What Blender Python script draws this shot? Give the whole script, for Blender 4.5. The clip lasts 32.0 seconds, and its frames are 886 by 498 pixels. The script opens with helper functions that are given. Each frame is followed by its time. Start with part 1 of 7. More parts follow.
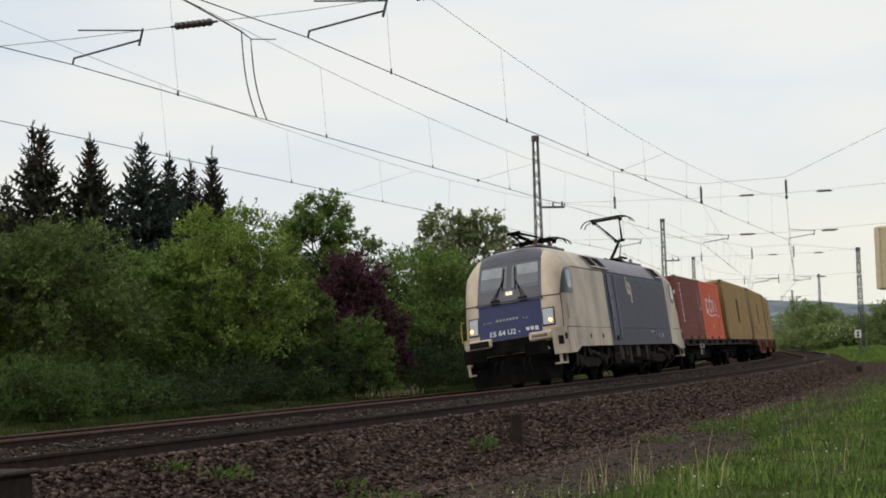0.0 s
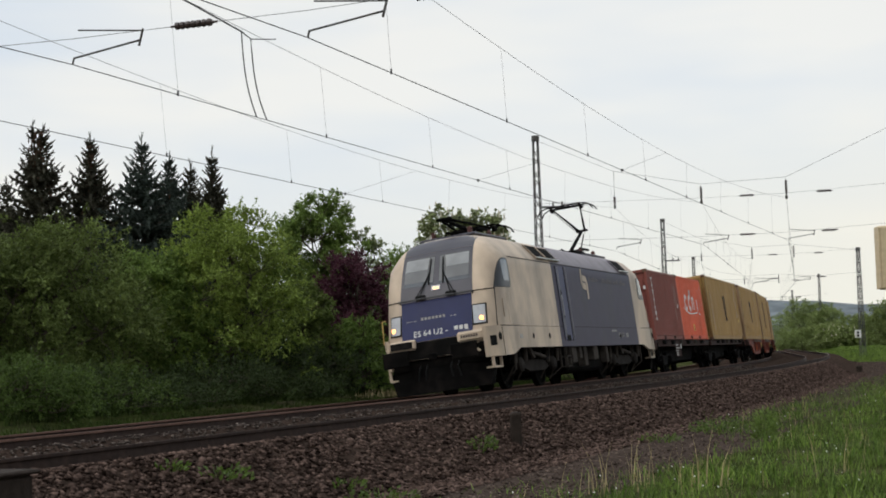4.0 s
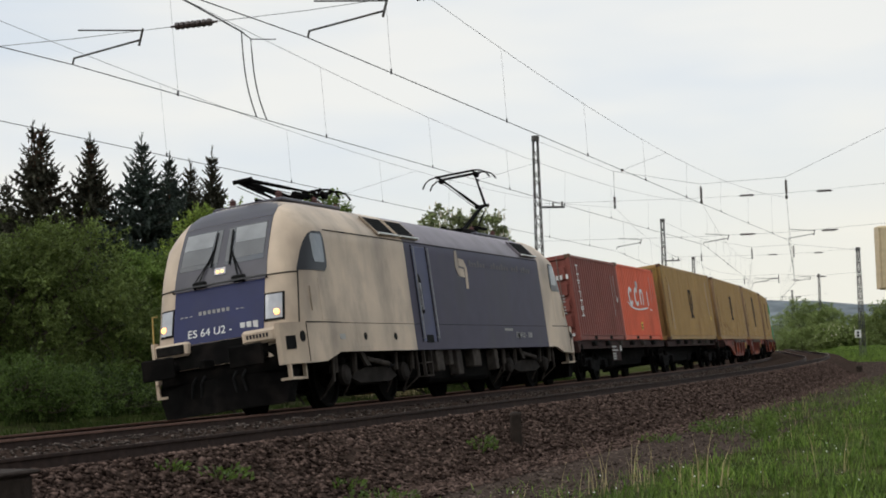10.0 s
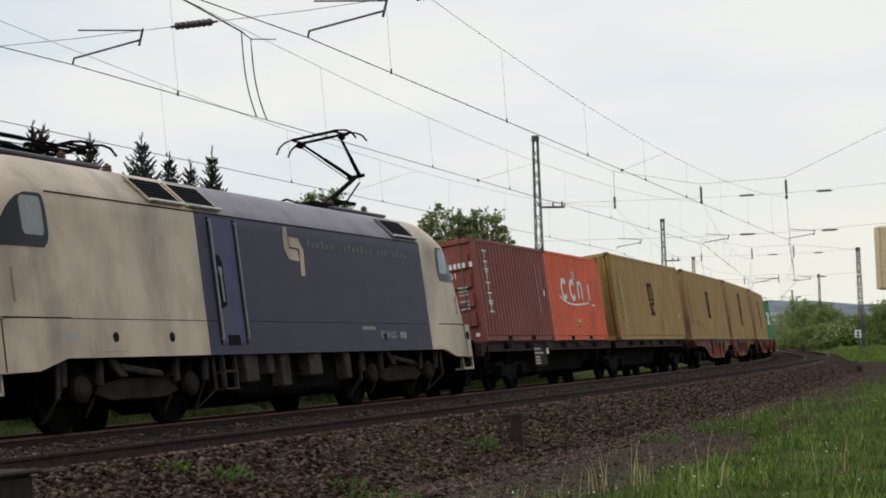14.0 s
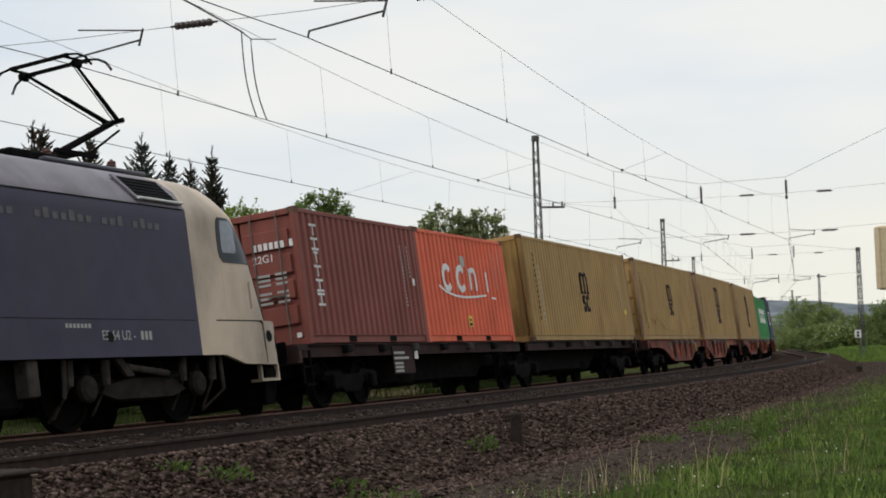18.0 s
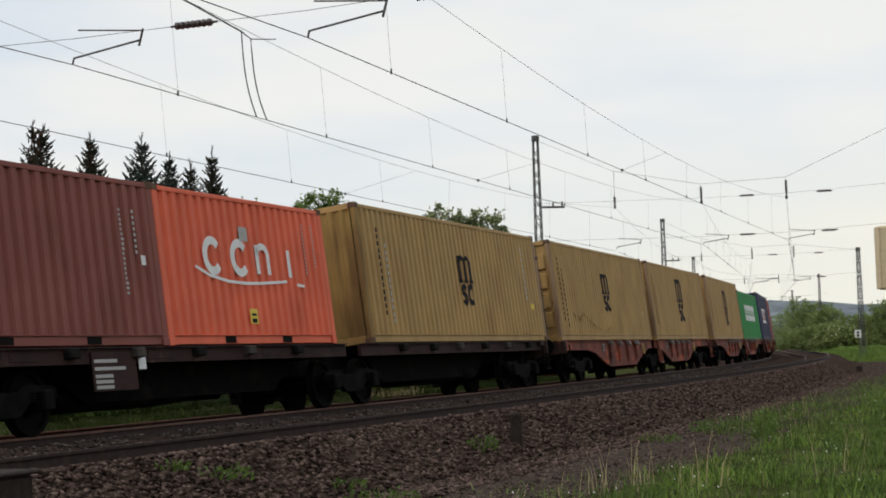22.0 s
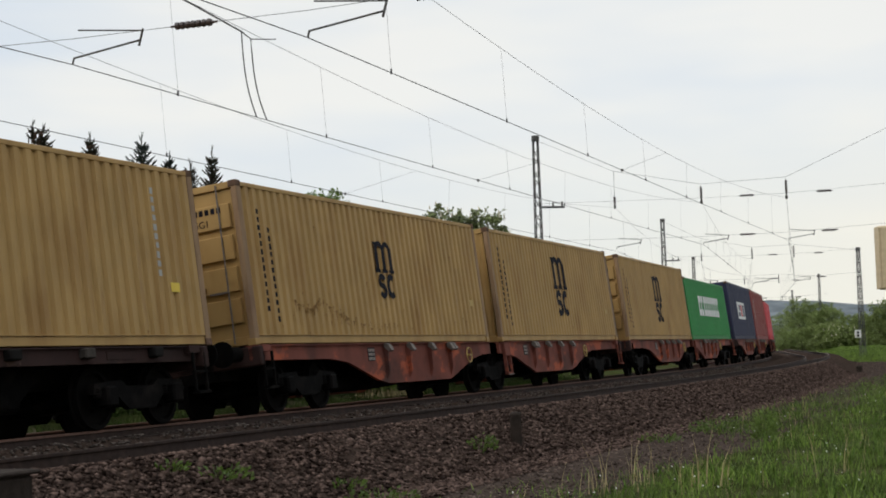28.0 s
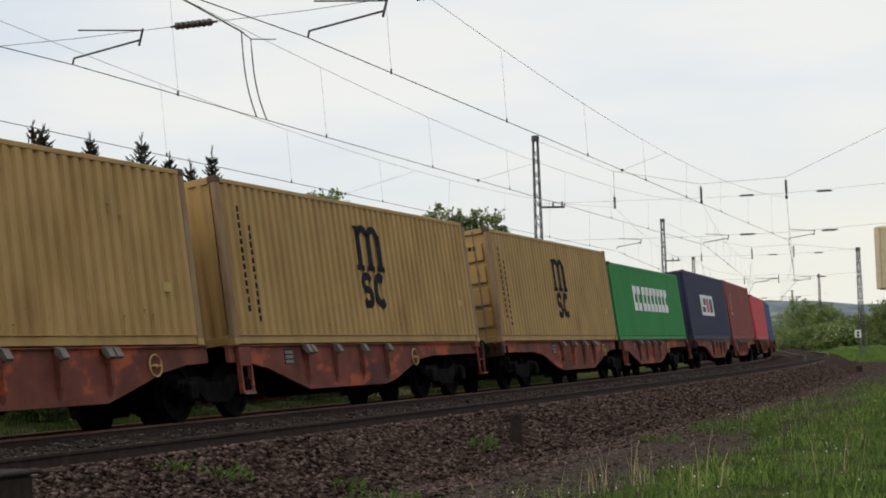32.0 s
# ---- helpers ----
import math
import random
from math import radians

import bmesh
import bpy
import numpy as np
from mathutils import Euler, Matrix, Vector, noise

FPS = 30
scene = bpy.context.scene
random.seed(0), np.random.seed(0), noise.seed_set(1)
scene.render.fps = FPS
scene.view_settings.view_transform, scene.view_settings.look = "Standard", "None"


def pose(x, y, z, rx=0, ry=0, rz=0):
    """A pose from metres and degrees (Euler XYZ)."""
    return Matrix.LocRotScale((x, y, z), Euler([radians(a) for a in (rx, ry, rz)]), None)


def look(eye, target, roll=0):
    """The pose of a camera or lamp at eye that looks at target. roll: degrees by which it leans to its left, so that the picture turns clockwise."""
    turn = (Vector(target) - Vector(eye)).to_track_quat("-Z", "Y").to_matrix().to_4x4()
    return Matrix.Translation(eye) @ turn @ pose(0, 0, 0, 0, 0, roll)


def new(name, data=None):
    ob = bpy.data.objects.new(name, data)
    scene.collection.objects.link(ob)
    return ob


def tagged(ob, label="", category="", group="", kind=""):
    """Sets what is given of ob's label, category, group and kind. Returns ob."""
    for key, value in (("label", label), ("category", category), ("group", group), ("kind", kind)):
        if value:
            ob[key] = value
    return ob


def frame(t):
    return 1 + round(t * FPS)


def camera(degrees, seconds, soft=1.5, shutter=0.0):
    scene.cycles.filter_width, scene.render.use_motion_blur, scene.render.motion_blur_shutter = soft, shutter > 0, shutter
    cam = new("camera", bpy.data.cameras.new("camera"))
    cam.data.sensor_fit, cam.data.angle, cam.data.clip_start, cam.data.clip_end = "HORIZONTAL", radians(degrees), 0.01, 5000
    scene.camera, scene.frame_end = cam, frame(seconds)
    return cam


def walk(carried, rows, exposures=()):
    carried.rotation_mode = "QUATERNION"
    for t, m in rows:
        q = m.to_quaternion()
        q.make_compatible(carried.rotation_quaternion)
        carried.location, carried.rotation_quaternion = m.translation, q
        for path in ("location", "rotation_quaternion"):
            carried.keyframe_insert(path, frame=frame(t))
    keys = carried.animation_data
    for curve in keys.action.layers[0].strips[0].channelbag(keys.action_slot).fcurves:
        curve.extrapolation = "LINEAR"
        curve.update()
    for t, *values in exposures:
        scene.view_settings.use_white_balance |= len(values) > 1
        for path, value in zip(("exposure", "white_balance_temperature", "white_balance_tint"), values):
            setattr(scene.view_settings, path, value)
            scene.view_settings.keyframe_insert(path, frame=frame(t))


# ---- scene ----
EYE_Z = 1.028
PITCH, LEAN = 3.789, -1.906
cam = camera(31.09, 32.0, soft=1.8)
_p = radians(PITCH)
CAM = look((0, 0, EYE_Z), (0, 100 * math.cos(_p), EYE_Z + 100 * math.sin(_p)), LEAN)
walk(cam, [(0.0, CAM), (32.0, CAM)], [(0.0, 0.0), (32.0, 0.0)])

# ---- light: overcast sky, brightest overhead, with a weak veiled sun high up on the side the train heads for ----
world = bpy.data.worlds.new("sky")
scene.world = world
world.use_nodes = True
wn, wl = world.node_tree.nodes, world.node_tree.links
bg = wn["Background"]
tex = wn.new("ShaderNodeTexSky")
tex.sky_type = "NISHITA"
tex.sun_disc = False
tex.sun_elevation, tex.sun_rotation = radians(39), radians(-130)
tex.air_density, tex.dust_density, tex.ozone_density = 1.0, 2.0, 1.0
coord = wn.new("ShaderNodeTexCoord")
cloud = wn.new("ShaderNodeTexNoise")
cloud.inputs["Scale"].default_value, cloud.inputs["Detail"].default_value = 2.2, 4
cmap = wn.new("ShaderNodeMapping")
cmap.inputs["Scale"].default_value = (1, 1, 4)
ramp = wn.new("ShaderNodeValToRGB")
ramp.color_ramp.elements[0].position, ramp.color_ramp.elements[1].position = 0.36, 0.62
ramp.color_ramp.elements[0].color = (6.9, 7.9, 9.1, 1)
ramp.color_ramp.elements[1].color = (9.75, 9.7, 9.3, 1)
mixc = wn.new("ShaderNodeMixRGB")
mixc.inputs[0].default_value = 0.88
wl.new(coord.outputs["Generated"], cmap.inputs["Vector"])
wl.new(cmap.outputs["Vector"], cloud.inputs["Vector"])
wl.new(cloud.outputs["Fac"], ramp.inputs["Fac"])
wl.new(tex.outputs["Color"], mixc.inputs[1])
wl.new(ramp.outputs["Color"], mixc.inputs[2])
sep = wn.new("ShaderNodeSeparateXYZ")
wl.new(coord.outputs["Generated"], sep.inputs[0])
fall = wn.new("ShaderNodeMapRange")
fall.interpolation_type = "SMOOTHSTEP"
fall.inputs[1].default_value, fall.inputs[2].default_value = 0.20, 0.95
fall.inputs[3].default_value, fall.inputs[4].default_value = 1.0, 1.7
wl.new(sep.outputs["Z"], fall.inputs[0])
dim = wn.new("ShaderNodeVectorMath")
dim.operation = "SCALE"
low = wn.new("ShaderNodeMapRange")
low.interpolation_type = "SMOOTHSTEP"
low.inputs[1].default_value, low.inputs[2].default_value = 0.02, 0.17
low.inputs[3].default_value, low.inputs[4].default_value = 0.85, 0.0
wl.new(sep.outputs["Z"], low.inputs[0])
warm = wn.new("ShaderNodeMixRGB")
warm.inputs[2].default_value = (9.45, 9.15, 7.95, 1)
part_way = wn.new("ShaderNodeMapRange")
part_way.interpolation_type = "SMOOTHSTEP"
part_way.inputs[1].default_value, part_way.inputs[2].default_value = -0.30, 0.20
part_way.inputs[3].default_value, part_way.inputs[4].default_value = 0.15, 1.0
wl.new(sep.outputs["X"], part_way.inputs[0])
tint = wn.new("ShaderNodeMath")
tint.operation = "MULTIPLY"
wl.new(low.outputs[0], tint.inputs[0])
wl.new(part_way.outputs[0], tint.inputs[1])
wl.new(tint.outputs[0], warm.inputs[0])
wl.new(mixc.outputs["Color"], warm.inputs[1])
wl.new(warm.outputs["Color"], dim.inputs[0])
side = wn.new("ShaderNodeVectorMath")
side.operation = "DOT_PRODUCT"
side.inputs[1].default_value = (-0.9, 0.44, 0.0)
wl.new(coord.outputs["Generated"], side.inputs[0])
sunward = wn.new("ShaderNodeMapRange")
sunward.interpolation_type = "SMOOTHSTEP"
sunward.inputs[1].default_value, sunward.inputs[2].default_value = -1.0, 0.3
sunward.inputs[3].default_value, sunward.inputs[4].default_value = 0.70, 1.0
wl.new(side.outputs["Value"], sunward.inputs[0])
both = wn.new("ShaderNodeMath")
both.operation = "MULTIPLY"
wl.new(fall.outputs[0], both.inputs[0])
wl.new(sunward.outputs[0], both.inputs[1])
wl.new(both.outputs[0], dim.inputs["Scale"])
wl.new(dim.outputs["Vector"], bg.inputs["Color"])
bg.inputs["Strength"].default_value = 0.098
sun_data = bpy.data.lights.new("sun", "SUN")
sun_data.energy, sun_data.angle, sun_data.color = 0.6, radians(26), (1.0, 0.95, 0.88)
sun = new("sun", sun_data)
sun.matrix_world = look((-72, -30, 76), (0, 30, 0))


# ---- materials ----
def mat(name, color, rough=0.7, metal=0.0, vary=0.25, scale=8.0, bump=0.2, bscale=40.0, dirt=None, dirt_amount=0.3,
        dirt_scale=1.5, rand=0.0, emit=0.0, spec=0.5, island=False, transl=0.0, streak=1.0, dirt_at=(0.5, 0.72), soot=None):
    """A weathered surface; soot: a second layer of stains (colour, scale, stretch along z, where it begins and is full, how much)."""
    m = bpy.data.materials.new(name)
    m.use_nodes = True
    n, l = m.node_tree.nodes, m.node_tree.links
    b = n["Principled BSDF"]
    tc = n.new("ShaderNodeTexCoord")
    no = n.new("ShaderNodeTexNoise")
    no.inputs["Scale"].default_value, no.inputs["Detail"].default_value = scale, 6
    l.new(tc.outputs["Object"], no.inputs["Vector"])
    r = n.new("ShaderNodeValToRGB")
    r.color_ramp.elements[0].position, r.color_ramp.elements[1].position = 0.3, 0.7
    r.color_ramp.elements[0].color = (*[c * (1 - vary) for c in color], 1)
    r.color_ramp.elements[1].color = (*[min(1, c * (1 + vary)) for c in color], 1)
    l.new(no.outputs["Fac"], r.inputs["Fac"])
    out = r.outputs["Color"]
    if dirt:
        d = n.new("ShaderNodeTexNoise")
        d.inputs["Scale"].default_value, d.inputs["Detail"].default_value = dirt_scale, 8
        dm = n.new("ShaderNodeMapping")
        dm.inputs["Scale"].default_value = (1, 1, streak)
        l.new(tc.outputs["Object"], dm.inputs["Vector"])
        l.new(dm.outputs["Vector"], d.inputs["Vector"])
        dr = n.new("ShaderNodeValToRGB")
        dr.color_ramp.elements[0].position, dr.color_ramp.elements[1].position = dirt_at
        dr.color_ramp.elements[1].color = (dirt_amount, dirt_amount, dirt_amount, 1)
        l.new(d.outputs["Fac"], dr.inputs["Fac"])
        mx = n.new("ShaderNodeMixRGB")
        l.new(dr.outputs["Color"], mx.inputs[0])
        l.new(out, mx.inputs[1])
        mx.inputs[2].default_value = (*dirt, 1)
        out = mx.outputs["Color"]
    if soot:
        g = n.new("ShaderNodeTexNoise")
        g.inputs["Scale"].default_value, g.inputs["Detail"].default_value = soot[1], 7
        g.inputs["Roughness"].default_value = 0.62
        gm = n.new("ShaderNodeMapping")
        gm.inputs["Scale"].default_value, gm.inputs["Location"].default_value = (1, 1, soot[2]), (3.7, 1.9, 0.4)
        l.new(tc.outputs["Object"], gm.inputs["Vector"])
        l.new(gm.outputs["Vector"], g.inputs["Vector"])
        gr = n.new("ShaderNodeValToRGB")
        gr.color_ramp.elements[0].position, gr.color_ramp.elements[1].position = soot[3], soot[4]
        gr.color_ramp.elements[1].color = (soot[5], soot[5], soot[5], 1)
        l.new(g.outputs["Fac"], gr.inputs["Fac"])
        gx = n.new("ShaderNodeMixRGB")
        l.new(gr.outputs["Color"], gx.inputs[0])
        l.new(out, gx.inputs[1])
        gx.inputs[2].default_value = (*soot[0], 1)
        out = gx.outputs["Color"]
    if rand:
        src = n.new("ShaderNodeNewGeometry").outputs["Random Per Island"] if island else n.new("ShaderNodeObjectInfo").outputs["Random"]
        mr = n.new("ShaderNodeMapRange")
        mr.inputs[3].default_value, mr.inputs[4].default_value = 1 - rand, 1 + rand
        l.new(src, mr.inputs[0])
        hs = n.new("ShaderNodeHueSaturation")
        l.new(mr.outputs[0], hs.inputs["Value"])
        l.new(out, hs.inputs["Color"])
        out = hs.outputs["Color"]
    l.new(out, b.inputs["Base Color"])
    b.inputs["Roughness"].default_value, b.inputs["Metallic"].default_value = rough, metal
    b.inputs["Specular IOR Level"].default_value = spec
    if bump:
        bn = n.new("ShaderNodeTexNoise")
        bn.inputs["Scale"].default_value, bn.inputs["Detail"].default_value = bscale, 5
        l.new(tc.outputs["Object"], bn.inputs["Vector"])
        bu = n.new("ShaderNodeBump")
        bu.inputs["Strength"].default_value, bu.inputs["Distance"].default_value = bump, 0.02
        l.new(bn.outputs["Fac"], bu.inputs["Height"])
        l.new(bu.outputs["Normal"], b.inputs["Normal"])
    if emit:
        b.inputs["Emission Color"].default_value = (*color, 1)
        b.inputs["Emission Strength"].default_value = emit
    if transl:
        t = n.new("ShaderNodeBsdfTranslucent")
        l.new(out, t.inputs["Color"])
        ms = n.new("ShaderNodeMixShader")
        ms.inputs[0].default_value = transl
        l.new(b.outputs[0], ms.inputs[1])
        l.new(t.outputs[0], ms.inputs[2])
        l.new(ms.outputs[0], n["Material Output"].inputs["Surface"])
    return m


M = {}
M["grass_ground"] = mat("grass_ground", (0.0404, 0.0485, 0.0161), 0.95, vary=0.5, scale=1.2, bump=0.6, bscale=12, dirt=(0.085, 0.066, 0.05), dirt_amount=0.7, dirt_scale=0.5, spec=0.0)
M["grass"] = mat("grass", (0.1167, 0.1813, 0.0256), 0.6, vary=0.55, scale=0.8, bump=0, rand=0.6, island=True, transl=0.35)
M["dry_grass"] = mat("dry_grass", (0.378, 0.306, 0.153), 0.8, bump=0, rand=0.3, island=True)
M["flower"] = mat("flower", (0.8, 0.8, 0.75), 0.8, bump=0)
M["meadow_ground"] = mat("meadow_ground", (0.06, 0.085, 0.02), 0.95, vary=0.5, scale=0.6, bump=0.5, bscale=6, dirt=(0.07, 0.065, 0.03), dirt_amount=0.5, dirt_scale=0.3, spec=0.0)
M["rank_grass"] = mat("rank_grass", (0.062, 0.105, 0.02), 0.7, vary=0.5, scale=0.6, bump=0, rand=0.5, island=True, transl=0.3, spec=0.1)
# darker copy of grass: shade behind the train put into the verge's colour
M["verge_grass_shaded"] = mat("verge_grass_shaded", (0.034, 0.054, 0.0115), 0.7, vary=0.5, scale=0.8, bump=0, rand=0.5, island=True, transl=0.3, spec=0.1)
M["weed"] = mat("weed", (0.0808, 0.1278, 0.0213), 0.6, bump=0, rand=0.3, island=True, transl=0.42)
M["ballast"] = mat("ballast", (0.0454, 0.0318, 0.0254), 0.95, vary=0.6, scale=18, bump=1.0, bscale=14, dirt=(0.022, 0.018, 0.016), dirt_amount=0.6, dirt_scale=2.0, spec=0.0)
M["stone"] = mat("stone", (0.0736, 0.0504, 0.0416), 0.92, vary=0.5, scale=25, bump=0.3, bscale=60, rand=0.85, island=True, spec=0.0)
M["stone_grey"] = mat("stone_grey", (0.09, 0.0737, 0.0641), 0.92, vary=0.5, scale=25, bump=0.3, bscale=60, rand=0.7, island=True, spec=0.0)
M["gravel"] = mat("gravel", (0.0943, 0.0707, 0.0592), 0.95, vary=0.4, scale=25, bump=0.3, bscale=60, rand=0.7, island=True, spec=0.0)
M["dirt"] = mat("dirt", (0.0572, 0.0431, 0.0357), 0.95, vary=0.45, scale=5, bump=0.9, bscale=16, dirt=(0.055, 0.041, 0.034), dirt_amount=0.7, dirt_scale=1.2, spec=0.0)
# rusty web and foot, with the shade under the head put into the colour
M["rust_rail_shaded"] = mat("rust_rail_shaded", (0.0336, 0.0224, 0.0184), 0.85, vary=0.3, scale=10, bump=0.3, dirt=(0.07, 0.042, 0.03), dirt_amount=0.35, dirt_scale=6, spec=0.15)
# rusty head flank, brightened in colour as if lit
M["rail_side_lit"] = mat("rail_side_lit", (0.1166, 0.0634, 0.0461), 0.7, vary=0.25, scale=6, bump=0.1, spec=0.2)
M["rail_top"] = mat("rail_top", (0.45, 0.42, 0.40), 0.35, 0.7, vary=0.15, bump=0.05)
M["rail_top_dull"] = mat("rail_top_dull", (0.15, 0.11, 0.092), 0.8, 0.0, vary=0.2, bump=0.1, spec=0.2)
M["concrete"] = mat("concrete", (0.15, 0.13, 0.11), 0.9, vary=0.2, scale=6, bump=0.4, dirt=(0.11, 0.09, 0.075), dirt_amount=0.7, spec=0.15)
M["post_wood"] = mat("post_wood", (0.03, 0.0225, 0.018), 0.95, vary=0.3, scale=9, bump=0.6, bscale=20, spec=0.15)
M["mast"] = mat("mast", (0.085, 0.085, 0.08), 0.75, 0.3, vary=0.2, bump=0.15, dirt=(0.11, 0.07, 0.05), dirt_amount=0.4)
M["wire"] = mat("wire", (0.06, 0.06, 0.062), 0.6, 0.4, vary=0.1, bump=0)
M["insulator"] = mat("insulator", (0.05, 0.035, 0.03), 0.4, vary=0.15, bump=0)
M["bark"] = mat("bark", (0.075, 0.06, 0.048), 0.95, vary=0.35, scale=10, bump=0.8, bscale=25, spec=0.15)
M["leaf_chestnut"] = mat("leaf_chestnut", (0.1922, 0.2213, 0.099), 0.7, spec=0.2, vary=0.3, scale=1.6, bump=0, rand=0.4, island=True, transl=0.3)
M["leaf_hedge"] = mat("leaf_hedge", (0.0648, 0.1008, 0.0219), 0.7, spec=0.2, vary=0.3, scale=1.6, bump=0, rand=0.4, island=True, transl=0.4)
M["leaf_mid"] = mat("leaf_mid", (0.1375, 0.2003, 0.0466), 0.7, spec=0.2, vary=0.3, scale=1.6, bump=0, rand=0.4, island=True, transl=0.4)
M["leaf_light"] = mat("leaf_light", (0.195, 0.2577, 0.0523), 0.7, spec=0.2, vary=0.3, scale=1.6, bump=0, rand=0.4, island=True, transl=0.4)
M["leaf_grey"] = mat("leaf_grey", (0.1148, 0.1501, 0.041), 0.7, spec=0.2, vary=0.3, scale=1.6, bump=0, rand=0.4, island=True, transl=0.4)
# darkened leaf copy: shade under and behind the trees put into the colour
M["leaf_shaded"] = mat("leaf_shaded", (0.0318, 0.0482, 0.0132), 0.7, spec=0.2, vary=0.3, scale=1.6, bump=0, rand=0.4, island=True, transl=0.3)
M["leaf_purple"] = mat("leaf_purple", (0.075, 0.026, 0.038), 0.7, spec=0.2, vary=0.3, scale=1.6, bump=0, rand=0.4, island=True, transl=0.25)
# paler leaf copy for far bushes, distance haze put into the colour
M["leaf_hazy"] = mat("leaf_hazy", (0.2054, 0.2548, 0.0856), 0.7, spec=0.2, vary=0.3, scale=0.6, bump=0, rand=0.4, island=True, transl=0.4)
M["needle"] = mat("needle", (0.0702, 0.0675, 0.048), 0.7, spec=0.2, vary=0.3, scale=1.6, bump=0, rand=0.4, island=True, transl=0.12)
M["needle_blue"] = mat("needle_blue", (0.06, 0.0775, 0.065), 0.7, spec=0.2, vary=0.3, scale=1.6, bump=0, rand=0.4, island=True, transl=0.12)
M["cone"] = mat("cone", (0.085, 0.0475, 0.0275), 0.8, bump=0, rand=0.3, island=True)
M["blossom"] = mat("blossom", (0.62, 0.57, 0.44), 0.7, bump=0, rand=0.2, island=True)
# wooded hills with the distance haze mixed into the base colour
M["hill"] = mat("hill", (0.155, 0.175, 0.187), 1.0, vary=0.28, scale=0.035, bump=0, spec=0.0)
M["panel_beige"] = mat("panel_beige", (0.60, 0.48, 0.30), 0.6, vary=0.1, bump=0.05)
M["cream"] = mat("cream", (0.60, 0.474, 0.350), 0.45, spec=0.3, vary=0.08, scale=1.6, bump=0.02, dirt=(0.24, 0.185, 0.14), dirt_amount=0.8, dirt_scale=0.8, streak=0.40, dirt_at=(0.42, 0.72), soot=((0.12, 0.10, 0.085), 0.62, 0.55, 0.47, 0.78, 0.85))
M["slate"] = mat("slate", (0.0456, 0.0389, 0.0696), 0.5, vary=0.12, scale=2, bump=0.02, spec=0.22, dirt=(0.052, 0.048, 0.058), dirt_amount=0.6, dirt_scale=1.2, streak=0.25)
M["nose_blue"] = mat("nose_blue", (0.022, 0.027, 0.085), 0.5, vary=0.1, scale=2, bump=0.02, spec=0.22, dirt=(0.04, 0.04, 0.06), dirt_amount=0.4)
M["roof_grey"] = mat("roof_grey", (0.207, 0.1829, 0.2061), 0.5, spec=0.3, vary=0.12, scale=2, bump=0.03, dirt=(0.09, 0.08, 0.075), dirt_amount=0.5)
M["dark_roof"] = mat("dark_roof", (0.045, 0.0423, 0.0558), 0.45, vary=0.12, scale=2, bump=0.02, dirt=(0.075, 0.068, 0.066), dirt_amount=0.4)
# bogie and underframe blacks: dirt, plus shade below the train lowering the base colours
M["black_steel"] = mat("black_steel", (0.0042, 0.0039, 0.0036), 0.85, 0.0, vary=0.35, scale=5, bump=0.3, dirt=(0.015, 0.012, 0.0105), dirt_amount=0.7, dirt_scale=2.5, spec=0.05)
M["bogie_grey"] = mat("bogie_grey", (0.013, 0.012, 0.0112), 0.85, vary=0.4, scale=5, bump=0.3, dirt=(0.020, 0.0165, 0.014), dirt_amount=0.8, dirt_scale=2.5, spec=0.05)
M["rubber"] = mat("rubber", (0.010, 0.010, 0.010), 0.8, vary=0.2, bump=0, spec=0.1)
M["corner_glass"] = mat("corner_glass", (0.02, 0.021, 0.024), 0.3, vary=0.05, bump=0, spec=0.2)
M["door_blue"] = mat("door_blue", (0.0506, 0.0552, 0.1207), 0.45, vary=0.1, scale=2, bump=0.02, spec=0.25, dirt=(0.06, 0.058, 0.065), dirt_amount=0.5)
M["sleeper"] = mat("sleeper", (0.036, 0.0282, 0.024), 0.95, vary=0.4, scale=10, bump=0.5, spec=0.1, dirt=(0.035, 0.028, 0.024), dirt_amount=0.6)
M["window_glass"] = mat("window_glass", (0.052, 0.055, 0.060), 0.06, vary=0.05, bump=0, spec=0.9)
# windscreen fields: sky reflection put into the colour, bright above and dim below
M["pane_pale"] = mat("pane_pale", (0.24, 0.248, 0.252), 0.35, vary=0.18, scale=3, bump=0)
M["pane_dim"] = mat("pane_dim", (0.1125, 0.1162, 0.12), 0.3, vary=0.15, scale=3, bump=0)
M["dusty"] = mat("dusty", (0.062, 0.053, 0.046), 0.9, vary=0.4, scale=6, bump=0.25, dirt=(0.022, 0.019, 0.017), dirt_amount=0.85, dirt_scale=3.0, spec=0.1)
M["dusty_dark"] = mat("dusty_dark", (0.030, 0.026, 0.023), 0.9, vary=0.4, scale=6, bump=0.25, dirt=(0.012, 0.010, 0.009), dirt_amount=0.85, dirt_scale=3.0, spec=0.1)
M["bare_steel"] = mat("bare_steel", (0.30, 0.295, 0.31), 0.45, 0.3, vary=0.15, bump=0)
M["casting"] = mat("casting", (0.12, 0.072, 0.048), 0.85, vary=0.35, scale=8, bump=0.15, spec=0.15)
M["spigot"] = mat("spigot", (0.135, 0.11, 0.092), 0.75, vary=0.3, scale=9, bump=0.1)
M["side_glass"] = mat("side_glass", (0.20, 0.21, 0.21), 0.1, vary=0.1, bump=0, spec=0.9)
M["lens"] = mat("lens", (0.40, 0.41, 0.43), 0.12, vary=0.1, bump=0, spec=0.8)
M["lamp_warm"] = mat("lamp_warm", (1.0, 0.45, 0.13), 0.3, vary=0, bump=0, emit=3.2)
M["white_paint"] = mat("white_paint", (0.72, 0.72, 0.70), 0.6, vary=0.08, bump=0, dirt=(0.4, 0.37, 0.33), dirt_amount=0.5)
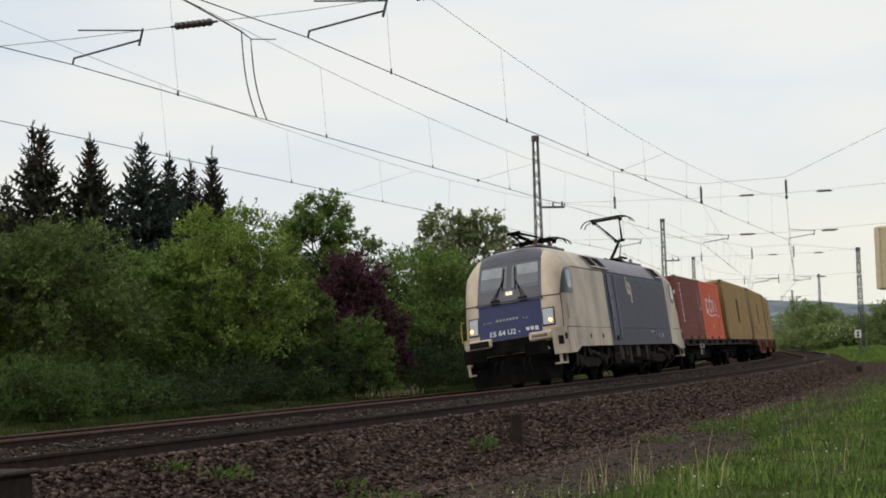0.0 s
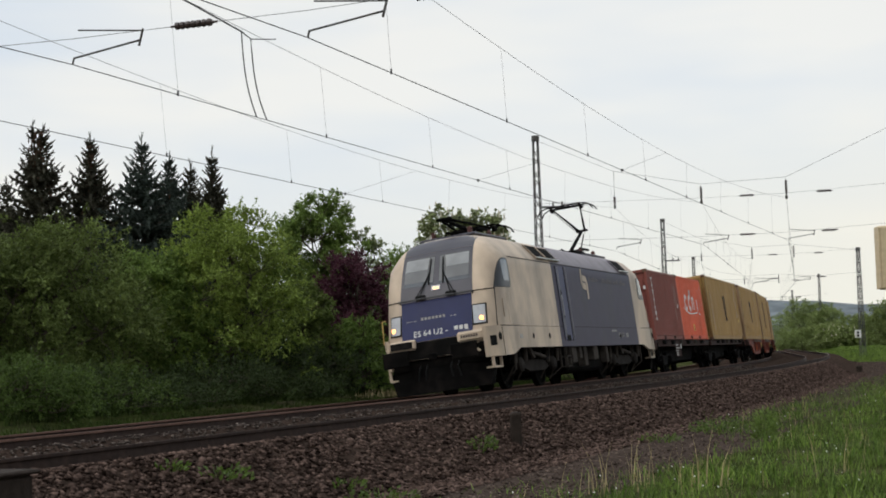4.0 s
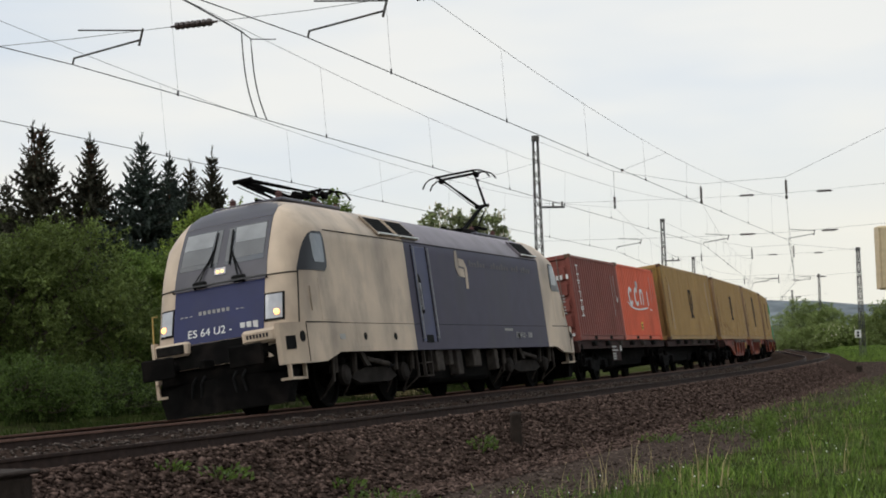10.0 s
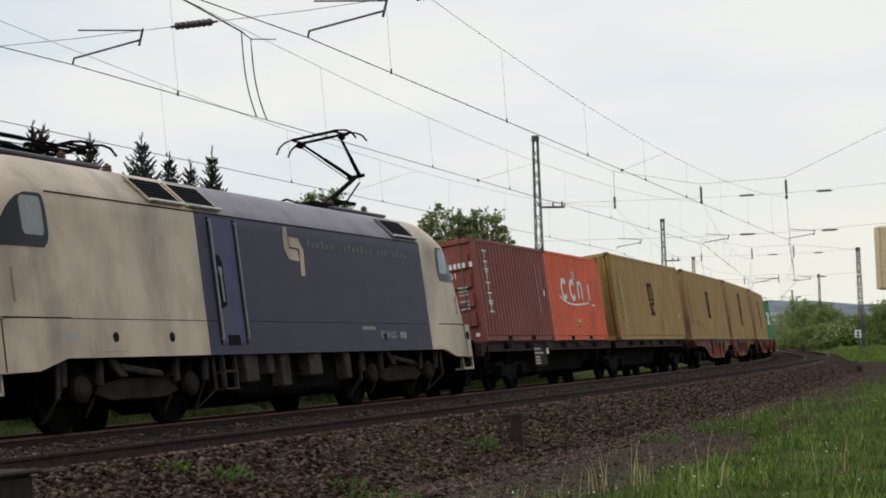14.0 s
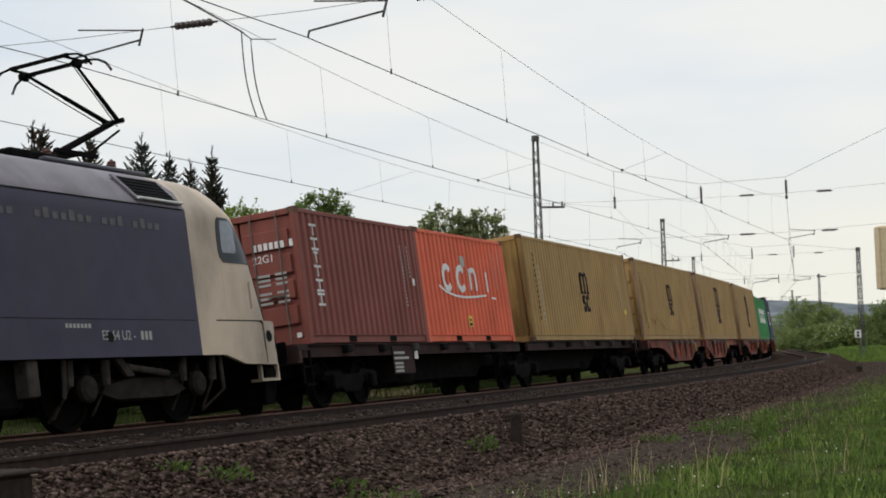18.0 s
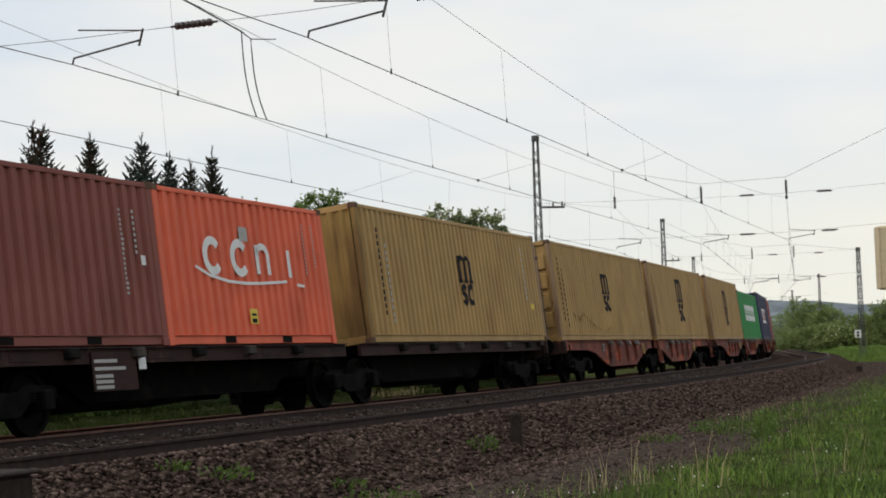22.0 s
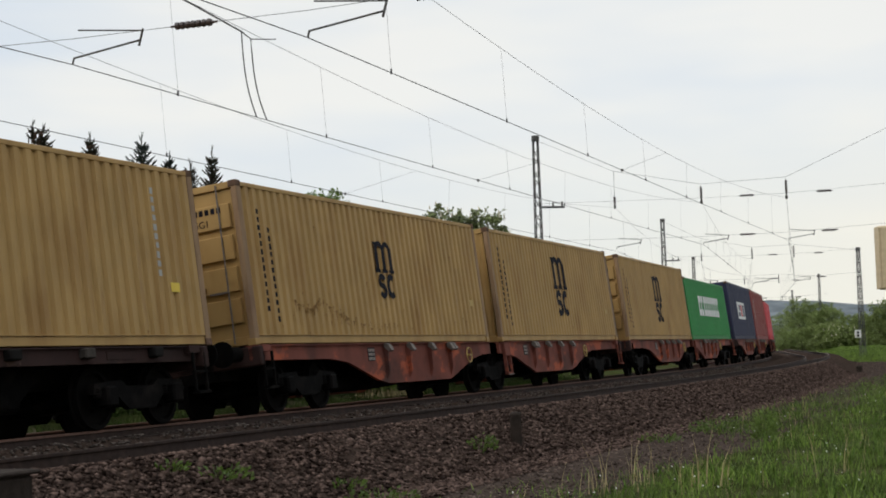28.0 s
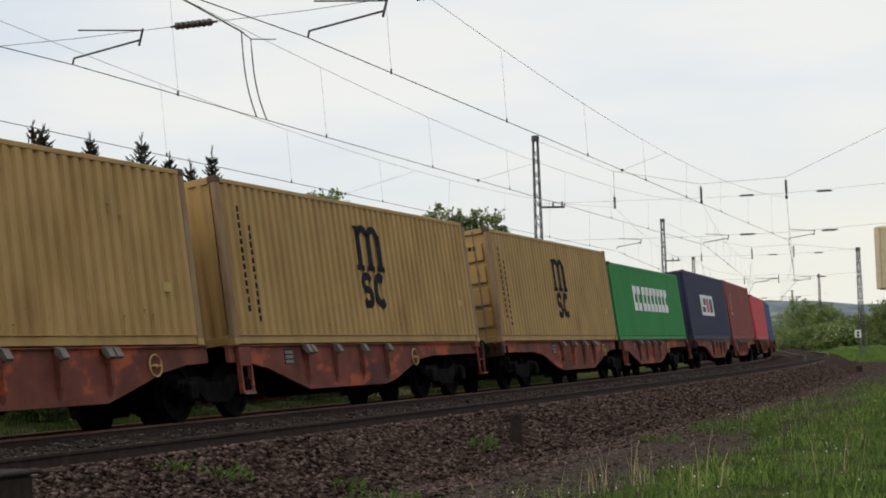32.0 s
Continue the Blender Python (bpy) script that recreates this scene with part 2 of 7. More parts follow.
M["faded"] = mat("faded", (0.105, 0.095, 0.10), 0.5, vary=0.2, spec=0.2, bump=0)
M["grey_paint"] = mat("grey_paint", (0.36, 0.35, 0.33), 0.6, vary=0.08, bump=0)
M["black_paint"] = mat("black_paint", (0.014, 0.013, 0.018), 0.8, vary=0.3, bump=0, spec=0.1)
M["roof_red"] = mat("roof_red", (0.10, 0.036, 0.03), 0.7, vary=0.2, bump=0.1)
M["copper"] = mat("copper", (0.10, 0.10, 0.095), 0.5, 0.5, vary=0.2, bump=0)


def cont_mat(name, c, rust=0.5, rs=1.1):
    return mat(name, c, 0.6, spec=0.25, vary=0.10, scale=1.3, bump=0.06, bscale=8, dirt=(0.6 * c[0] + 0.02, 0.5 * c[1] + 0.01, 0.45 * c[2]), dirt_amount=rust, dirt_scale=rs * 1.4, streak=0.3, dirt_at=(0.48, 0.74), soot=((0.42 * c[0] + 0.015, 0.30 * c[1] + 0.012, 0.26 * c[2] + 0.008), 2.6, 0.16, 0.60, 0.78, 0.6))


M["c_brown"] = cont_mat("c_brown", (0.223, 0.0673, 0.0515))
M["c_orange"] = cont_mat("c_orange", (0.7286, 0.1427, 0.0707), 0.45)
M["c_mustard"] = cont_mat("c_mustard", (0.3996, 0.2504, 0.0907), 0.7)
M["c_mustard_post"] = mat("c_mustard_post", (0.30, 0.195, 0.11), 0.7, vary=0.15, scale=1.5, bump=0.08, spec=0.2, dirt=(0.12, 0.06, 0.038), dirt_amount=0.8, dirt_scale=2.2, streak=0.25, dirt_at=(0.47, 0.68))
M["c_mustard_rust"] = mat("c_mustard_rust", (0.3069, 0.1953, 0.0614), 0.7, vary=0.15, scale=1.3, bump=0.08, spec=0.2, dirt=(0.10, 0.045, 0.022), dirt_amount=0.85, dirt_scale=1.6, streak=0.18, dirt_at=(0.47, 0.66))
M["c_green"] = cont_mat("c_green", (0.0308, 0.2445, 0.0611), 0.3)
M["c_navy"] = cont_mat("c_navy", (0.0301, 0.0347, 0.0738), 0.4)
M["c_maroon"] = cont_mat("c_maroon", (0.2411, 0.0542, 0.0482), 0.4)
M["c_red"] = cont_mat("c_red", (0.5828, 0.0796, 0.0905), 0.3)
M["c_blue"] = cont_mat("c_blue", (0.0488, 0.082, 0.1943), 0.3)
M["w_red"] = mat("w_red", (0.165, 0.052, 0.037), 0.75, vary=0.3, scale=2, bump=0.15, dirt=(0.045, 0.026, 0.022), dirt_amount=0.85, dirt_scale=0.9, dirt_at=(0.52, 0.70), spec=0.15, soot=((0.42, 0.10, 0.046), 0.75, 1.6, 0.545, 0.60, 0.8))
M["w_brown"] = mat("w_brown", (0.036, 0.019, 0.0165), 0.8, vary=0.25, scale=2, bump=0.15, dirt=(0.018, 0.014, 0.012), dirt_amount=0.8, spec=0.15, soot=((0.14, 0.085, 0.065), 1.6, 1.0, 0.60, 0.64, 0.5))
M["rust_stain"] = mat("rust_stain", (0.21, 0.115, 0.042), 0.9, vary=0.3, scale=6, bump=0, spec=0.1)
M["fork_dark"] = mat("fork_dark", (0.010, 0.009, 0.008), 0.9, vary=0.2, bump=0, spec=0.05)
M["yellow"] = mat("yellow", (0.7, 0.5, 0.05), 0.6, vary=0.05, bump=0)
M["ochre"] = mat("ochre", (0.40, 0.27, 0.07), 0.6, vary=0.1, bump=0)
M["dull_plate"] = mat("dull_plate", (0.24, 0.2, 0.17), 0.7, vary=0.2, bump=0)
# wheels: dirty steel, blackened further by under-train shade put into the colour
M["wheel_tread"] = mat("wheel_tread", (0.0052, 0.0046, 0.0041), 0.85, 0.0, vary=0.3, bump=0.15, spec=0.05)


# ---- mesh helpers ----
class MB:
    """Collects vertices and faces of one mesh."""

    def __init__(self):
        self.v, self.f, self.m = [], [], []

    def add(self, verts, faces, mi=0):
        k = len(self.v)
        self.v += [tuple(p) for p in verts]
        self.f += [tuple(i + k for i in f) for f in faces]
        self.m += [mi] * len(faces)
        return self

    def box(self, x0, x1, y0, y1, z0, z1, b=0.0, mi=0):
        if b <= 0:
            v = [(x, y, z) for z in (z0, z1) for y in (y0, y1) for x in (x0, x1)]
            return self.add(v, [(0, 2, 3, 1), (4, 5, 7, 6), (0, 1, 5, 4), (2, 6, 7, 3), (0, 4, 6, 2), (1, 3, 7, 5)], mi)
        ring = [(x0 + b, y0), (x1 - b, y0), (x1, y0 + b), (x1, y1 - b), (x1 - b, y1), (x0 + b, y1), (x0, y1 - b), (x0, y0 + b)]
        cx, cy = (x0 + x1) / 2, (y0 + y1) / 2
        sx, sy = (x1 - x0 - 2 * b) / (x1 - x0), (y1 - y0 - 2 * b) / (y1 - y0)
        inner = [(cx + (x - cx) * sx, cy + (y - cy) * sy) for x, y in ring]
        v = [(*p, z0) for p in inner] + [(*p, z0 + b) for p in ring] + [(*p, z1 - b) for p in ring] + [(*p, z1) for p in inner]
        f = [tuple(range(7, -1, -1)), tuple(range(24, 32))]
        for r in range(3):
            f += [(r * 8 + i, r * 8 + (i + 1) % 8, r * 8 + 8 + (i + 1) % 8, r * 8 + 8 + i) for i in range(8)]
        return self.add(v, f, mi)

    def prism(self, poly, axis, a, b, mi=0):
        """A polygon pushed along an axis from a to b; poly in the two other axes, in order."""
        n = len(poly)

        def pt(p, w):
            return {"x": (w, p[0], p[1]), "y": (p[0], w, p[1]), "z": (p[0], p[1], w)}[axis]
        v = [pt(p, a) for p in poly] + [pt(p, b) for p in poly]
        f = [tuple(range(n - 1, -1, -1)), tuple(range(n, 2 * n))] + [(i, (i + 1) % n, n + (i + 1) % n, n + i) for i in range(n)]
        return self.add(v, f, mi)

    def rod(self, p, q, r, n=6, r2=None, mi=0):
        p, q = Vector(p), Vector(q)
        d = (q - p).normalized()
        u = d.orthogonal().normalized()
        w = d.cross(u)
        r2 = r if r2 is None else r2
        v = []
        for c, rr in ((p, r), (q, r2)):
            v += [c + (u * math.cos(a) + w * math.sin(a)) * rr for a in (2 * math.pi * i / n for i in range(n))]
        f = [(i, (i + 1) % n, n + (i + 1) % n, n + i) for i in range(n)] + [tuple(range(n - 1, -1, -1)), tuple(range(n, 2 * n))]
        return self.add(v, f, mi)

    def lathe(self, profile, axis="y", n=20, c=(0, 0, 0), mi=0):
        """profile: (place along the axis, radius)."""
        v, f = [], []
        for a, r in profile:
            for i in range(n):
                t = 2 * math.pi * i / n
                x, y = r * math.cos(t), r * math.sin(t)
                p = {"y": (x, a, y), "x": (a, x, y), "z": (x, y, a)}[axis]
                v.append((p[0] + c[0], p[1] + c[1], p[2] + c[2]))
        for k in range(len(profile) - 1):
            f += [(k * n + i, k * n + (i + 1) % n, (k + 1) * n + (i + 1) % n, (k + 1) * n + i) for i in range(n)]
        f += [tuple(range(n)), tuple(range(len(v) - 1, len(v) - 1 - n, -1))]
        return self.add(v, f, mi)

    def grid(self, pts, mi=0, flip=False):
        """pts: rows of points of equal length."""
        r, c = len(pts), len(pts[0])
        f = []
        for i in range(r - 1):
            for j in range(c - 1):
                q = (i * c + j, i * c + j + 1, (i + 1) * c + j + 1, (i + 1) * c + j)
                f.append(q[::-1] if flip else q)
        return self.add([p for row in pts for p in row], f, mi)

    def mesh(self, name, mats, smooth=False, fix=True):
        me = bpy.data.meshes.new(name)
        me.from_pydata([tuple(p) for p in self.v], [], self.f)
        for m in mats:
            me.materials.append(m)
        if len(mats) > 1:
            me.polygons.foreach_set("material_index", self.m)
        if fix:
            bm = bmesh.new()
            bm.from_mesh(me)
            bmesh.ops.recalc_face_normals(bm, faces=bm.faces)
            bm.to_mesh(me)
            bm.free()
        if smooth:
            me.polygons.foreach_set("use_smooth", [True] * len(me.polygons))
            me.set_sharp_from_angle(angle=radians(smooth if smooth > 1 else 35))
        me.update()
        return me


def part(name, mb, material, parent=None, label="", smooth=False, fix=True):
    mats = material if isinstance(material, (list, tuple)) else [material]
    ob = new(name, mb.mesh(name, mats, smooth, fix) if isinstance(mb, MB) else mb)
    if parent:
        ob.parent = parent
    if label:
        ob["label"] = label
    return ob


def empty(name, label, category, group="", kind=""):
    e = new(name)
    e.empty_display_size = 0.2
    return tagged(e, label, category, group, kind)


def lettering(name, body, size, m, material, parent, label="", extrude=0.002):
    cu = bpy.data.curves.new(name, "FONT")
    cu.body, cu.size, cu.extrude = body, size, extrude
    cu.align_x, cu.align_y = "CENTER", "CENTER"
    ob0 = bpy.data.objects.new(name, cu)
    me = bpy.data.meshes.new_from_object(ob0)
    bpy.data.objects.remove(ob0)
    me.materials.clear()
    me.materials.append(material)
    ob = new(name, me)
    ob.parent = parent
    ob.matrix_basis = m
    if label:
        ob["label"] = label
    return ob


# ---- the line of the tracks: a curve that tightens with the distance ----
CANT = radians(6.66)
K0, K1, HEAD = 0.0012964, 7.84954e-6, radians(68.34)
SG = np.arange(-120.0, 420.0, 0.5)
_sc = np.minimum(SG, 112.0)
_th = HEAD + K0 * _sc + K1 * _sc ** 2 / 2
_dx, _dy = np.cos(_th) * 0.5, np.sin(_th) * 0.5
XG = np.concatenate([[0], np.cumsum((_dx[1:] + _dx[:-1]) / 2)])
YG = np.concatenate([[0], np.cumsum((_dy[1:] + _dy[:-1]) / 2)])
_i0 = int(np.argmin(abs(SG)))
XG, YG = XG - XG[_i0] - 6.508, YG - YG[_i0] + 21.968


def along(s, lat=0.0, z=0.0):
    """The place s metres along the middle track, lat metres out towards the camera's side."""
    t = float(np.interp(s, SG, _th))
    return Vector((float(np.interp(s, SG, XG)) + math.sin(t) * lat, float(np.interp(s, SG, YG)) - math.cos(t) * lat, z))


def along_many(s, lat, z):
    t = np.interp(s, SG, _th)
    return np.stack([np.interp(s, SG, XG) + np.sin(t) * lat, np.interp(s, SG, YG) - np.cos(t) * lat, z + 0 * s], 1)


def line_pose(s, lat=0.0, z=0.0, lean=0.0):
    """Axes at a place of the line: x against s (the way the train goes), y outwards, z up."""
    t = float(np.interp(s, SG, _th))
    fw = Vector((-math.cos(t), -math.sin(t), 0))
    n = Vector((math.sin(t), -math.cos(t), 0))
    u = Vector((0, 0, 1))
    ya, za = n * math.cos(lean) + u * math.sin(lean), u * math.cos(lean) - n * math.sin(lean)
    o = along(s, lat, z)
    return Matrix(((fw.x, ya.x, za.x, o.x), (fw.y, ya.y, za.y, o.y), (fw.z, ya.z, za.z, o.z), (0, 0, 0, 1)))


TRACKS = {"near": (4.0, 0.103), "train": (0.0, 0.0), "far": (-4.0, -0.21)}
GROUND = -0.62
# ---- ground, hills ----
BANK = 0.48


def ground_height(x, y):
    """Nearly flat; beyond the far track it rises to a low bank."""
    i = int(np.argmin((XG - x) ** 2 + (YG - y) ** 2))
    lat = (x - XG[i]) * math.sin(_th[i]) - (y - YG[i]) * math.cos(_th[i])
    u = min(1.0, max(0.0, (-6.2 - lat) / 2.4))
    return GROUND + 0.05 * noise.noise(Vector((x * 0.25, y * 0.25, 0))) + BANK * u * u * (3 - 2 * u)


def build_ground():
    mb = MB()
    xs = np.concatenate([[-3000, -1200, -500, -200, -90], np.arange(-60, 80, 2), [100, 150, 250, 500, 1200, 3000]])
    ys = np.concatenate([[-3000, -800, -200, -60, -30], np.arange(-10, 130, 2), [150, 180, 220, 300, 500, 1000, 2000, 4000]])
    mb.grid([[(x, y, ground_height(x, y) if abs(x) < 90 and -20 < y < 200 else GROUND) for x in xs] for y in ys])
    tagged(part("ground", mb, M["grass_ground"], smooth=True), "flat grassy ground with bare earthy patches", "ground", kind="structure")
    rng = random.Random(5)
    mb = MB()
    rows = []
    for i in range(61):
        a = radians(-5 + i * 0.75)
        d = 2300
        h = 62 + 10 * math.sin(i * 0.35) + 8 * math.sin(i * 0.13 + 1) + rng.uniform(-1.5, 1.5)
        base = Vector((math.sin(a) * d, math.cos(a) * d, 0))
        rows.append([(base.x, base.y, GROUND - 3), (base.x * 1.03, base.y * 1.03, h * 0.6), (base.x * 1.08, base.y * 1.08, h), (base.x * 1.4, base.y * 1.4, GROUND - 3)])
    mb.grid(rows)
    tagged(part("hill_backdrop", mb, M["hill"], smooth=True), "low wooded hills, distance haze put into their blue-grey colour", "hill", kind="structure")


build_ground()


# ---- ballast bed, sleepers, rails ----
def bed_profile():
    """(lat, z) across the bed: tilted crib tops with shoulders, from the far toe to the near toe."""
    p = [(-8.2, GROUND - 0.14), (-6.4, GROUND - 0.10)]
    for c, dz in (TRACKS["far"], TRACKS["train"], TRACKS["near"]):
        for o in (-1.75, -0.7, 0.7, 1.45 if c == 4.0 else 1.75):
            p.append((c + o, dz - 0.185 + math.tan(CANT) * o))
    p += [(5.85, -0.13), (6.6, -0.57), (7.4, GROUND + 0.04), (9.0, GROUND + 0.02), (9.8, GROUND - 0.12)]
    return p


BED = bed_profile()
BED_LAT, BED_Z = [a for a, b in BED], [b for a, b in BED]


def bed_z(lat):
    return float(np.interp(lat, BED_LAT, BED_Z))


def build_bed():
    mb = MB()
    ss = list(np.arange(-60, 60, 1.0)) + list(np.arange(60, 260, 3.0))
    lats = []
    for a, b in zip(BED_LAT, BED_LAT[1:]):
        k = max(1, int((b - a) / 0.3))
        lats += [a + (b - a) * i / k for i in range(k)]
    lats.append(BED_LAT[-1])
    rows = []
    for s in ss:
        row = []
        for la in lats:
            p = along(s, la, bed_z(la))
            p.z += 0.03 * noise.noise(p * 1.7)
            row.append(p)
        rows.append(row)
    mb.grid(rows)
    mb.m = [1 if la > 6.9 else 0 for s in ss[1:] for la in lats[:-1]]
    tagged(part("ballast_bed", mb, [M["ballast"], M["dirt"]], smooth=True), "brown crushed-stone ballast bed under three tilted tracks", "ballast", kind="structure")


build_bed()


def rail_mesh(mb, c, o, dz, s0, s1):
    """One rail swept along the line; its head's middle lies at o across its track."""
    prof = [(-0.07, -0.172), (0.07, -0.172), (0.07, -0.16), (0.014, -0.14), (0.010, -0.045), (0.035, -0.036), (0.036, -0.006), (0.028, 0.0),
            (-0.028, 0.0), (-0.036, -0.006), (-0.035, -0.036), (-0.010, -0.045), (-0.014, -0.14), (-0.07, -0.16)]
    ss = list(np.arange(s0, min(60, s1), 1.5)) + list(np.arange(max(60, s0), s1 + 0.1, 3.0))
    n = len(prof)
    cs, sn = math.cos(CANT), math.sin(CANT)
    v, f, mi = [], [], []
    for s in ss:
        for y, z in prof:
            yy = o + y
            v.append(along(s, c + yy * cs - z * sn, dz + yy * sn + z * cs))
    for k in range(len(ss) - 1):
        for i in range(n):
            f.append((k * n + i, k * n + (i + 1) % n, (k + 1) * n + (i + 1) % n, (k + 1) * n + i))
            # head flanks of the middle and far rails take the lit-looking colour
            mi.append(1 if i == 7 else 2 if i in (5, 6) and c < 4.0 else 0)
    mb.add(v, f)
    mb.m = mi


for nm, (c, dz) in TRACKS.items():
    tr = empty("railway_track", {"near": "rusty steel rails on concrete sleepers in ballast, empty track", "train": "rusty steel rails on concrete sleepers under the train",
                                 "far": "rusty steel rails of the track beside the trees"}[nm], "track", "parallel tracks", "structure")
    for o in (-0.7535, 0.7535):
        mb = MB()
        rail_mesh(mb, c, o, dz, -40, 250)
        part("rail", mb, [M["rust_rail_shaded"], M["rail_top" if nm == "train" else "rail_top_dull"], M["rail_side_lit"]], tr)
    sl = MB().box(-0.13, 0.13, -1.3, 1.3, -0.32, -0.195, 0.02)
    sm = sl.mesh("sleeper", [M["sleeper"]])
    if nm != "far":
        for k in range(150):
            ob = new("sleeper", sm)
            ob.parent = tr
            ob.matrix_basis = line_pose(-14 + k * 0.62, c, dz, CANT)


# ---- overhead line ----
def lattice_mast(name, base, h, label, w0=0.46, w1=0.24, joined=False):
    """A square lattice mast: four corner angles, flat bracing between, cap plate, concrete foot."""
    e = empty(name, label, "mast", "lattice masts of the overhead line")
    e.matrix_basis = Matrix.Translation(base) @ pose(0, 0, 0, 0, 0, 12)
    corners = [(-1, -1), (1, -1), (1, 1), (-1, 1)]
    for a, b in corners:
        part("corner_post", MB().rod((a * w0 / 2, b * w0 / 2, 0), (a * w1 / 2, b * w1 / 2, h), 0.036, 4), M["mast"], e)
    n = int(h / 0.55)
    for k in range(4):
        (a, b), (c, d) = corners[k], corners[(k + 1) % 4]
        mb = MB()
        for i in range(n):
            if not joined:
                mb = MB()
            z0, z1 = h * i / n, h * (i + 1) / n
            r0, r1 = (w0 + (w1 - w0) * i / n) / 2, (w0 + (w1 - w0) * (i + 1) / n) / 2
            p, q = ((a, b), (c, d)) if i % 2 else ((c, d), (a, b))
            mb.rod((p[0] * r0, p[1] * r0, z0), (q[0] * r1, q[1] * r1, z1), 0.022, 4)
            if not joined:
                part("brace", mb, M["mast"], e, fix=False)
        if joined:
            tagged(part("bracing", mb, M["mast"], e, fix=False), kind="stuff")
    part("cap", MB().box(-w1 / 2 - 0.05, w1 / 2 + 0.05, -w1 / 2 - 0.05, w1 / 2 + 0.05, h - 0.25, h + 0.03, 0.01), M["mast"], e)
    part("footing", MB().box(-0.5, 0.5, -0.5, 0.5, -0.6, 0.15, 0.05), M["concrete"], e)
    return e


SPANS = [3.5, 63.5, 123.0, 183.0]
FAR_MAST = {63.5: (-9.4, 12.5), 123.0: (-7.9, 12.4), 183.0: (-7.0, 12.2)}
NEAR_MAST = {63.5: (9.7, 12.3), 123.0: (8.85, 9.1), 240.0: (11.0, 11.8), 3.5: (13.8, 12.0), 300.0: (8.6, 11.3)}
for s, (lat, h) in FAR_MAST.items():
    m = lattice_mast("overhead_mast", along(s, lat, GROUND), h - GROUND, "dark steel lattice mast standing beyond the tracks")
    part("bracket", MB().box(0.1, 1.5, -0.05, 0.05, 9.25, 9.36, 0.01).rod((0.85, 0, 9.3), (0.85, 0, 9.55), 0.05).rod((1.35, 0, 9.3), (1.35, 0, 9.6), 0.05), M["mast"], m)
for s, (lat, h) in NEAR_MAST.items():
    lattice_mast("overhead_mast", along(s, lat, GROUND), h - GROUND, "dark steel lattice mast beside a grassy strip", 0.40, 0.22, joined=s in (3.5, 63.5, 300.0))
lattice_mast("overhead_mast", along(3.5, -11.0, GROUND), 12.6, "dark steel lattice mast standing beyond the tracks", joined=True)


def wire(name, pts, r, parent, label=""):
    """One continuous wire through points, as a tube of one piece."""
    pts = [Vector(p) for p in pts]
    v, f, n = [], [], 5
    for i, p in enumerate(pts):
        d = (pts[min(i + 1, len(pts) - 1)] - pts[max(i - 1, 0)]).normalized()
        u = d.orthogonal().normalized()
        w = d.cross(u)
        v += [p + (u * math.cos(a) + w * math.sin(a)) * r for a in (2 * math.pi * k / n for k in range(n))]
    for i in range(len(pts) - 1):
        f += [(i * n + k, i * n + (k + 1) % n, (i + 1) * n + (k + 1) % n, (i + 1) * n + k) for k in range(n)]
    f += [tuple(range(n - 1, -1, -1)), tuple(range(len(v) - n, len(v)))]
    return part(name, MB().add(v, f), M["wire"], parent, label, fix=False)


def insulator_mesh(p, q, r=0.06, n=7):
    p, q = Vector(p), Vector(q)
    d = q - p
    u = d.orthogonal().normalized()
    w = d.normalized().cross(u)
    rings = [(0, r * 0.3), (0.08, r * 0.35)]
    for i in range(n):
        a = 0.1 + 0.8 * i / n
        rings += [(a, r * 0.5), (a + 0.02, r * 1.1), (a + 0.75 * 0.8 / n, r * 0.9), (a + 0.8 * 0.8 / n, r * 0.5)]
    rings += [(0.92, r * 0.35), (1, r * 0.3)]
    v, f, k = [], [], 8
    for a, rr in rings:
        v += [p + d * a + (u * math.cos(t) + w * math.sin(t)) * rr for t in (2 * math.pi * j / k for j in range(k))]
    for i in range(len(rings) - 1):
        f += [(i * k + j, i * k + (j + 1) % k, (i + 1) * k + (j + 1) % k, (i + 1) * k + j) for j in range(k)]
    return MB().add(v, f)


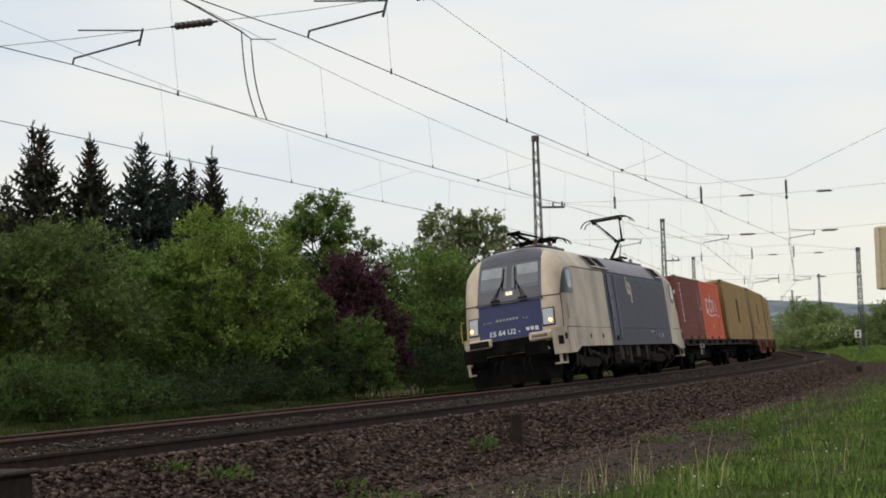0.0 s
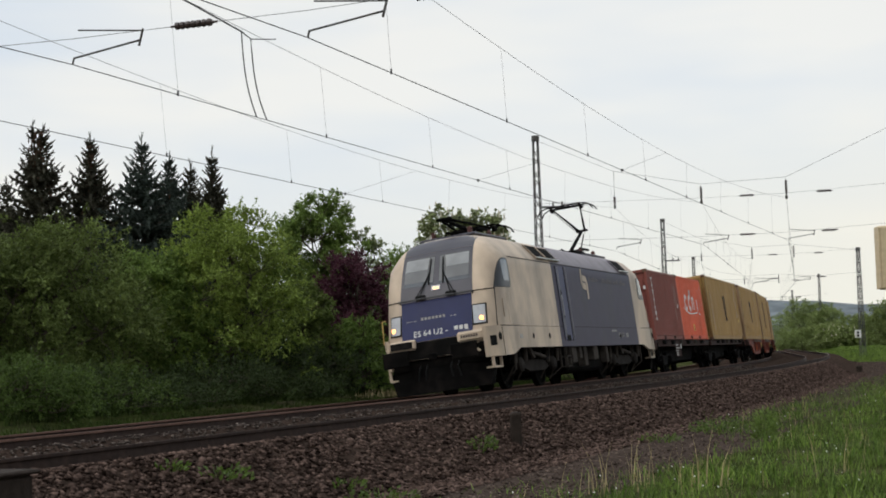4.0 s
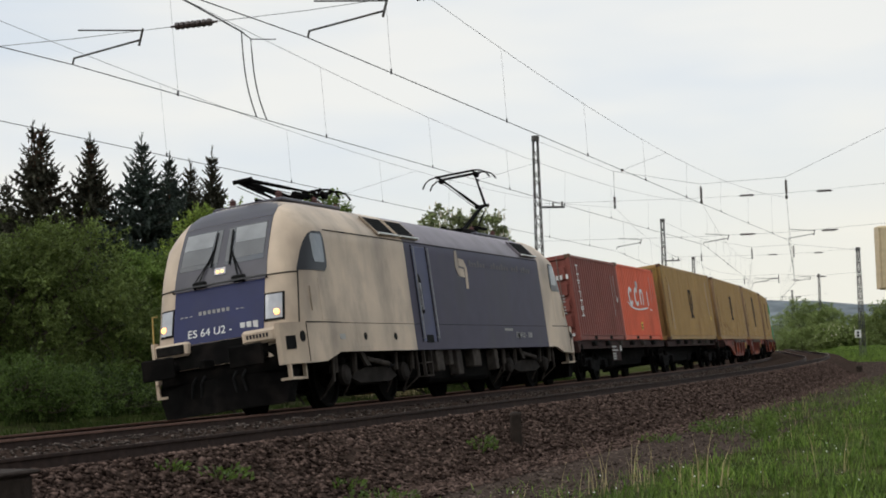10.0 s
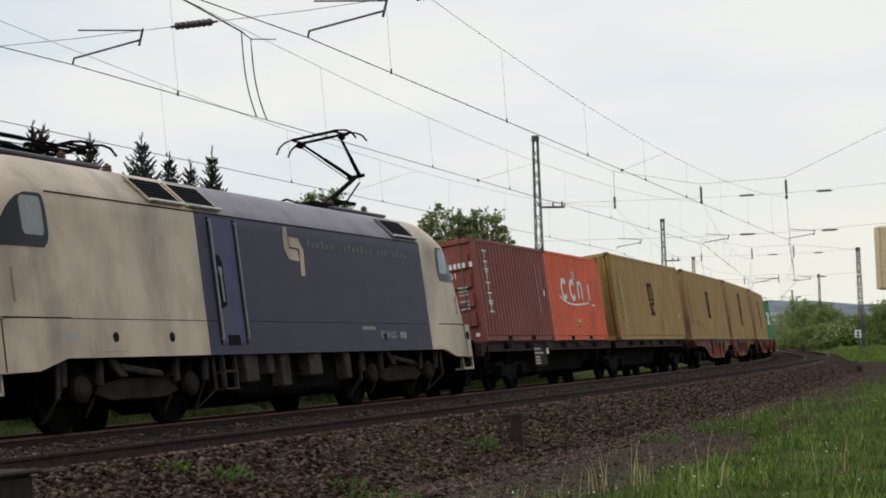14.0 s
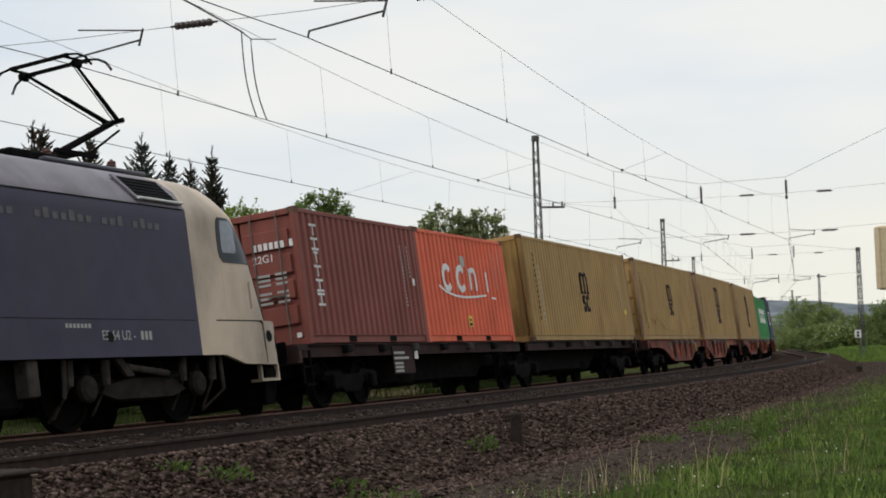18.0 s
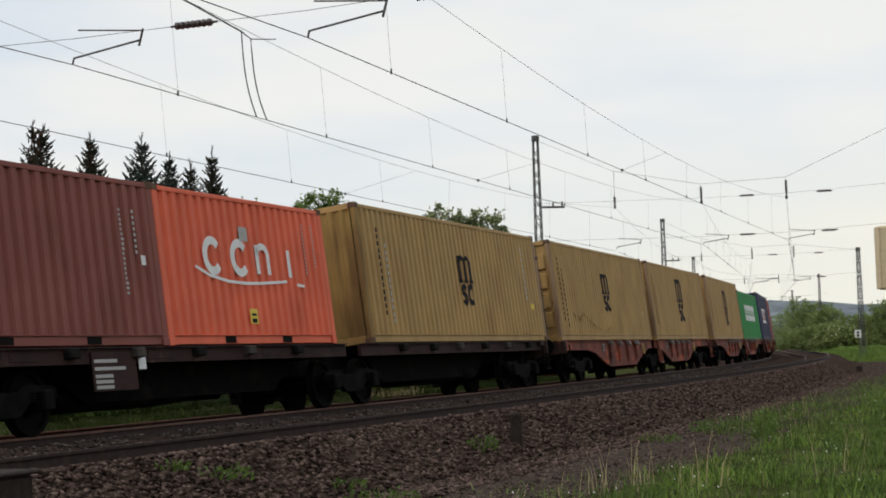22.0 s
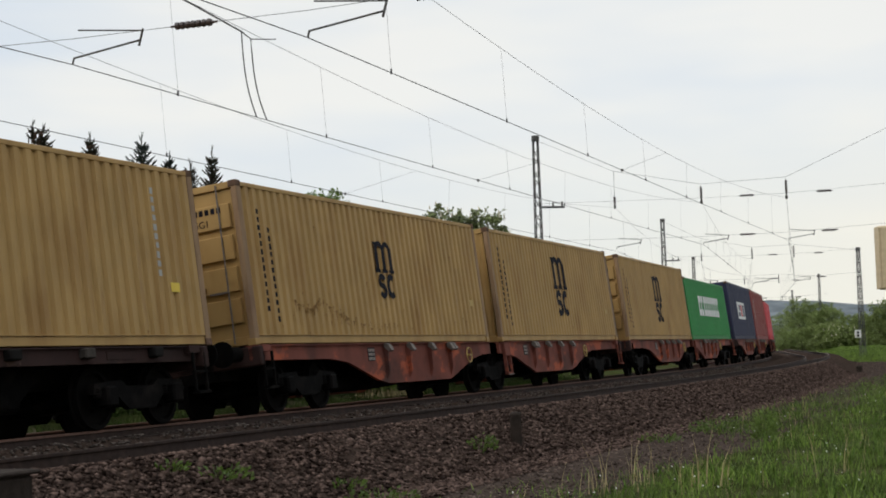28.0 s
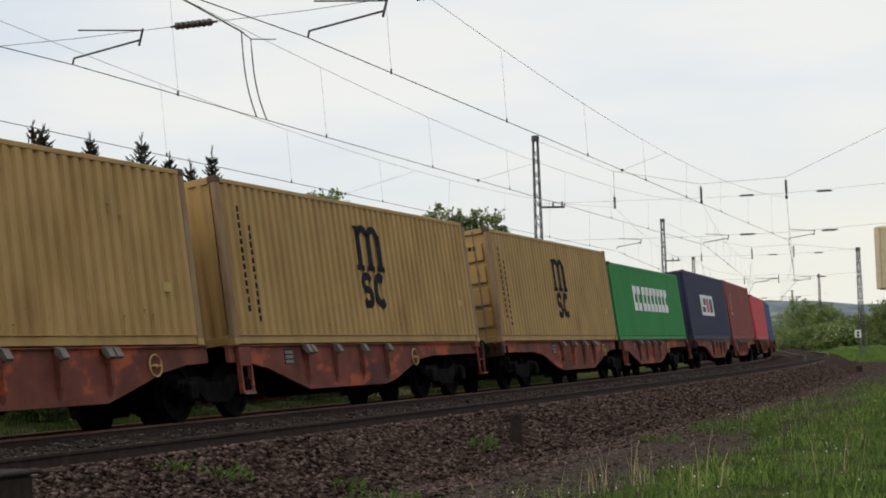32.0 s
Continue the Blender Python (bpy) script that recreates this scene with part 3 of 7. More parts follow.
# where contact wires hang at each cross span: lat of far, train and near line; height of contact wire, carrier
HANG = {-56.0: ((-4.9, -0.8, 3.4), 5.9, 7.8), 3.5: ((-4.7, -0.71, 3.52), 5.90, 7.95), 63.5: ((-5.25, -0.72, 3.60), 6.25, 8.45), 123.0: ((-4.6, -0.2, 3.4), 6.30, 8.6), 183.0: ((-5.0, -0.8, 3.4), 6.3, 8.6)}
NODES = [-56.0] + SPANS
for k, nm in enumerate(("far", "train", "near")):
    e = empty("overhead_line", "thin dark contact wire and sagging carrier wire above the track", "overhead line", "overhead lines")
    for s0, s1 in zip(NODES, NODES[1:]):
        (l0, c0, t0), (l1, c1, t1) = HANG[s0], HANG[s1]
        dz = -0.12 if nm == "far" else 0.0
        a, b = along(s0, l0[k], c0 + dz), along(s1, l1[k], c1 + dz)
        a2, b2 = along(s0, l0[k], t0), along(s1, l1[k], t1)
        fat = 0.85 + max(0, s0) / 420
        wire("contact_wire", [a, b], 0.010 * fat, e)

        def carrier(u):
            p = a2.lerp(b2, u)
            p.z -= 0.95 * 4 * u * (1 - u)
            return p
        wire("carrier_wire", [carrier(i / 16) for i in range(17)], 0.0062 * fat, e)
        for u in (0.055, 0.17, 0.29, 0.41, 0.53, 0.65, 0.77, 0.90):
            q = a.lerp(b, u + (0.004 if u < 0.5 else -0.004))
            d = wire("dropper", [carrier(u), q + Vector((0, 0, 0.02))], 0.0032 * fat, e)
            part("clip", MB().box(q.x - 0.015, q.x + 0.015, q.y - 0.03, q.y + 0.03, q.z - 0.02, q.z + 0.07), M["wire"], d)
        p, q = a.lerp(b, 0.36), carrier(0.47)
        wire("mid_anchor_wire", [p, q], 0.005 * fat, e)
        part("clamp", MB().box(p.x - 0.03, p.x + 0.03, p.y - 0.08, p.y + 0.08, p.z - 0.03, p.z + 0.03), M["wire"], e)
    if nm == "train":
        # looped jumper cable between carrier and contact wire
        (l0, c0, t0), (l1, c1, t1) = HANG[3.5], HANG[63.5]
        a, b = along(3.5, l0[k], c0), along(63.5, l1[k], c1)
        a2, b2 = along(3.5, l0[k], t0), along(63.5, l1[k], t1)
        along_w = (b - a).normalized()
        node = a2.lerp(b2, 0.104) - Vector((0, 0, 0.42))
        wire("jumper_cable", [a2.lerp(b2, 0.03), a2.lerp(b2, 0.06) - Vector((0, 0, 0.22)), node], 0.018, e)
        for off, u1 in ((0.0, 0.114), (0.42, 0.122)):
            p0, p1 = node + along_w * off - Vector((0, 0, 0.08 * (off > 0))), a.lerp(b, u1)
            pts = [p0.lerp(p1, i / 8) + Vector((-0.06, 0, -0.10)) * math.sin(math.pi * i / 8) for i in range(9)]
            wire("jumper_cable", [node] + pts if off else pts, 0.014, e)
        wire("jumper_cable", [node + along_w * 0.42 - Vector((0, 0, 0.08)), a2.lerp(b2, 0.131) - Vector((0, 0, 0.30))], 0.012, e)
for s in SPANS:
    e = empty("head_span", "cross wires between two masts with insulators and steady arms", "cross span", "cross spans over the tracks")
    lats, cz, tz = HANG[s]
    far_l, far_h = FAR_MAST.get(s, (-11.0, 12.0))
    near_l, near_h = NEAR_MAST.get(s, (9.3, 9.3))
    fat = 0.8 + s / 400
    hang = [along(s, lats[0], tz + 1.9), along(s, lats[1], tz + 0.95), along(s, lats[2], tz + 1.05)]
    wire("span_rope", [along(s, far_l, far_h - 0.2)] + hang + [along(s, near_l, near_h - 0.2)], 0.0085 * fat, e)
    for h in hang:
        z1 = h.z - (1.3 if h is hang[0] else 0.1)
        if h is hang[0]:
            wire("hanger", [h, Vector((h.x, h.y, z1))], 0.012 * fat, e)
        part("insulator", insulator_mesh(Vector((h.x, h.y, z1)), Vector((h.x, h.y, tz + 0.1)), 0.07), M["insulator"], e)
        part("clamp", MB().box(h.x - 0.06, h.x + 0.06, h.y - 0.06, h.y + 0.06, tz - 0.08, tz + 0.12, 0.02), M["mast"], e)
    for z, lts in ((tz + 0.22, (1.6, 5.5)), (cz + 0.42, (1.55, 5.65))):
        wire("cross_wire", [along(s, far_l, z + 0.2), along(s, lats[1], z), along(s, lats[2], z), along(s, near_l, z + 0.25)], 0.0062 * fat, e)
        for lt in lts:
            part("insulator", insulator_mesh(along(s, lt - 0.42, z), along(s, lt + 0.42, z), 0.06), M["insulator"], e)
    for la in lats:
        mb = MB()
        mb.rod(along(s, la, cz), along(s, la + 0.03, cz + 0.11), 0.018)
        mb.rod(along(s, la + 0.02, cz + 0.10), along(s, la + 1.26, cz + 0.27), 0.020 * fat)
        mb.rod(along(s, la + 1.25, cz + 0.18), along(s, la + 1.33, cz + 0.45), 0.026 * fat)
        mb.rod(along(s, la + 0.12, cz + 0.55), along(s, la + 1.33, cz + 0.42), 0.016 * fat)
        part("steady_arm", mb, M["mast"], e)


# ---- crushed stones, grass and small things beside the line ----
def stones(name, label, n, s0, s1, lat0, lat1, size, seed, near=1.6, material="stone"):
    """Loose crushed stones as small uneven lumps, thicker near the camera."""
    rng = np.random.default_rng(seed)
    s = s0 + (s1 - s0) * rng.random(n) ** near
    lat = lat0 + (lat1 - lat0) * rng.random(n)
    z = np.interp(lat, BED_LAT, BED_Z)
    c = along_many(s, lat, 0.0)
    c[:, 2] = z + (0.022 if material == "stone_grey" else 0.012)
    ico = np.array([(1, 0, 0), (-1, 0, 0), (0, 1, 0), (0, -1, 0), (0, 0, 1), (0, 0, -1)], float)
    tri = np.array([(0, 2, 4), (2, 1, 4), (1, 3, 4), (3, 0, 4), (2, 0, 5), (1, 2, 5), (3, 1, 5), (0, 3, 5)])
    ang = rng.random((n, 3)) * 6.28
    ang[:, 1] = rng.normal(size=n) * 0.45
    ca, sa = np.cos(ang), np.sin(ang)
    sc = size * (0.5 + rng.random((n, 1, 1)) * 1.0) * (0.6 + 0.8 * rng.random((n, 6, 1)))
    p = ico[None] * sc * np.array([1.1, 0.85, 0.5])
    x, y, zz = p[..., 0], p[..., 1], p[..., 2]
    x, y = x * ca[:, :1] - y * sa[:, :1], x * sa[:, :1] + y * ca[:, :1]
    y, zz = y * ca[:, 1:2] - zz * sa[:, 1:2], y * sa[:, 1:2] + zz * ca[:, 1:2]
    v = (np.stack([x, y, zz], -1) + c[:, None]).reshape(-1, 3)
    f = (tri[None] + 6 * np.arange(n)[:, None, None]).reshape(-1)
    me = bpy.data.meshes.new(name)
    me.vertices.add(len(v))
    me.vertices.foreach_set("co", v.astype(np.float32).ravel())
    me.loops.add(len(f))
    me.loops.foreach_set("vertex_index", f.astype(np.int32))
    me.polygons.add(len(f) // 3)
    me.polygons.foreach_set("loop_start", np.arange(0, len(f), 3, dtype=np.int32))
    me.materials.append(M[material])
    me.update(calc_edges=True)
    tagged(new(name, me), label, "ballast", kind="stuff")


stones("ballast_stones", "loose brown crushed stones on the bank beside the track", 50000, -9, 60, 4.85, 7.3, 0.037, 3)
stones("ballast_stones", "grey-brown crushed stones between the rails", 30000, -9, 60, 1.7, 4.66, 0.027, 4, 1.6, "stone_grey")
stones("ballast_stones", "small scattered stones on bare earth below the bank", 15000, -9, 110, 6.7, 9.4, 0.022, 8, 2.2, "gravel")
stones("ballast_stones", "grey-brown crushed stones between the rails of the middle track", 7000, -6, 60, -2.0, 0.66, 0.027, 6, 1.6, "stone_grey")


def blades(name, label, n, area, h, wid, material, seed, lean=0.35, lift=0.0):
    """Grass as thin bent blades; area: a function from two random arrays to x, y and a height factor."""
    rng = np.random.default_rng(seed)
    x, y, k = area(rng, n)
    n = len(x)
    z = np.full(n, GROUND - 0.03) + (lift() if callable(lift) else lift)
    a = rng.random(n) * 6.283
    hh = h * (0.45 + 0.9 * rng.random(n)) * k
    bend = lean * hh * (0.3 + rng.random(n))
    dx, dy = np.cos(a), np.sin(a)
    b = rng.random(n) * 6.283
    wx, wy = np.cos(b) * wid, np.sin(b) * wid
    p0 = np.stack([x - wx, y - wy, z], 1)
    p1 = np.stack([x + wx, y + wy, z], 1)
    p2 = np.stack([x + wx * 0.7 + dx * bend * 0.35, y + wy * 0.7 + dy * bend * 0.35, z + hh * 0.6], 1)
    p3 = np.stack([x - wx * 0.7 + dx * bend * 0.35, y - wy * 0.7 + dy * bend * 0.35, z + hh * 0.6], 1)
    p4 = np.stack([x + wx * 0.1 + dx * bend, y + wy * 0.1 + dy * bend, z + hh], 1)
    p5 = np.stack([x - wx * 0.1 + dx * bend, y - wy * 0.1 + dy * bend, z + hh], 1)
    v = np.stack([p0, p1, p2, p3, p3, p2, p4, p5], 1).reshape(-1, 3)
    tagged(new(name, quad_mesh(name, v, [material])), label, "grass", kind="stuff")


def quad_mesh(name, v, mats, k=4):
    me = bpy.data.meshes.new(name)
    n = len(v) // k
    me.vertices.add(len(v))
    me.vertices.foreach_set("co", v.astype(np.float32).ravel())
    me.loops.add(len(v))
    me.loops.foreach_set("vertex_index", np.arange(len(v), dtype=np.int32))
    me.polygons.add(n)
    me.polygons.foreach_set("loop_start", np.arange(0, len(v), k, dtype=np.int32))
    for m in mats:
        me.materials.append(m)
    me.update(calc_edges=True)
    return me


def strip(s0, s1, l0, l1, near=1.5, edge=1.2, clump=0.45):
    """A stretch beside the line with a ragged, thinning edge towards the ballast."""
    def area(rng, n):
        s = s0 + (s1 - s0) * rng.random(n) ** near
        ed = l0 - 7.4 + np.interp(s, [-10, -0.7, 1.5, 2.6, 4.8, 8.0, 9.8, 10.6, 12.4, 18, 25, 32, 50, 71, 170], [7.9, 8.1, 8.3, 9.2, 9.4, 9.3, 8.6, 7.8, 7.3, 7.1, 7.4, 7.5, 7.8, 9.6, 9.6]) + 0.15 * np.sin(s * 1.3) + 0.12 * np.sin(s * 3.7 + 1)
        lat = ed - edge * 0.5 + (l1 - ed) * rng.random(n) ** 1.15
        p = along_many(s, lat, 0.0)
        dens = np.sin(p[:, 0] * 2.1 + 1.3 * np.sin(p[:, 1] * 1.1)) * np.sin(p[:, 1] * 1.7 + np.sin(p[:, 0] * 0.9)) * 0.5 + 0.5
        keep = (rng.random(n) < (1 - clump) + clump * dens) & (rng.random(n) < np.clip((lat - ed + edge * 0.6) / (1.6 * edge), 0.02, 1)) & (p[:, 1] > 9.5)
        return p[keep, 0], p[keep, 1], (0.7 + 0.6 * dens)[keep]
    return area


blades("grass_strip", "fresh green uncut grass beside the ballast bank", 90000, strip(-8, 70, 7.4, 17.0, 1.5, 0.9, 0.9), 0.13, 0.007, M["grass"], 11, 0.7)
blades("grass_strip", "tall fresh green grass tufts beside the ballast bank", 9000, strip(-8, 40, 7.9, 13.0, 1.3, 1.4, 0.99), 0.24, 0.006, M["grass"], 12, 0.6)
blades("grass_strip", "darker rank grass and leafy clumps in the green grass", 15000, strip(-8, 60, 7.9, 16.0, 1.4, 0.8, 0.99), 0.20, 0.013, M["rank_grass"], 16, 0.6)
blades("dry_stalks", "pale dry grass stalks standing in the green grass", 420, strip(-7, 30, 7.5, 12.0, 1.5, 0.4, 0.99), 0.36, 0.004, M["dry_grass"], 14, 0.25)
for la, lb, up in ((-5.9, -6.9, 0.0), (-6.9, -7.7, 0.16), (-7.7, -9.6, 0.42)):
    blades("grass_edge", "green grass edge between the far track and the hedge", 9000,
           lambda rng, n: (lambda p: (p[:, 0], p[:, 1], np.ones(n)))(along_many(2 + 58 * rng.random(n), la + (lb - la) * rng.random(n), 0.0)), 0.24, 0.010, M["verge_grass_shaded"], 15, 0.35, up)


def rise(s, lat):
    """How far the meadow beyond the bend lies above the ground."""
    u, v = np.clip((s - 98) / 34, 0, 1), np.clip((lat - 6.9) / 4.0, 0, 1)
    return 0.8 * u * u * (3 - 2 * u) * v * v * (3 - 2 * v)


def build_meadow_bank():
    ss, ls = np.arange(94.0, 330.0, 4.0), np.concatenate([np.arange(6.6, 15.0, 0.6), np.arange(15.0, 60.0, 5.0)])
    rows = []
    for a in ss:
        row = []
        for b in ls:
            p = along(a, b, GROUND - 0.05 + float(rise(a, b)))
            p.z += 0.06 * noise.noise(p * 0.4)
            row.append(p)
        rows.append(row)
    tagged(part("meadow_bank", MB().grid(rows), M["meadow_ground"], smooth=True), "low grassy bank rising beyond the bend of the tracks", "ground", kind="structure")

    def area(rng, n):
        a, b = 104 + 158 * rng.random(n), 7.2 + 26 * rng.random(n) ** 1.6
        p = along_many(a, b, 0.0)
        area_rise.append(rise(a, b) - 0.05)
        return p[:, 0], p[:, 1], np.ones(n)
    area_rise = []
    blades("grass_strip", "green meadow grass beyond the bend", 60000, area, 0.30, 0.025, M["grass"], 13, 0.35, lambda: area_rise[0])


build_meadow_bank()


def stalk_spots(rng, n):
    s0, l0 = np.array([-0.3, -0.1, 0.2, -0.6, 0.3, 1.5]), np.array([9.95, 10.05, 10.25, 9.1, 9.3, 11.5])
    i = rng.integers(0, 6, n)
    p = along_many(s0[i] + rng.normal(size=n) * 0.18, l0[i] + rng.normal(size=n) * 0.16, 0.0)
    return p[:, 0], p[:, 1], 0.6 + 0.6 * rng.random(n)


blades("dry_stalks", "tufts of tall pale dry stalks at the edge of the grass", 64, stalk_spots, 0.52, 0.006, M["dry_grass"], 24, 0.3)


def dry_tuft(rng, n):
    p = along_many(33.0 + rng.normal(size=n) * 1.3, -7.3 + rng.normal(size=n) * 0.25, 0.0)
    return p[:, 0], p[:, 1], 0.6 + 0.6 * rng.random(n)


blades("dry_stalks", "pale dry grass tuft beside the far track", 260, dry_tuft, 0.30, 0.012, M["dry_grass"], 25, 0.5, 0.3)


def flowers(n, seed):
    """Small white flower heads scattered in the grass."""
    rng = np.random.default_rng(seed)
    x, y, k = strip(-7, 30, 7.6, 13.0, 1.5, 1.0, 0.9)(rng, n)
    m = len(x)
    c = np.stack([x, y, GROUND + 0.12 + 0.12 * rng.random(m)], 1)
    a = rng.random(m) * 6.28
    u = np.stack([np.cos(a), np.sin(a), 0 * a], 1) * 0.012
    w = np.stack([0 * a, 0 * a, 0 * a + 0.010], 1)
    v = np.stack([c - u, c - w, c + u, c + w], 1).reshape(-1, 3)
    tagged(new("meadow_flowers", quad_mesh("meadow_flowers", v, [M["flower"]])), "tiny white flowers scattered in the grass", "flower", kind="stuff")


flowers(260, 21)


def weed(s, lat, h, w, n, seed, label, leaf="weed"):
    rng = random.Random(seed)
    e = empty("weed_plant", label, "plant", "weeds beside the track")
    base = along(s, lat, bed_z(lat) if lat < 7.4 else GROUND)
    e.location = base
    quads = []
    for i in range(n):
        a, r = rng.uniform(0, 6.28), w * 0.5 * math.sqrt(rng.random())
        z = h * rng.uniform(0.1, 1) * (1 - 0.5 * (r / w * 2) ** 2)
        p = Vector((r * math.cos(a), r * math.sin(a), z))
        d = Vector((math.cos(a) * 0.6, math.sin(a) * 0.6, rng.uniform(0.2, 1))).normalized()
        sd = d.cross(Vector((rng.uniform(-1, 1), rng.uniform(-1, 1), 0.3))).normalized()
        ln = rng.uniform(0.03, 0.085)
        quads += [p, p + d * ln * 0.5 + sd * ln * 0.25, p + d * ln, p + d * ln * 0.5 - sd * ln * 0.25]
    part("leaves", quad_mesh("leaves", np.array([tuple(q) for q in quads]), [M[leaf]]), None, e)
    st = MB()
    for i in range(7):
        a = 6.28 * i / 7
        st.rod((0, 0, -0.05), (math.cos(a) * w * 0.3, math.sin(a) * w * 0.3, h * 0.75), 0.005, 4)
    tagged(part("stem_tuft", st, M[leaf], e, fix=False), kind="stuff")


weed(3.1, 6.25, 0.26, 0.42, 160, 1, "bright green weed growing in the ballast")
weed(-3.6, 5.95, 0.16, 0.6, 120, 2, "bright green weed growing in the ballast")
weed(-1.7, 6.4, 0.14, 0.5, 90, 3, "low green weeds growing in the ballast")
weed(-4.2, 5.7, 0.10, 0.35, 70, 4, "low green weeds growing in the ballast")
weed(11.5, 7.9, 0.30, 1.1, 460, 5, "leafy green weed clump at the edge of the grass")
weed(8.6, 9.25, 0.60, 0.42, 560, 6, "tall dark green leafy weed standing in the grass", "leaf_mid")
weed(8.5, 7.5, 0.18, 0.8, 120, 7, "low green weeds growing in gravel")
weed(-2.0, 7.0, 0.18, 0.8, 120, 8, "low green weeds growing in gravel")

# short weathered stumps beside the near track
st = empty("marker_post", "short dark weathered post standing in the ballast", "post")
st.matrix_basis = line_pose(4.75, 6.2, -0.45) @ pose(0, 0, 0, 0, 3, 20)
part("shaft", MB().box(-0.085, 0.085, -0.085, 0.085, -0.2, 0.58, 0.03), M["post_wood"], st)
st = empty("concrete_block", "dark weathered concrete block with a flat cap beside the track", "block")
st.matrix_basis = line_pose(-6.95, 5.72, 0.07)
part("base", MB().box(-0.25, 0.25, -0.22, 0.22, -0.5, 0.07, 0.03), M["post_wood"], st)
part("cap", MB().box(-0.30, 0.30, -0.26, 0.26, 0.07, 0.11, 0.015), M["post_wood"], st)
st = empty("marker_stone", "small dark marker stone beside the ballast beyond the bend", "stone")
st.matrix_basis = line_pose(66.0, 6.7, GROUND + 0.1)
part("shaft", MB().box(-0.14, 0.14, -0.15, 0.15, -0.2, 0.30, 0.08), M["post_wood"], st)
# kilometre board on the far mast of the near side
st = empty("distance_board", "small white board on a mast with dark marks", "sign")
st.matrix_basis = Matrix.Translation(along(123.0, 8.85, 1.62)) @ pose(-0.45, -0.35, 0, 0, 0, 8)
part("board", MB().box(-0.29, 0.29, -0.02, 0.02, -0.34, 0.34, 0.02), M["white_paint"], st)
for z in (0.12, -0.14):
    part("mark", MB().box(-0.10, 0.10, -0.03, -0.022, z - 0.09, z + 0.09), M["black_paint"], st)
part("bracket", MB().box(-0.05, 0.05, 0.02, 0.3, -0.1, 0.1), M["mast"], st)
# signal cabinet at the edge
st = empty("signal_box", "beige sheet-metal signal head on a post, seen from behind", "signal")
st.matrix_basis = Matrix.Translation((12.16, 43.0, GROUND))
part("housing", MB().box(-0.42, 1.0, -0.2, 0.2, 3.0, 4.72, 0.05), M["panel_beige"], st)
part("post", MB().rod((0.55, 0.1, 0), (0.55, 0.1, 3.2), 0.09, 10), M["mast"], st)
part("rim", MB().box(-0.435, -0.40, -0.215, 0.215, 3.02, 4.70, 0.01), M["panel_beige"], st)
part("footing", MB().box(0.2, 0.9, -0.3, 0.4, -0.5, 0.1, 0.03), M["concrete"], st)
# ---- trees ----
def sprays(clumps, n, size, seed, heart=(0, 0, 0), up=0.35, per=11, broad=0.30, droop=0.12):
    """Leaves set along short twigs that spread from clumps (x, y, z, radius), out from the heart of the crown: pointed four-cornered leaves."""
    rng = np.random.default_rng(seed)
    cl = np.array(clumps)
    tw = max(len(cl), n // per)
    pick = rng.choice(len(cl), tw, p=cl[:, 3] ** 2 / (cl[:, 3] ** 2).sum())
    c, r = cl[pick, :3], cl[pick, 3]
    out = c - np.array(heart)
    out /= np.linalg.norm(out, axis=1)[:, None] + 1e-6
    d = rng.normal(size=(tw, 3)) * 0.75 + out * 0.75 + [0, 0, up]
    d /= np.linalg.norm(d, axis=1)[:, None]
    ln = r * (0.45 + 0.6 * rng.random(tw))
    start = c + rng.normal(size=(tw, 3)) * (r * 0.28)[:, None]
    u = (rng.random((tw, per)) * 0.95 + 0.08) ** 0.8
    p = start[:, None] + d[:, None] * (ln[:, None] * u)[..., None]
    p[..., 2] -= droop * ln[:, None] * u ** 2
    p = p.reshape(-1, 3) + rng.normal(size=(tw * per, 3)) * size * 0.22
    m = len(p)
    dd = np.repeat(d, per, 0) * 0.55 + rng.normal(size=(m, 3)) * 0.6 + [0, 0, -0.12]
    dd /= np.linalg.norm(dd, axis=1)[:, None]
    nrm = rng.normal(size=(m, 3)) * 0.5 + np.repeat(out, per, 0) * 0.35 + [0, 0, 0.75]
    sd = np.cross(dd, nrm)
    sd /= np.linalg.norm(sd, axis=1)[:, None] + 1e-6
    nn = np.cross(sd, dd)
    ll = (size * (0.65 + 0.7 * rng.random(m)))[:, None]
    v = np.stack([p, p + dd * ll * 0.5 + sd * ll * broad + nn * ll * 0.06, p + dd * ll, p + dd * ll * 0.5 - sd * ll * broad + nn * ll * 0.06], 1)
    return v.reshape(-1, 3)


def limb(mb, p, q, r0, r1, rng, bow=0.12, k=5):
    """A bent, tapering limb from p to q."""
    p, q = Vector(p), Vector(q)
    ln = (q - p).length
    pts = [p.lerp(q, i / k) for i in range(k + 1)]
    for i in range(1, k):
        pts[i] += Vector((rng.uniform(-1, 1), rng.uniform(-1, 1), rng.uniform(-0.3, 0.9))) * bow * ln * math.sin(math.pi * i / k)
    for i in range(k):
        ra, rb = r0 + (r1 - r0) * i / k, r0 + (r1 - r0) * (i + 1) / k
        mb.rod(pts[i], pts[i + 1], ra, 6, rb)


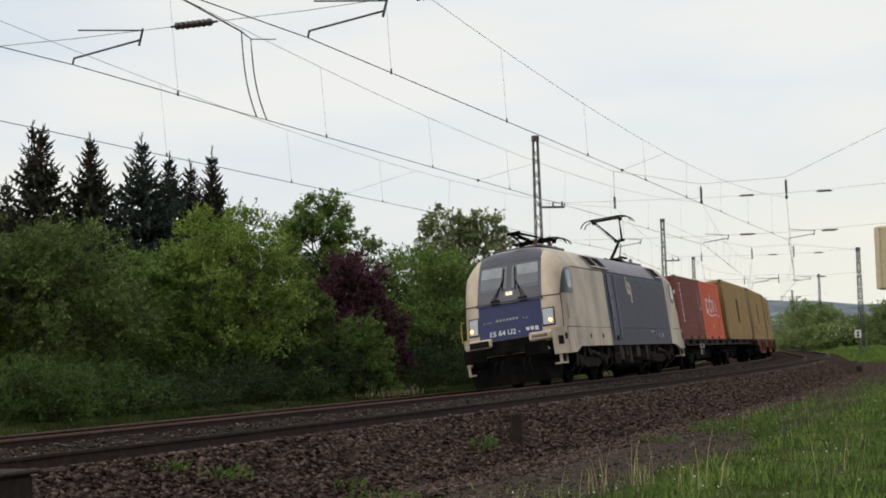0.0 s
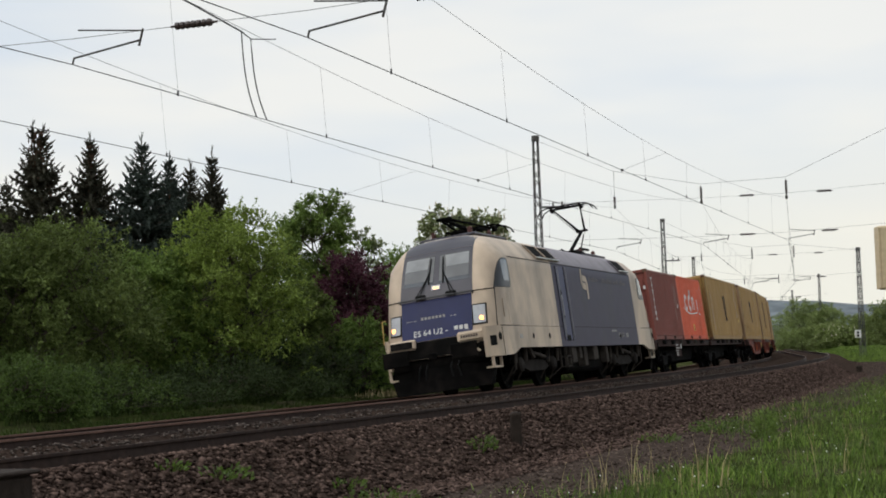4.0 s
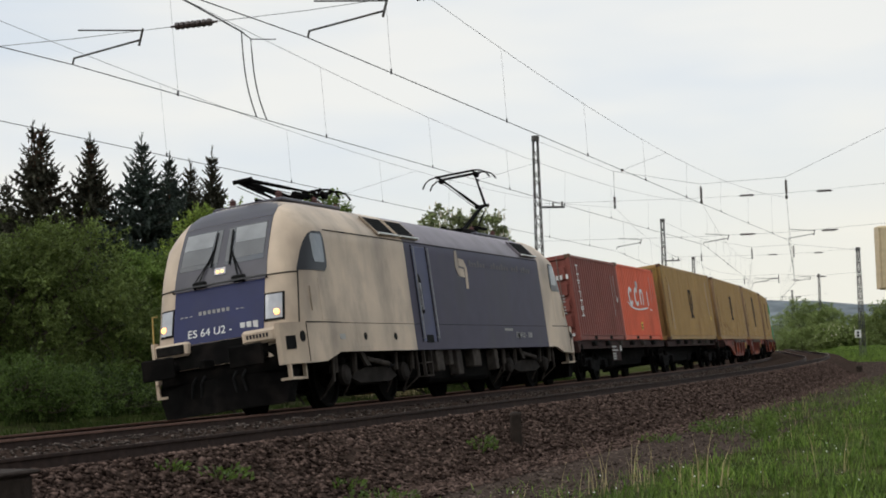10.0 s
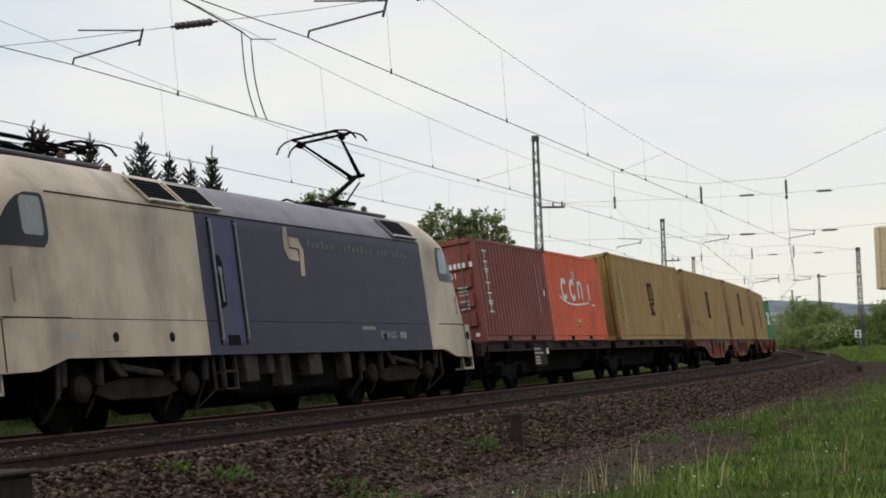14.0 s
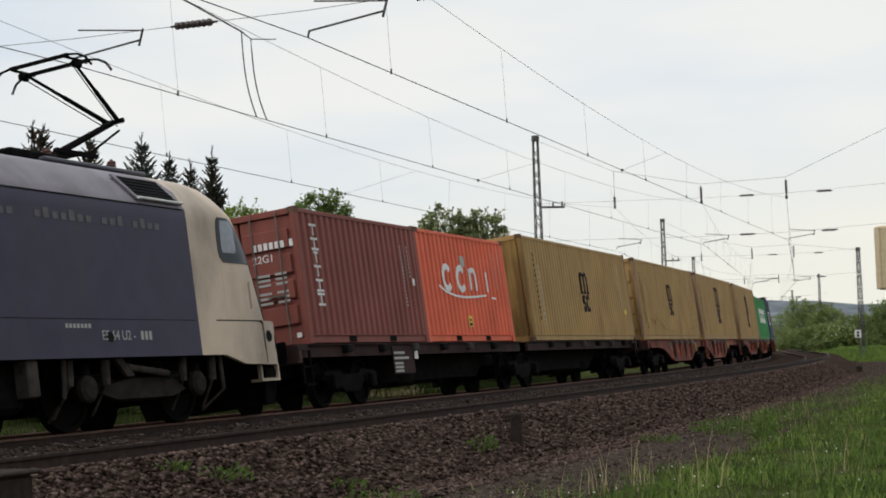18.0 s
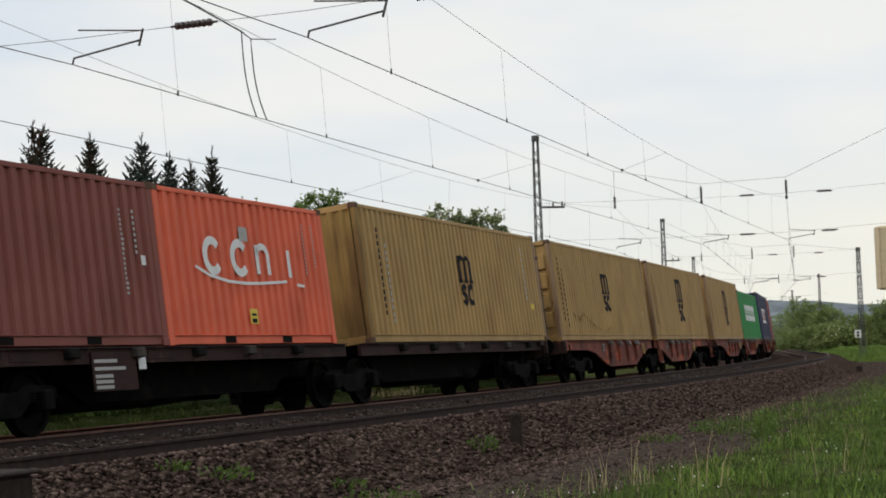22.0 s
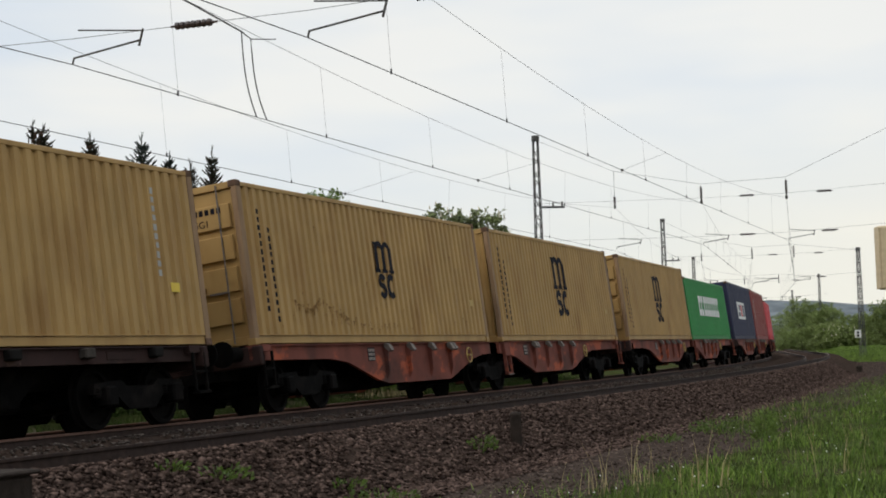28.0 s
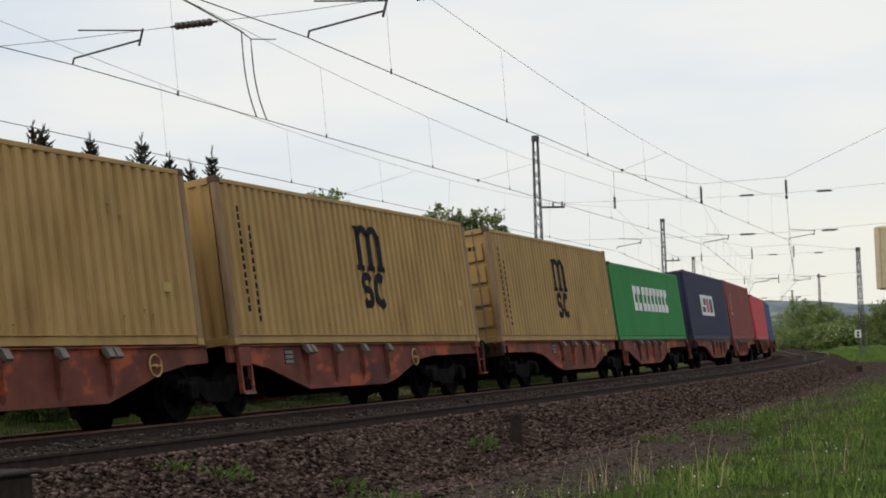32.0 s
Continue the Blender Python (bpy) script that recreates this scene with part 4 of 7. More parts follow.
def broad_tree(name, base, h, w, material, label, seed, leaves=7000, size=0.11, low=0.15, trunk=0.14, shape="round", blossom=0, boughs=10):
    """A broadleaf tree or bush: trunk, limbs to the boughs, twigs to their clumps, and leaves in sprays round the twigs."""
    rng = random.Random(seed)
    e = empty(name, label, "bush" if "bush" in name or "hedge" in name else "tree")
    e.location = base
    mb = MB()
    th = h * max(low, 0.10) + 0.1
    lean = Vector((rng.uniform(-0.15, 0.15), rng.uniform(-0.15, 0.15), 0))
    limb(mb, (0, 0, -0.15), lean + Vector((0, 0, th)), trunk, trunk * 0.8, rng, 0.05)
    limb(mb, lean + Vector((0, 0, th)), lean * 3 + Vector((0, 0, h * 0.78)), trunk * 0.75, trunk * 0.15, rng, 0.07, 7)
    cl, kids = [], []
    aspect = w / max(0.6, h * (1 - low))
    for i in range(boughs):
        v = (i + 0.5) / boughs
        z = h * (low + (1 - low) * (0.05 + 0.80 * v))
        prof = {"round": math.sin(math.pi * min(1, 0.16 + 0.74 * v)) ** 0.7, "bush": math.sqrt(max(0.08, 1 - v * v * 0.85)), "cone": 1.02 - 0.7 * v}[shape]
        br = w * rng.uniform(0.19, 0.27)
        a = i * 2.4 + rng.uniform(-0.5, 0.5)
        rr = max(0.0, w * 0.5 * prof - br * 0.75) * rng.uniform(0.65, 1.0)
        bc = Vector((rr * math.cos(a), rr * math.sin(a), min(z, h - br * 0.75)))
        limb(mb, lean * (1 + 2 * v) + Vector((0, 0, min(max(th * 0.8, bc.z * 0.62), h * 0.7))), bc, trunk * 0.42, trunk * 0.10, rng, 0.14)
        kids.append((bc, br))
        for k in range(17):
            d = Vector((rng.gauss(0, 1), rng.gauss(0, 1), rng.gauss(0.35, 0.8))).normalized()
            cr = br * rng.uniform(0.24, 0.42)
            q = bc + Vector((d.x, d.y, d.z * min(1.0, 1.1 / aspect + 0.25))) * br * rng.uniform(0.68, 1.02)
            q.z = min(q.z, h - cr * 0.55)
            if q.z < cr * 0.3:
                q.z = cr * 0.5
            cl.append((q.x, q.y, q.z, cr))
            if k < 7:
                limb(mb, bc, q, trunk * 0.10, trunk * 0.03, rng, 0.12, 3)
    part("trunk", mb, M["bark"], e, smooth=50, fix=False)
    heart = (0, 0, h * (low + (1 - low) * 0.4))
    part("crown", quad_mesh("crown", sprays(cl, leaves, size, seed, heart, broad=0.36 if name == "chestnut_tree" else 0.29), [material]), None, e)
    if blossom:
        v = []
        for k in range(blossom):
            c = cl[rng.randrange(len(cl))]
            d = Vector((rng.gauss(0, 1), rng.gauss(0, 1), abs(rng.gauss(0.5, 0.8)))).normalized()
            p = Vector(c[:3]) + d * c[3] * rng.uniform(0.8, 1.15)
            hh, ww = size * rng.uniform(0.9, 1.5), size * 0.24
            for ax in (Vector((ww, 0, 0)), Vector((0, ww, 0))):
                v += [p - ax, p + ax, p + ax * 0.25 + Vector((0, 0, hh)), p - ax * 0.25 + Vector((0, 0, hh))]
        part("blossoms", quad_mesh("blossoms", np.array([tuple(q) for q in v]), [M["blossom"]]), None, e, "cream upright blossom clusters")
    return e


def conifer(base, h, w, label, seed, blue=False, cones=0, tops=1):
    """A spruce: tiers of boughs that sag and turn up at their tips, each with side twigs in flat, needle-covered sprays."""
    rng = random.Random(seed)
    e = empty("spruce_tree", label, "tree", "spruces behind the bushes")
    e.location = base
    tr = MB().rod((0, 0, -0.1), (0, 0, h * 0.9), 0.22, 8, 0.05)
    quads, wood, tips = [], MB(), []

    def blade(p, d, ln, wd, up):
        """A needle-covered shoot: two crossed tapering faces."""
        d = d.normalized()
        sd = d.cross(up).normalized() * wd * 0.5
        ud = sd.cross(d).normalized() * wd * 0.38
        q = p + d * ln
        m = p.lerp(q, 0.35)
        for s_ in (sd, ud):
            quads.extend([p - s_ * 0.7, m - s_, m + s_, p + s_ * 0.7])
            quads.extend([m - s_, q - s_ * 0.22, q + s_ * 0.22, m + s_])

    leaders = [(0.0, 0.0, 1.0)] if tops == 1 else [(-0.17, 0.0, 1.0), (0.22, 0.05, 0.985)]
    for lx, ly, lf in leaders:
        tr.rod((lx * 0.2, ly, h * 0.84), (lx, ly, h * lf), 0.05, 6, 0.012)
        for i in range(5):
            blade(Vector((lx, ly, h * lf - 0.5 + 0.13 * i)), Vector((rng.uniform(-0.5, 0.5), rng.uniform(-0.5, 0.5), 1)), 0.28, 0.07, Vector((1, 0.3, 0)))
        blade(Vector((lx, ly, h * lf - 0.2)), Vector((0.02, 0, 1)), 0.5, 0.055, Vector((1, 0, 0)))
    up = Vector((0, 0, 1))
    z = h * 0.12
    while z < h * 0.975:
        u = z / h
        reach = w * 0.98 * (1 - u) ** 1.28 + 0.06
        k = 14 if u < 0.6 else 11 if u < 0.85 else 8
        a0 = rng.uniform(0, 6.28)
        for i in range(k):
            a = a0 + 6.283 * i / k + rng.uniform(-0.22, 0.22)
            rc = reach * (rng.uniform(0.62, 1.12) if rng.random() < 0.85 else rng.uniform(1.1, 1.35))
            rise = -0.30 + 0.95 * u ** 2.2 + rng.uniform(-0.12, 0.12)
            lx, ly, _ = rng.choice(leaders) if u > 0.86 else (0, 0, 0)
            p0 = Vector((lx, ly, z + rng.uniform(-0.10, 0.10)))
            dh = Vector((math.cos(a), math.sin(a), 0))
            m = max(2, int(rc / 0.17))

            def at(v):
                return p0 + dh * rc * v + Vector((0, 0, rc * (rise * v + 0.38 * max(0.0, v - 0.5) ** 1.5)))
            wood.rod(p0, at(0.8), 0.02, 4, 0.006)
            side = Vector((-dh.y, dh.x, 0))
            for j in range(m):
                v = (j + 0.6 + rng.uniform(-0.2, 0.2)) / m
                q = at(v)
                t = (at(min(1, v + 0.1)) - at(v - 0.1)).normalized()
                blade(q, t + Vector((0, 0, rng.uniform(-0.1, 0.2))), 0.24, 0.11 if u < 0.8 else 0.075, up)
                ln = (0.10 + 0.34 * rc * (1 - v) + 0.05) * rng.uniform(0.7, 1.2)
                for sg in (-1, 1):
                    blade(q, side * sg + t * rng.uniform(0.5, 1.1) + Vector((0, 0, rng.uniform(-0.45, 0.10))), min(ln, 0.62), 0.105 if u < 0.8 else 0.075, up)
                if u < 0.86:
                    blade(q, t * 0.4 + Vector((rng.uniform(-0.3, 0.3), rng.uniform(-0.3, 0.3), -1)), rng.uniform(0.12, 0.34), 0.12, dh)
            blade(at(0.93), dh + Vector((0, 0, 0.55 + 0.6 * u)), 0.24, 0.075, up)
            tips.append(at(0.8))
        z += rng.uniform(0.25, 0.35) if u < 0.75 else rng.uniform(0.20, 0.28)
    part("trunk", tr, M["bark"], e, smooth=50)
    tagged(part("branchwork", wood, M["bark"], e, fix=False), kind="stuff")
    part("crown", quad_mesh("crown", np.array([tuple(p) for p in quads]), [M["needle_blue"] if blue else M["needle"]]), None, e)
    if cones:
        cv = []
        high = [t for t in tips if t.z > h * 0.72]
        for i in range(cones):
            p = rng.choice(high) * 1.0
            p += Vector((-p.x, -p.y, 0)) * rng.uniform(0.2, 0.8) + Vector((rng.gauss(0, 0.08), rng.gauss(0, 0.08), rng.uniform(-0.12, 0.05)))
            for ax in (Vector((0.032, 0, 0)), Vector((0, 0.032, 0))):
                cv += [p - ax * 0.7, p + ax * 0.7, p + ax - Vector((0, 0, 0.10)), p - ax - Vector((0, 0, 0.10)), p - ax - Vector((0, 0, 0.10)), p + ax - Vector((0, 0, 0.10)), p + ax * 0.2 - Vector((0, 0, 0.19)), p - ax * 0.2 - Vector((0, 0, 0.19))]
        tagged(part("cone_cluster", quad_mesh("cones", np.array([tuple(p) for p in cv]), [M["cone"]]), None, e, "hanging brown cones"), kind="stuff")
    return e


def at_depth(px, d, z=GROUND):
    """A place on the ground d metres ahead, px of the picture's half width off its middle."""
    return Vector((px * 0.2782 * d, d, z))


TREES = [
    # name, off the middle, depth, height, width, leaf, label, seed, leaves, low, shape, boughs, leaf size
    ("hedge_bush", -1.0, 37.8, 1.35, 4.5, "leaf_hedge", "dense green hedge bush beside the tracks", 1, 16000, 0.0, "bush", 12, 0.06),
    ("hedge_bush", -0.8, 41.3, 1.25, 4.5, "leaf_shaded", "dense green hedge bush beside the tracks", 2, 16000, 0.0, "bush", 12, 0.06),
    ("hedge_bush", -0.58, 46.6, 1.0, 5.0, "leaf_shaded", "low green bush beside the tracks, shade put into its leaf colour", 3, 12000, 0.0, "bush", 12, 0.06),
    ("broadleaf_tree", -0.88, 46.2, 5.15, 6.9, "leaf_grey", "fruit tree with grey-green spring leaves", 4, 44000, 0.12, "bush", 16, 0.105),
    ("broadleaf_tree", -1.12, 44.4, 5.6, 6.7, "leaf_grey", "fruit tree with grey-green spring leaves", 5, 36000, 0.12, "round", 14, 0.105),
    ("broadleaf_tree", -0.67, 50.6, 4.6, 5.4, "leaf_mid", "green broadleaf tree beside the tracks", 16, 36000, 0.10, "bush", 14, 0.10),
    ("broadleaf_tree", -0.49, 51.8, 6.1, 6.2, "leaf_light", "bright green broadleaf tree beside the tracks", 6, 46000, 0.14, "bush", 16, 0.10),
    ("broadleaf_tree", -0.285, 61.1, 7.4, 4.8, "leaf_mid", "tall broadleaf tree with a dense green crown", 7, 44000, 0.30, "round", 14, 0.11),
    ("broadleaf_tree", -0.18, 62.5, 6.4, 2.6, "leaf_chestnut", "slim tree with thin greyish leaves", 19, 5000, 0.45, "round", 7, 0.10),
    ("broadleaf_tree", -0.32, 55.5, 3.85, 3.4, "leaf_grey", "small green tree beside the tracks", 8, 26000, 0.04, "bush", 12, 0.10),
    ("copper_beech", -0.205, 58.5, 5.0, 4.4, "leaf_purple", "small tree with dark purple-red foliage", 9, 36000, 0.05, "bush", 14, 0.10),
    ("broadleaf_tree", -0.035, 70.5, 5.8, 7.6, "leaf_mid", "dense green broadleaf tree", 10, 44000, 0.04, "bush", 17, 0.11),
    ("chestnut_tree", 0.045, 78.8, 8.5, 6.2, "leaf_chestnut", "horse chestnut in bloom with cream candles", 11, 21000, 0.25, "round", 15, 0.19),
    ("hedge_bush", -0.19, 55.0, 2.5, 2.7, "leaf_mid", "bright green bush beside the tracks", 12, 14000, 0.0, "bush", 11, 0.09),
    ("hedge_bush", -0.05, 66.6, 1.5, 5.0, "leaf_shaded", "dense green bush behind the train", 13, 12000, 0.0, "bush", 12, 0.08),
    ("hedge_bush", -0.40, 52.5, 1.6, 4.6, "leaf_shaded", "low green bush beside the tracks, shade put into its leaf colour", 20, 14000, 0.0, "bush", 12, 0.08),
    ("broadleaf_tree", -0.40, 65.0, 5.6, 6.2, "leaf_shaded", "green broadleaf tree standing behind others, shade put into its leaf colour", 21, 22000, 0.05, "bush", 15, 0.11),
    ("broadleaf_tree", -0.22, 70.0, 4.9, 6.8, "leaf_shaded", "green broadleaf tree standing behind others, shade put into its leaf colour", 22, 22000, 0.02, "bush", 15, 0.11),
    ("broadleaf_tree", -0.09, 76.0, 4.9, 6.6, "leaf_shaded", "green broadleaf tree standing behind others, shade put into its leaf colour", 23, 22000, 0.02, "bush", 15, 0.11),
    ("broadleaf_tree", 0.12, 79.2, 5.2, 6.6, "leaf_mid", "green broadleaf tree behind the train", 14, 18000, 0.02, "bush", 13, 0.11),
    ("broadleaf_tree", -0.76, 63.4, 5.9, 7.9, "leaf_shaded", "green broadleaf tree among the spruces", 15, 18000, 0.1, "round", 13, 0.12),
    ("broadleaf_tree", -0.5, 67.5, 6.1, 6.9, "leaf_shaded", "green broadleaf tree below the spruces, shade put into its leaf colour", 17, 16000, 0.1, "round", 13, 0.12),
    ("broadleaf_tree", -0.855, 66.5, 8.2, 4.6, "leaf_light", "fresh green broadleaf tree among the spruces", 18, 18000, 0.2, "round", 12, 0.12),
]
# from 20 m on the undergrowth takes the leaf colour with shade in it
UNDERGROWTH = [(13.0, 1.55, "leaf_hedge"), (16.4, 1.25, "leaf_hedge"), (20.0, 1.0, "leaf_shaded"), (23.5, 1.45, "leaf_shaded"), (27.0, 0.95, "leaf_shaded"), (30.5, 1.8, "leaf_shaded"), (34.0, 1.05, "leaf_shaded"), (38.0, 1.9, "leaf_shaded"),
               (42.0, 1.4, "leaf_shaded"), (46.0, 1.9, "leaf_shaded"), (50.0, 1.6, "leaf_shaded"), (54.0, 2.0, "leaf_shaded")]
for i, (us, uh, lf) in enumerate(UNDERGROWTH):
    broad_tree("hedge_bush", along(us, -9.0, GROUND + BANK), uh, 4.4, M[lf], "low green undergrowth along the far track" if lf == "leaf_hedge" else "low undergrowth along the far track, shade put into its leaf colour", 80 + i, 11000, 0.07, 0.0, 0.06, "bush", 0, 11)
for nm, px, d, h, w, lf, lab, seed, nl, low, sh, nb, sz in TREES:
    broad_tree(nm, at_depth(px, d, GROUND + BANK), h, w, M[lf], lab, seed, nl, sz, low, 0.09 if nm == "hedge_bush" else 0.15, sh, 420 if nm == "chestnut_tree" else 0, nb)
for i, (px, d, h, w, blue, cones, tops) in enumerate([(-0.914, 64.5, 11.05, 6.0, False, 240, 2), (-0.793, 65.8, 10.65, 5.9, False, 220, 1), (-0.677, 64.5, 10.35, 6.6, True, 0, 1), (-0.615, 67.2, 9.9, 5.2, True, 20, 1),
                                                     (-0.568, 68.5, 9.75, 3.9, False, 0, 1), (-0.518, 67.2, 10.1, 3.7, False, 10, 1), (-0.985, 70.2, 9.43, 5.8, False, 20, 1)]):
    conifer(at_depth(px, d, GROUND + BANK), h, w, "tall dark spruce with drooping branches" + (" and a blue tinge" if blue else " and hanging cones" if cones > 100 else ""), 30 + i, blue, cones, tops)
# bushes beyond the bend


def on_meadow(px, d):
    p, o, n = at_depth(px, d), along(120.0), along(120.0, 1.0) - along(120.0)
    lat = (p - o).dot(n)
    p.z += float(rise(120 + (p - o - n * lat).length, lat)) - 0.05
    return p


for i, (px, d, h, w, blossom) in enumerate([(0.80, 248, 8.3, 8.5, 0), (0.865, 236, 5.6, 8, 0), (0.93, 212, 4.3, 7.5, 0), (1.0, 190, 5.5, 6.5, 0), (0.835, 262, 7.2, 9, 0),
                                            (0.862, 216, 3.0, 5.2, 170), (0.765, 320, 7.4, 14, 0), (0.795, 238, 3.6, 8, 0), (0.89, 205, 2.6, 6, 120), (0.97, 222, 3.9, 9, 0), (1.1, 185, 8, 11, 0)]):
    broad_tree("bush", on_meadow(px, d), h, w, M["leaf_hazy"], "low bush with white blossom beyond the bend" if blossom else "green spring bush on the bank beyond the bend, haze put into its pale colour", 60 + i, 26000, 0.28 if blossom else 0.16, 0.0, 0.15, "bush", blossom, 13)
# ---- train ----
def build_container(label, length, h, m, front="doors", rusty=False, group="containers on the train"):
    """A freight container: corrugated walls, corner posts and castings, rails, roof; +x is its leading end, origin under its floor."""
    e = empty("container", label, "container", group)
    L, W = length / 2, 1.219
    side = MB()
    n = int(length / 0.278)
    pitch = (length - 0.36) / n
    for sgn in (1, -1):
        xs = []
        for i in range(n):
            x = -L + 0.18 + i * pitch
            xs += [(x, 0), (x + pitch * 0.42, 0), (x + pitch * 0.58, -0.045), (x + pitch * 0.84, -0.045)]
        xs.append((L - 0.18, 0))
        side = MB()
        side.grid([[(x, sgn * (W - 0.012 + d), z) for x, d in xs] for z in (0.16, h - 0.10)], flip=sgn > 0)
        part("side_wall", side, m, e, fix=False)
        rail = part("bottom_rail", MB().box(-L + 0.16, L - 0.16, sgn * (W - 0.07) - 0.04, sgn * (W - 0.07) + 0.036, 0.02, 0.16, 0.008).box(-L + 0.17, L - 0.17, sgn * (W - 0.04) - 0.03, sgn * (W - 0.04) + 0.032, 0.160, 0.172), m, e)
        if length < 7:
            for x in (-1.03, 1.03):
                # no hole: a dark block whose colour stands for the pocket's shade
                part("fork_pocket", MB().box(x - 0.18, x + 0.18, sgn * (W - 0.045) - 0.02, sgn * (W - 0.045) + 0.015, 0.035, 0.148), M["fork_dark"], rail, "dark block for a fork pocket, its inner shade put into the colour")
        part("top_rail", MB().box(-L + 0.16, L - 0.16, sgn * (W - 0.05) - 0.03, sgn * (W - 0.05) + 0.046, h - 0.11, h - 0.03, 0.008), m, e)
    roof = MB()
    k = int(length / 0.3)
    roof.grid([[(-L + 0.1 + (length - 0.2) * i / (2 * k), y, h - 0.03 - (0.02 if i % 2 else 0)) for i in range(2 * k + 1)] for y in (-W + 0.04, W - 0.04)])
    part("roof", roof, m, e)
    part("floor", MB().box(-L + 0.05, L - 0.05, -W + 0.06, W - 0.06, 0.10, 0.16), M["black_steel"], e)
    for sx in (1, -1):
        for sy in (1, -1):
            x0, x1 = sorted((sx * L, sx * (L - 0.18)))
            y0, y1 = sorted((sy * W, sy * (W - 0.12)))
            part("corner_post", MB().box(x0 + 0.004, x1 - 0.004, y0 + 0.004, y1 - 0.004, 0.1, h - 0.1, 0.015), M["c_mustard_rust"] if rusty and sx > 0 else M["c_mustard_post"] if m == M["c_mustard"] else m, e)
            for z in (0.0, h - 0.118):
                part("corner_casting", MB().box(x0, x1, min(sy * W, sy * (W - 0.16)), max(sy * W, sy * (W - 0.16)), z, z + 0.118, 0.01), M["casting"] if z > 1 or rusty else m, e)
    for sx, doors in ((1, front == "doors"), (-1, front != "doors")):
        x = sx * (L - 0.03)
        for z0, z1 in ((0.02, 0.17), (h - 0.13, h - 0.01)):
            part("end_beam", MB().box(min(x, x - sx * 0.1), max(x, x - sx * 0.1), -W + 0.13, W - 0.13, z0, z1, 0.01), m, e)
        if doors:
            for sy in (1, -1):
                d = part("door", MB().box(min(x - sx * 0.09, x - sx * 0.05), max(x - sx * 0.09, x - sx * 0.05), min(sy * 0.02, sy * (W - 0.13)), max(sy * 0.02, sy * (W - 0.13)), 0.17, h - 0.14, 0.01), m, e)
                zs = np.linspace(0.35, h - 0.32, 5)
                for za, zb in zip(zs, zs[1:]):
                    part("door_panel", MB().box(min(x - sx * 0.06, x + sx * 0.012), max(x - sx * 0.06, x + sx * 0.012), min(sy * 0.08, sy * (W - 0.20)), max(sy * 0.08, sy * (W - 0.20)), za + 0.06, zb - 0.06, 0.015), m, d)
                for yy in (0.28, 0.82):
                    b = part("lock_bar", MB().rod((x + sx * 0.03, sy * yy, 0.06), (x + sx * 0.03, sy * yy, h - 0.05), 0.016, 8), M["spigot"], e)
                    part("handle", MB().box(min(x + sx * 0.03, x + sx * 0.06), max(x + sx * 0.03, x + sx * 0.06), min(sy * yy, sy * (yy - 0.35)), max(sy * yy, sy * (yy - 0.35)), 0.95, 0.985), M["spigot"], b)
        else:
            ew = MB()
            ny = 9
            ys = []
            for i in range(ny):
                y = -W + 0.14 + (2 * W - 0.28) * i / ny
                p = (2 * W - 0.28) / ny
                ys += [(y, 0), (y + p * 0.26, 0), (y + p * 0.5, -0.04), (y + p * 0.76, -0.04)]
            ys.append((W - 0.14, 0))
            ew.grid([[(x + sx * d, y, z) for y, d in ys] for z in (0.16, h - 0.12)], flip=sx < 0)
            part("end_wall", ew, M["c_mustard_rust"] if rusty and sx > 0 else m, e, fix=False)
    return e


def wheelset(r, parent, x, label="", gauge=1.435):
    """Axle with two flanged wheels, turning about its own axle."""
    w = new("wheelset")
    w.parent = parent
    w.empty_display_size = 0.1
    for sg in (1, -1):
        y = sg * 0.7
        prof = [(y - sg * 0.0, r + 0.028), (y + sg * 0.03, r + 0.026), (y + sg * 0.045, r), (y + sg * 0.13, r - 0.006), (y + sg * 0.13, r - 0.07), (y + sg * 0.07, r - 0.09),
                (y + sg * 0.06, 0.2), (y + sg * 0.14, 0.17), (y + sg * 0.14, 0.08)]
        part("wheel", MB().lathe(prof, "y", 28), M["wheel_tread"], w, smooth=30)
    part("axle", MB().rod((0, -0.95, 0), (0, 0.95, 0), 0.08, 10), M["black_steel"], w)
    w.matrix_basis = pose(x, 0, r)
    w["radius"] = r
    return w


TRAIN = []
WHEELS = []


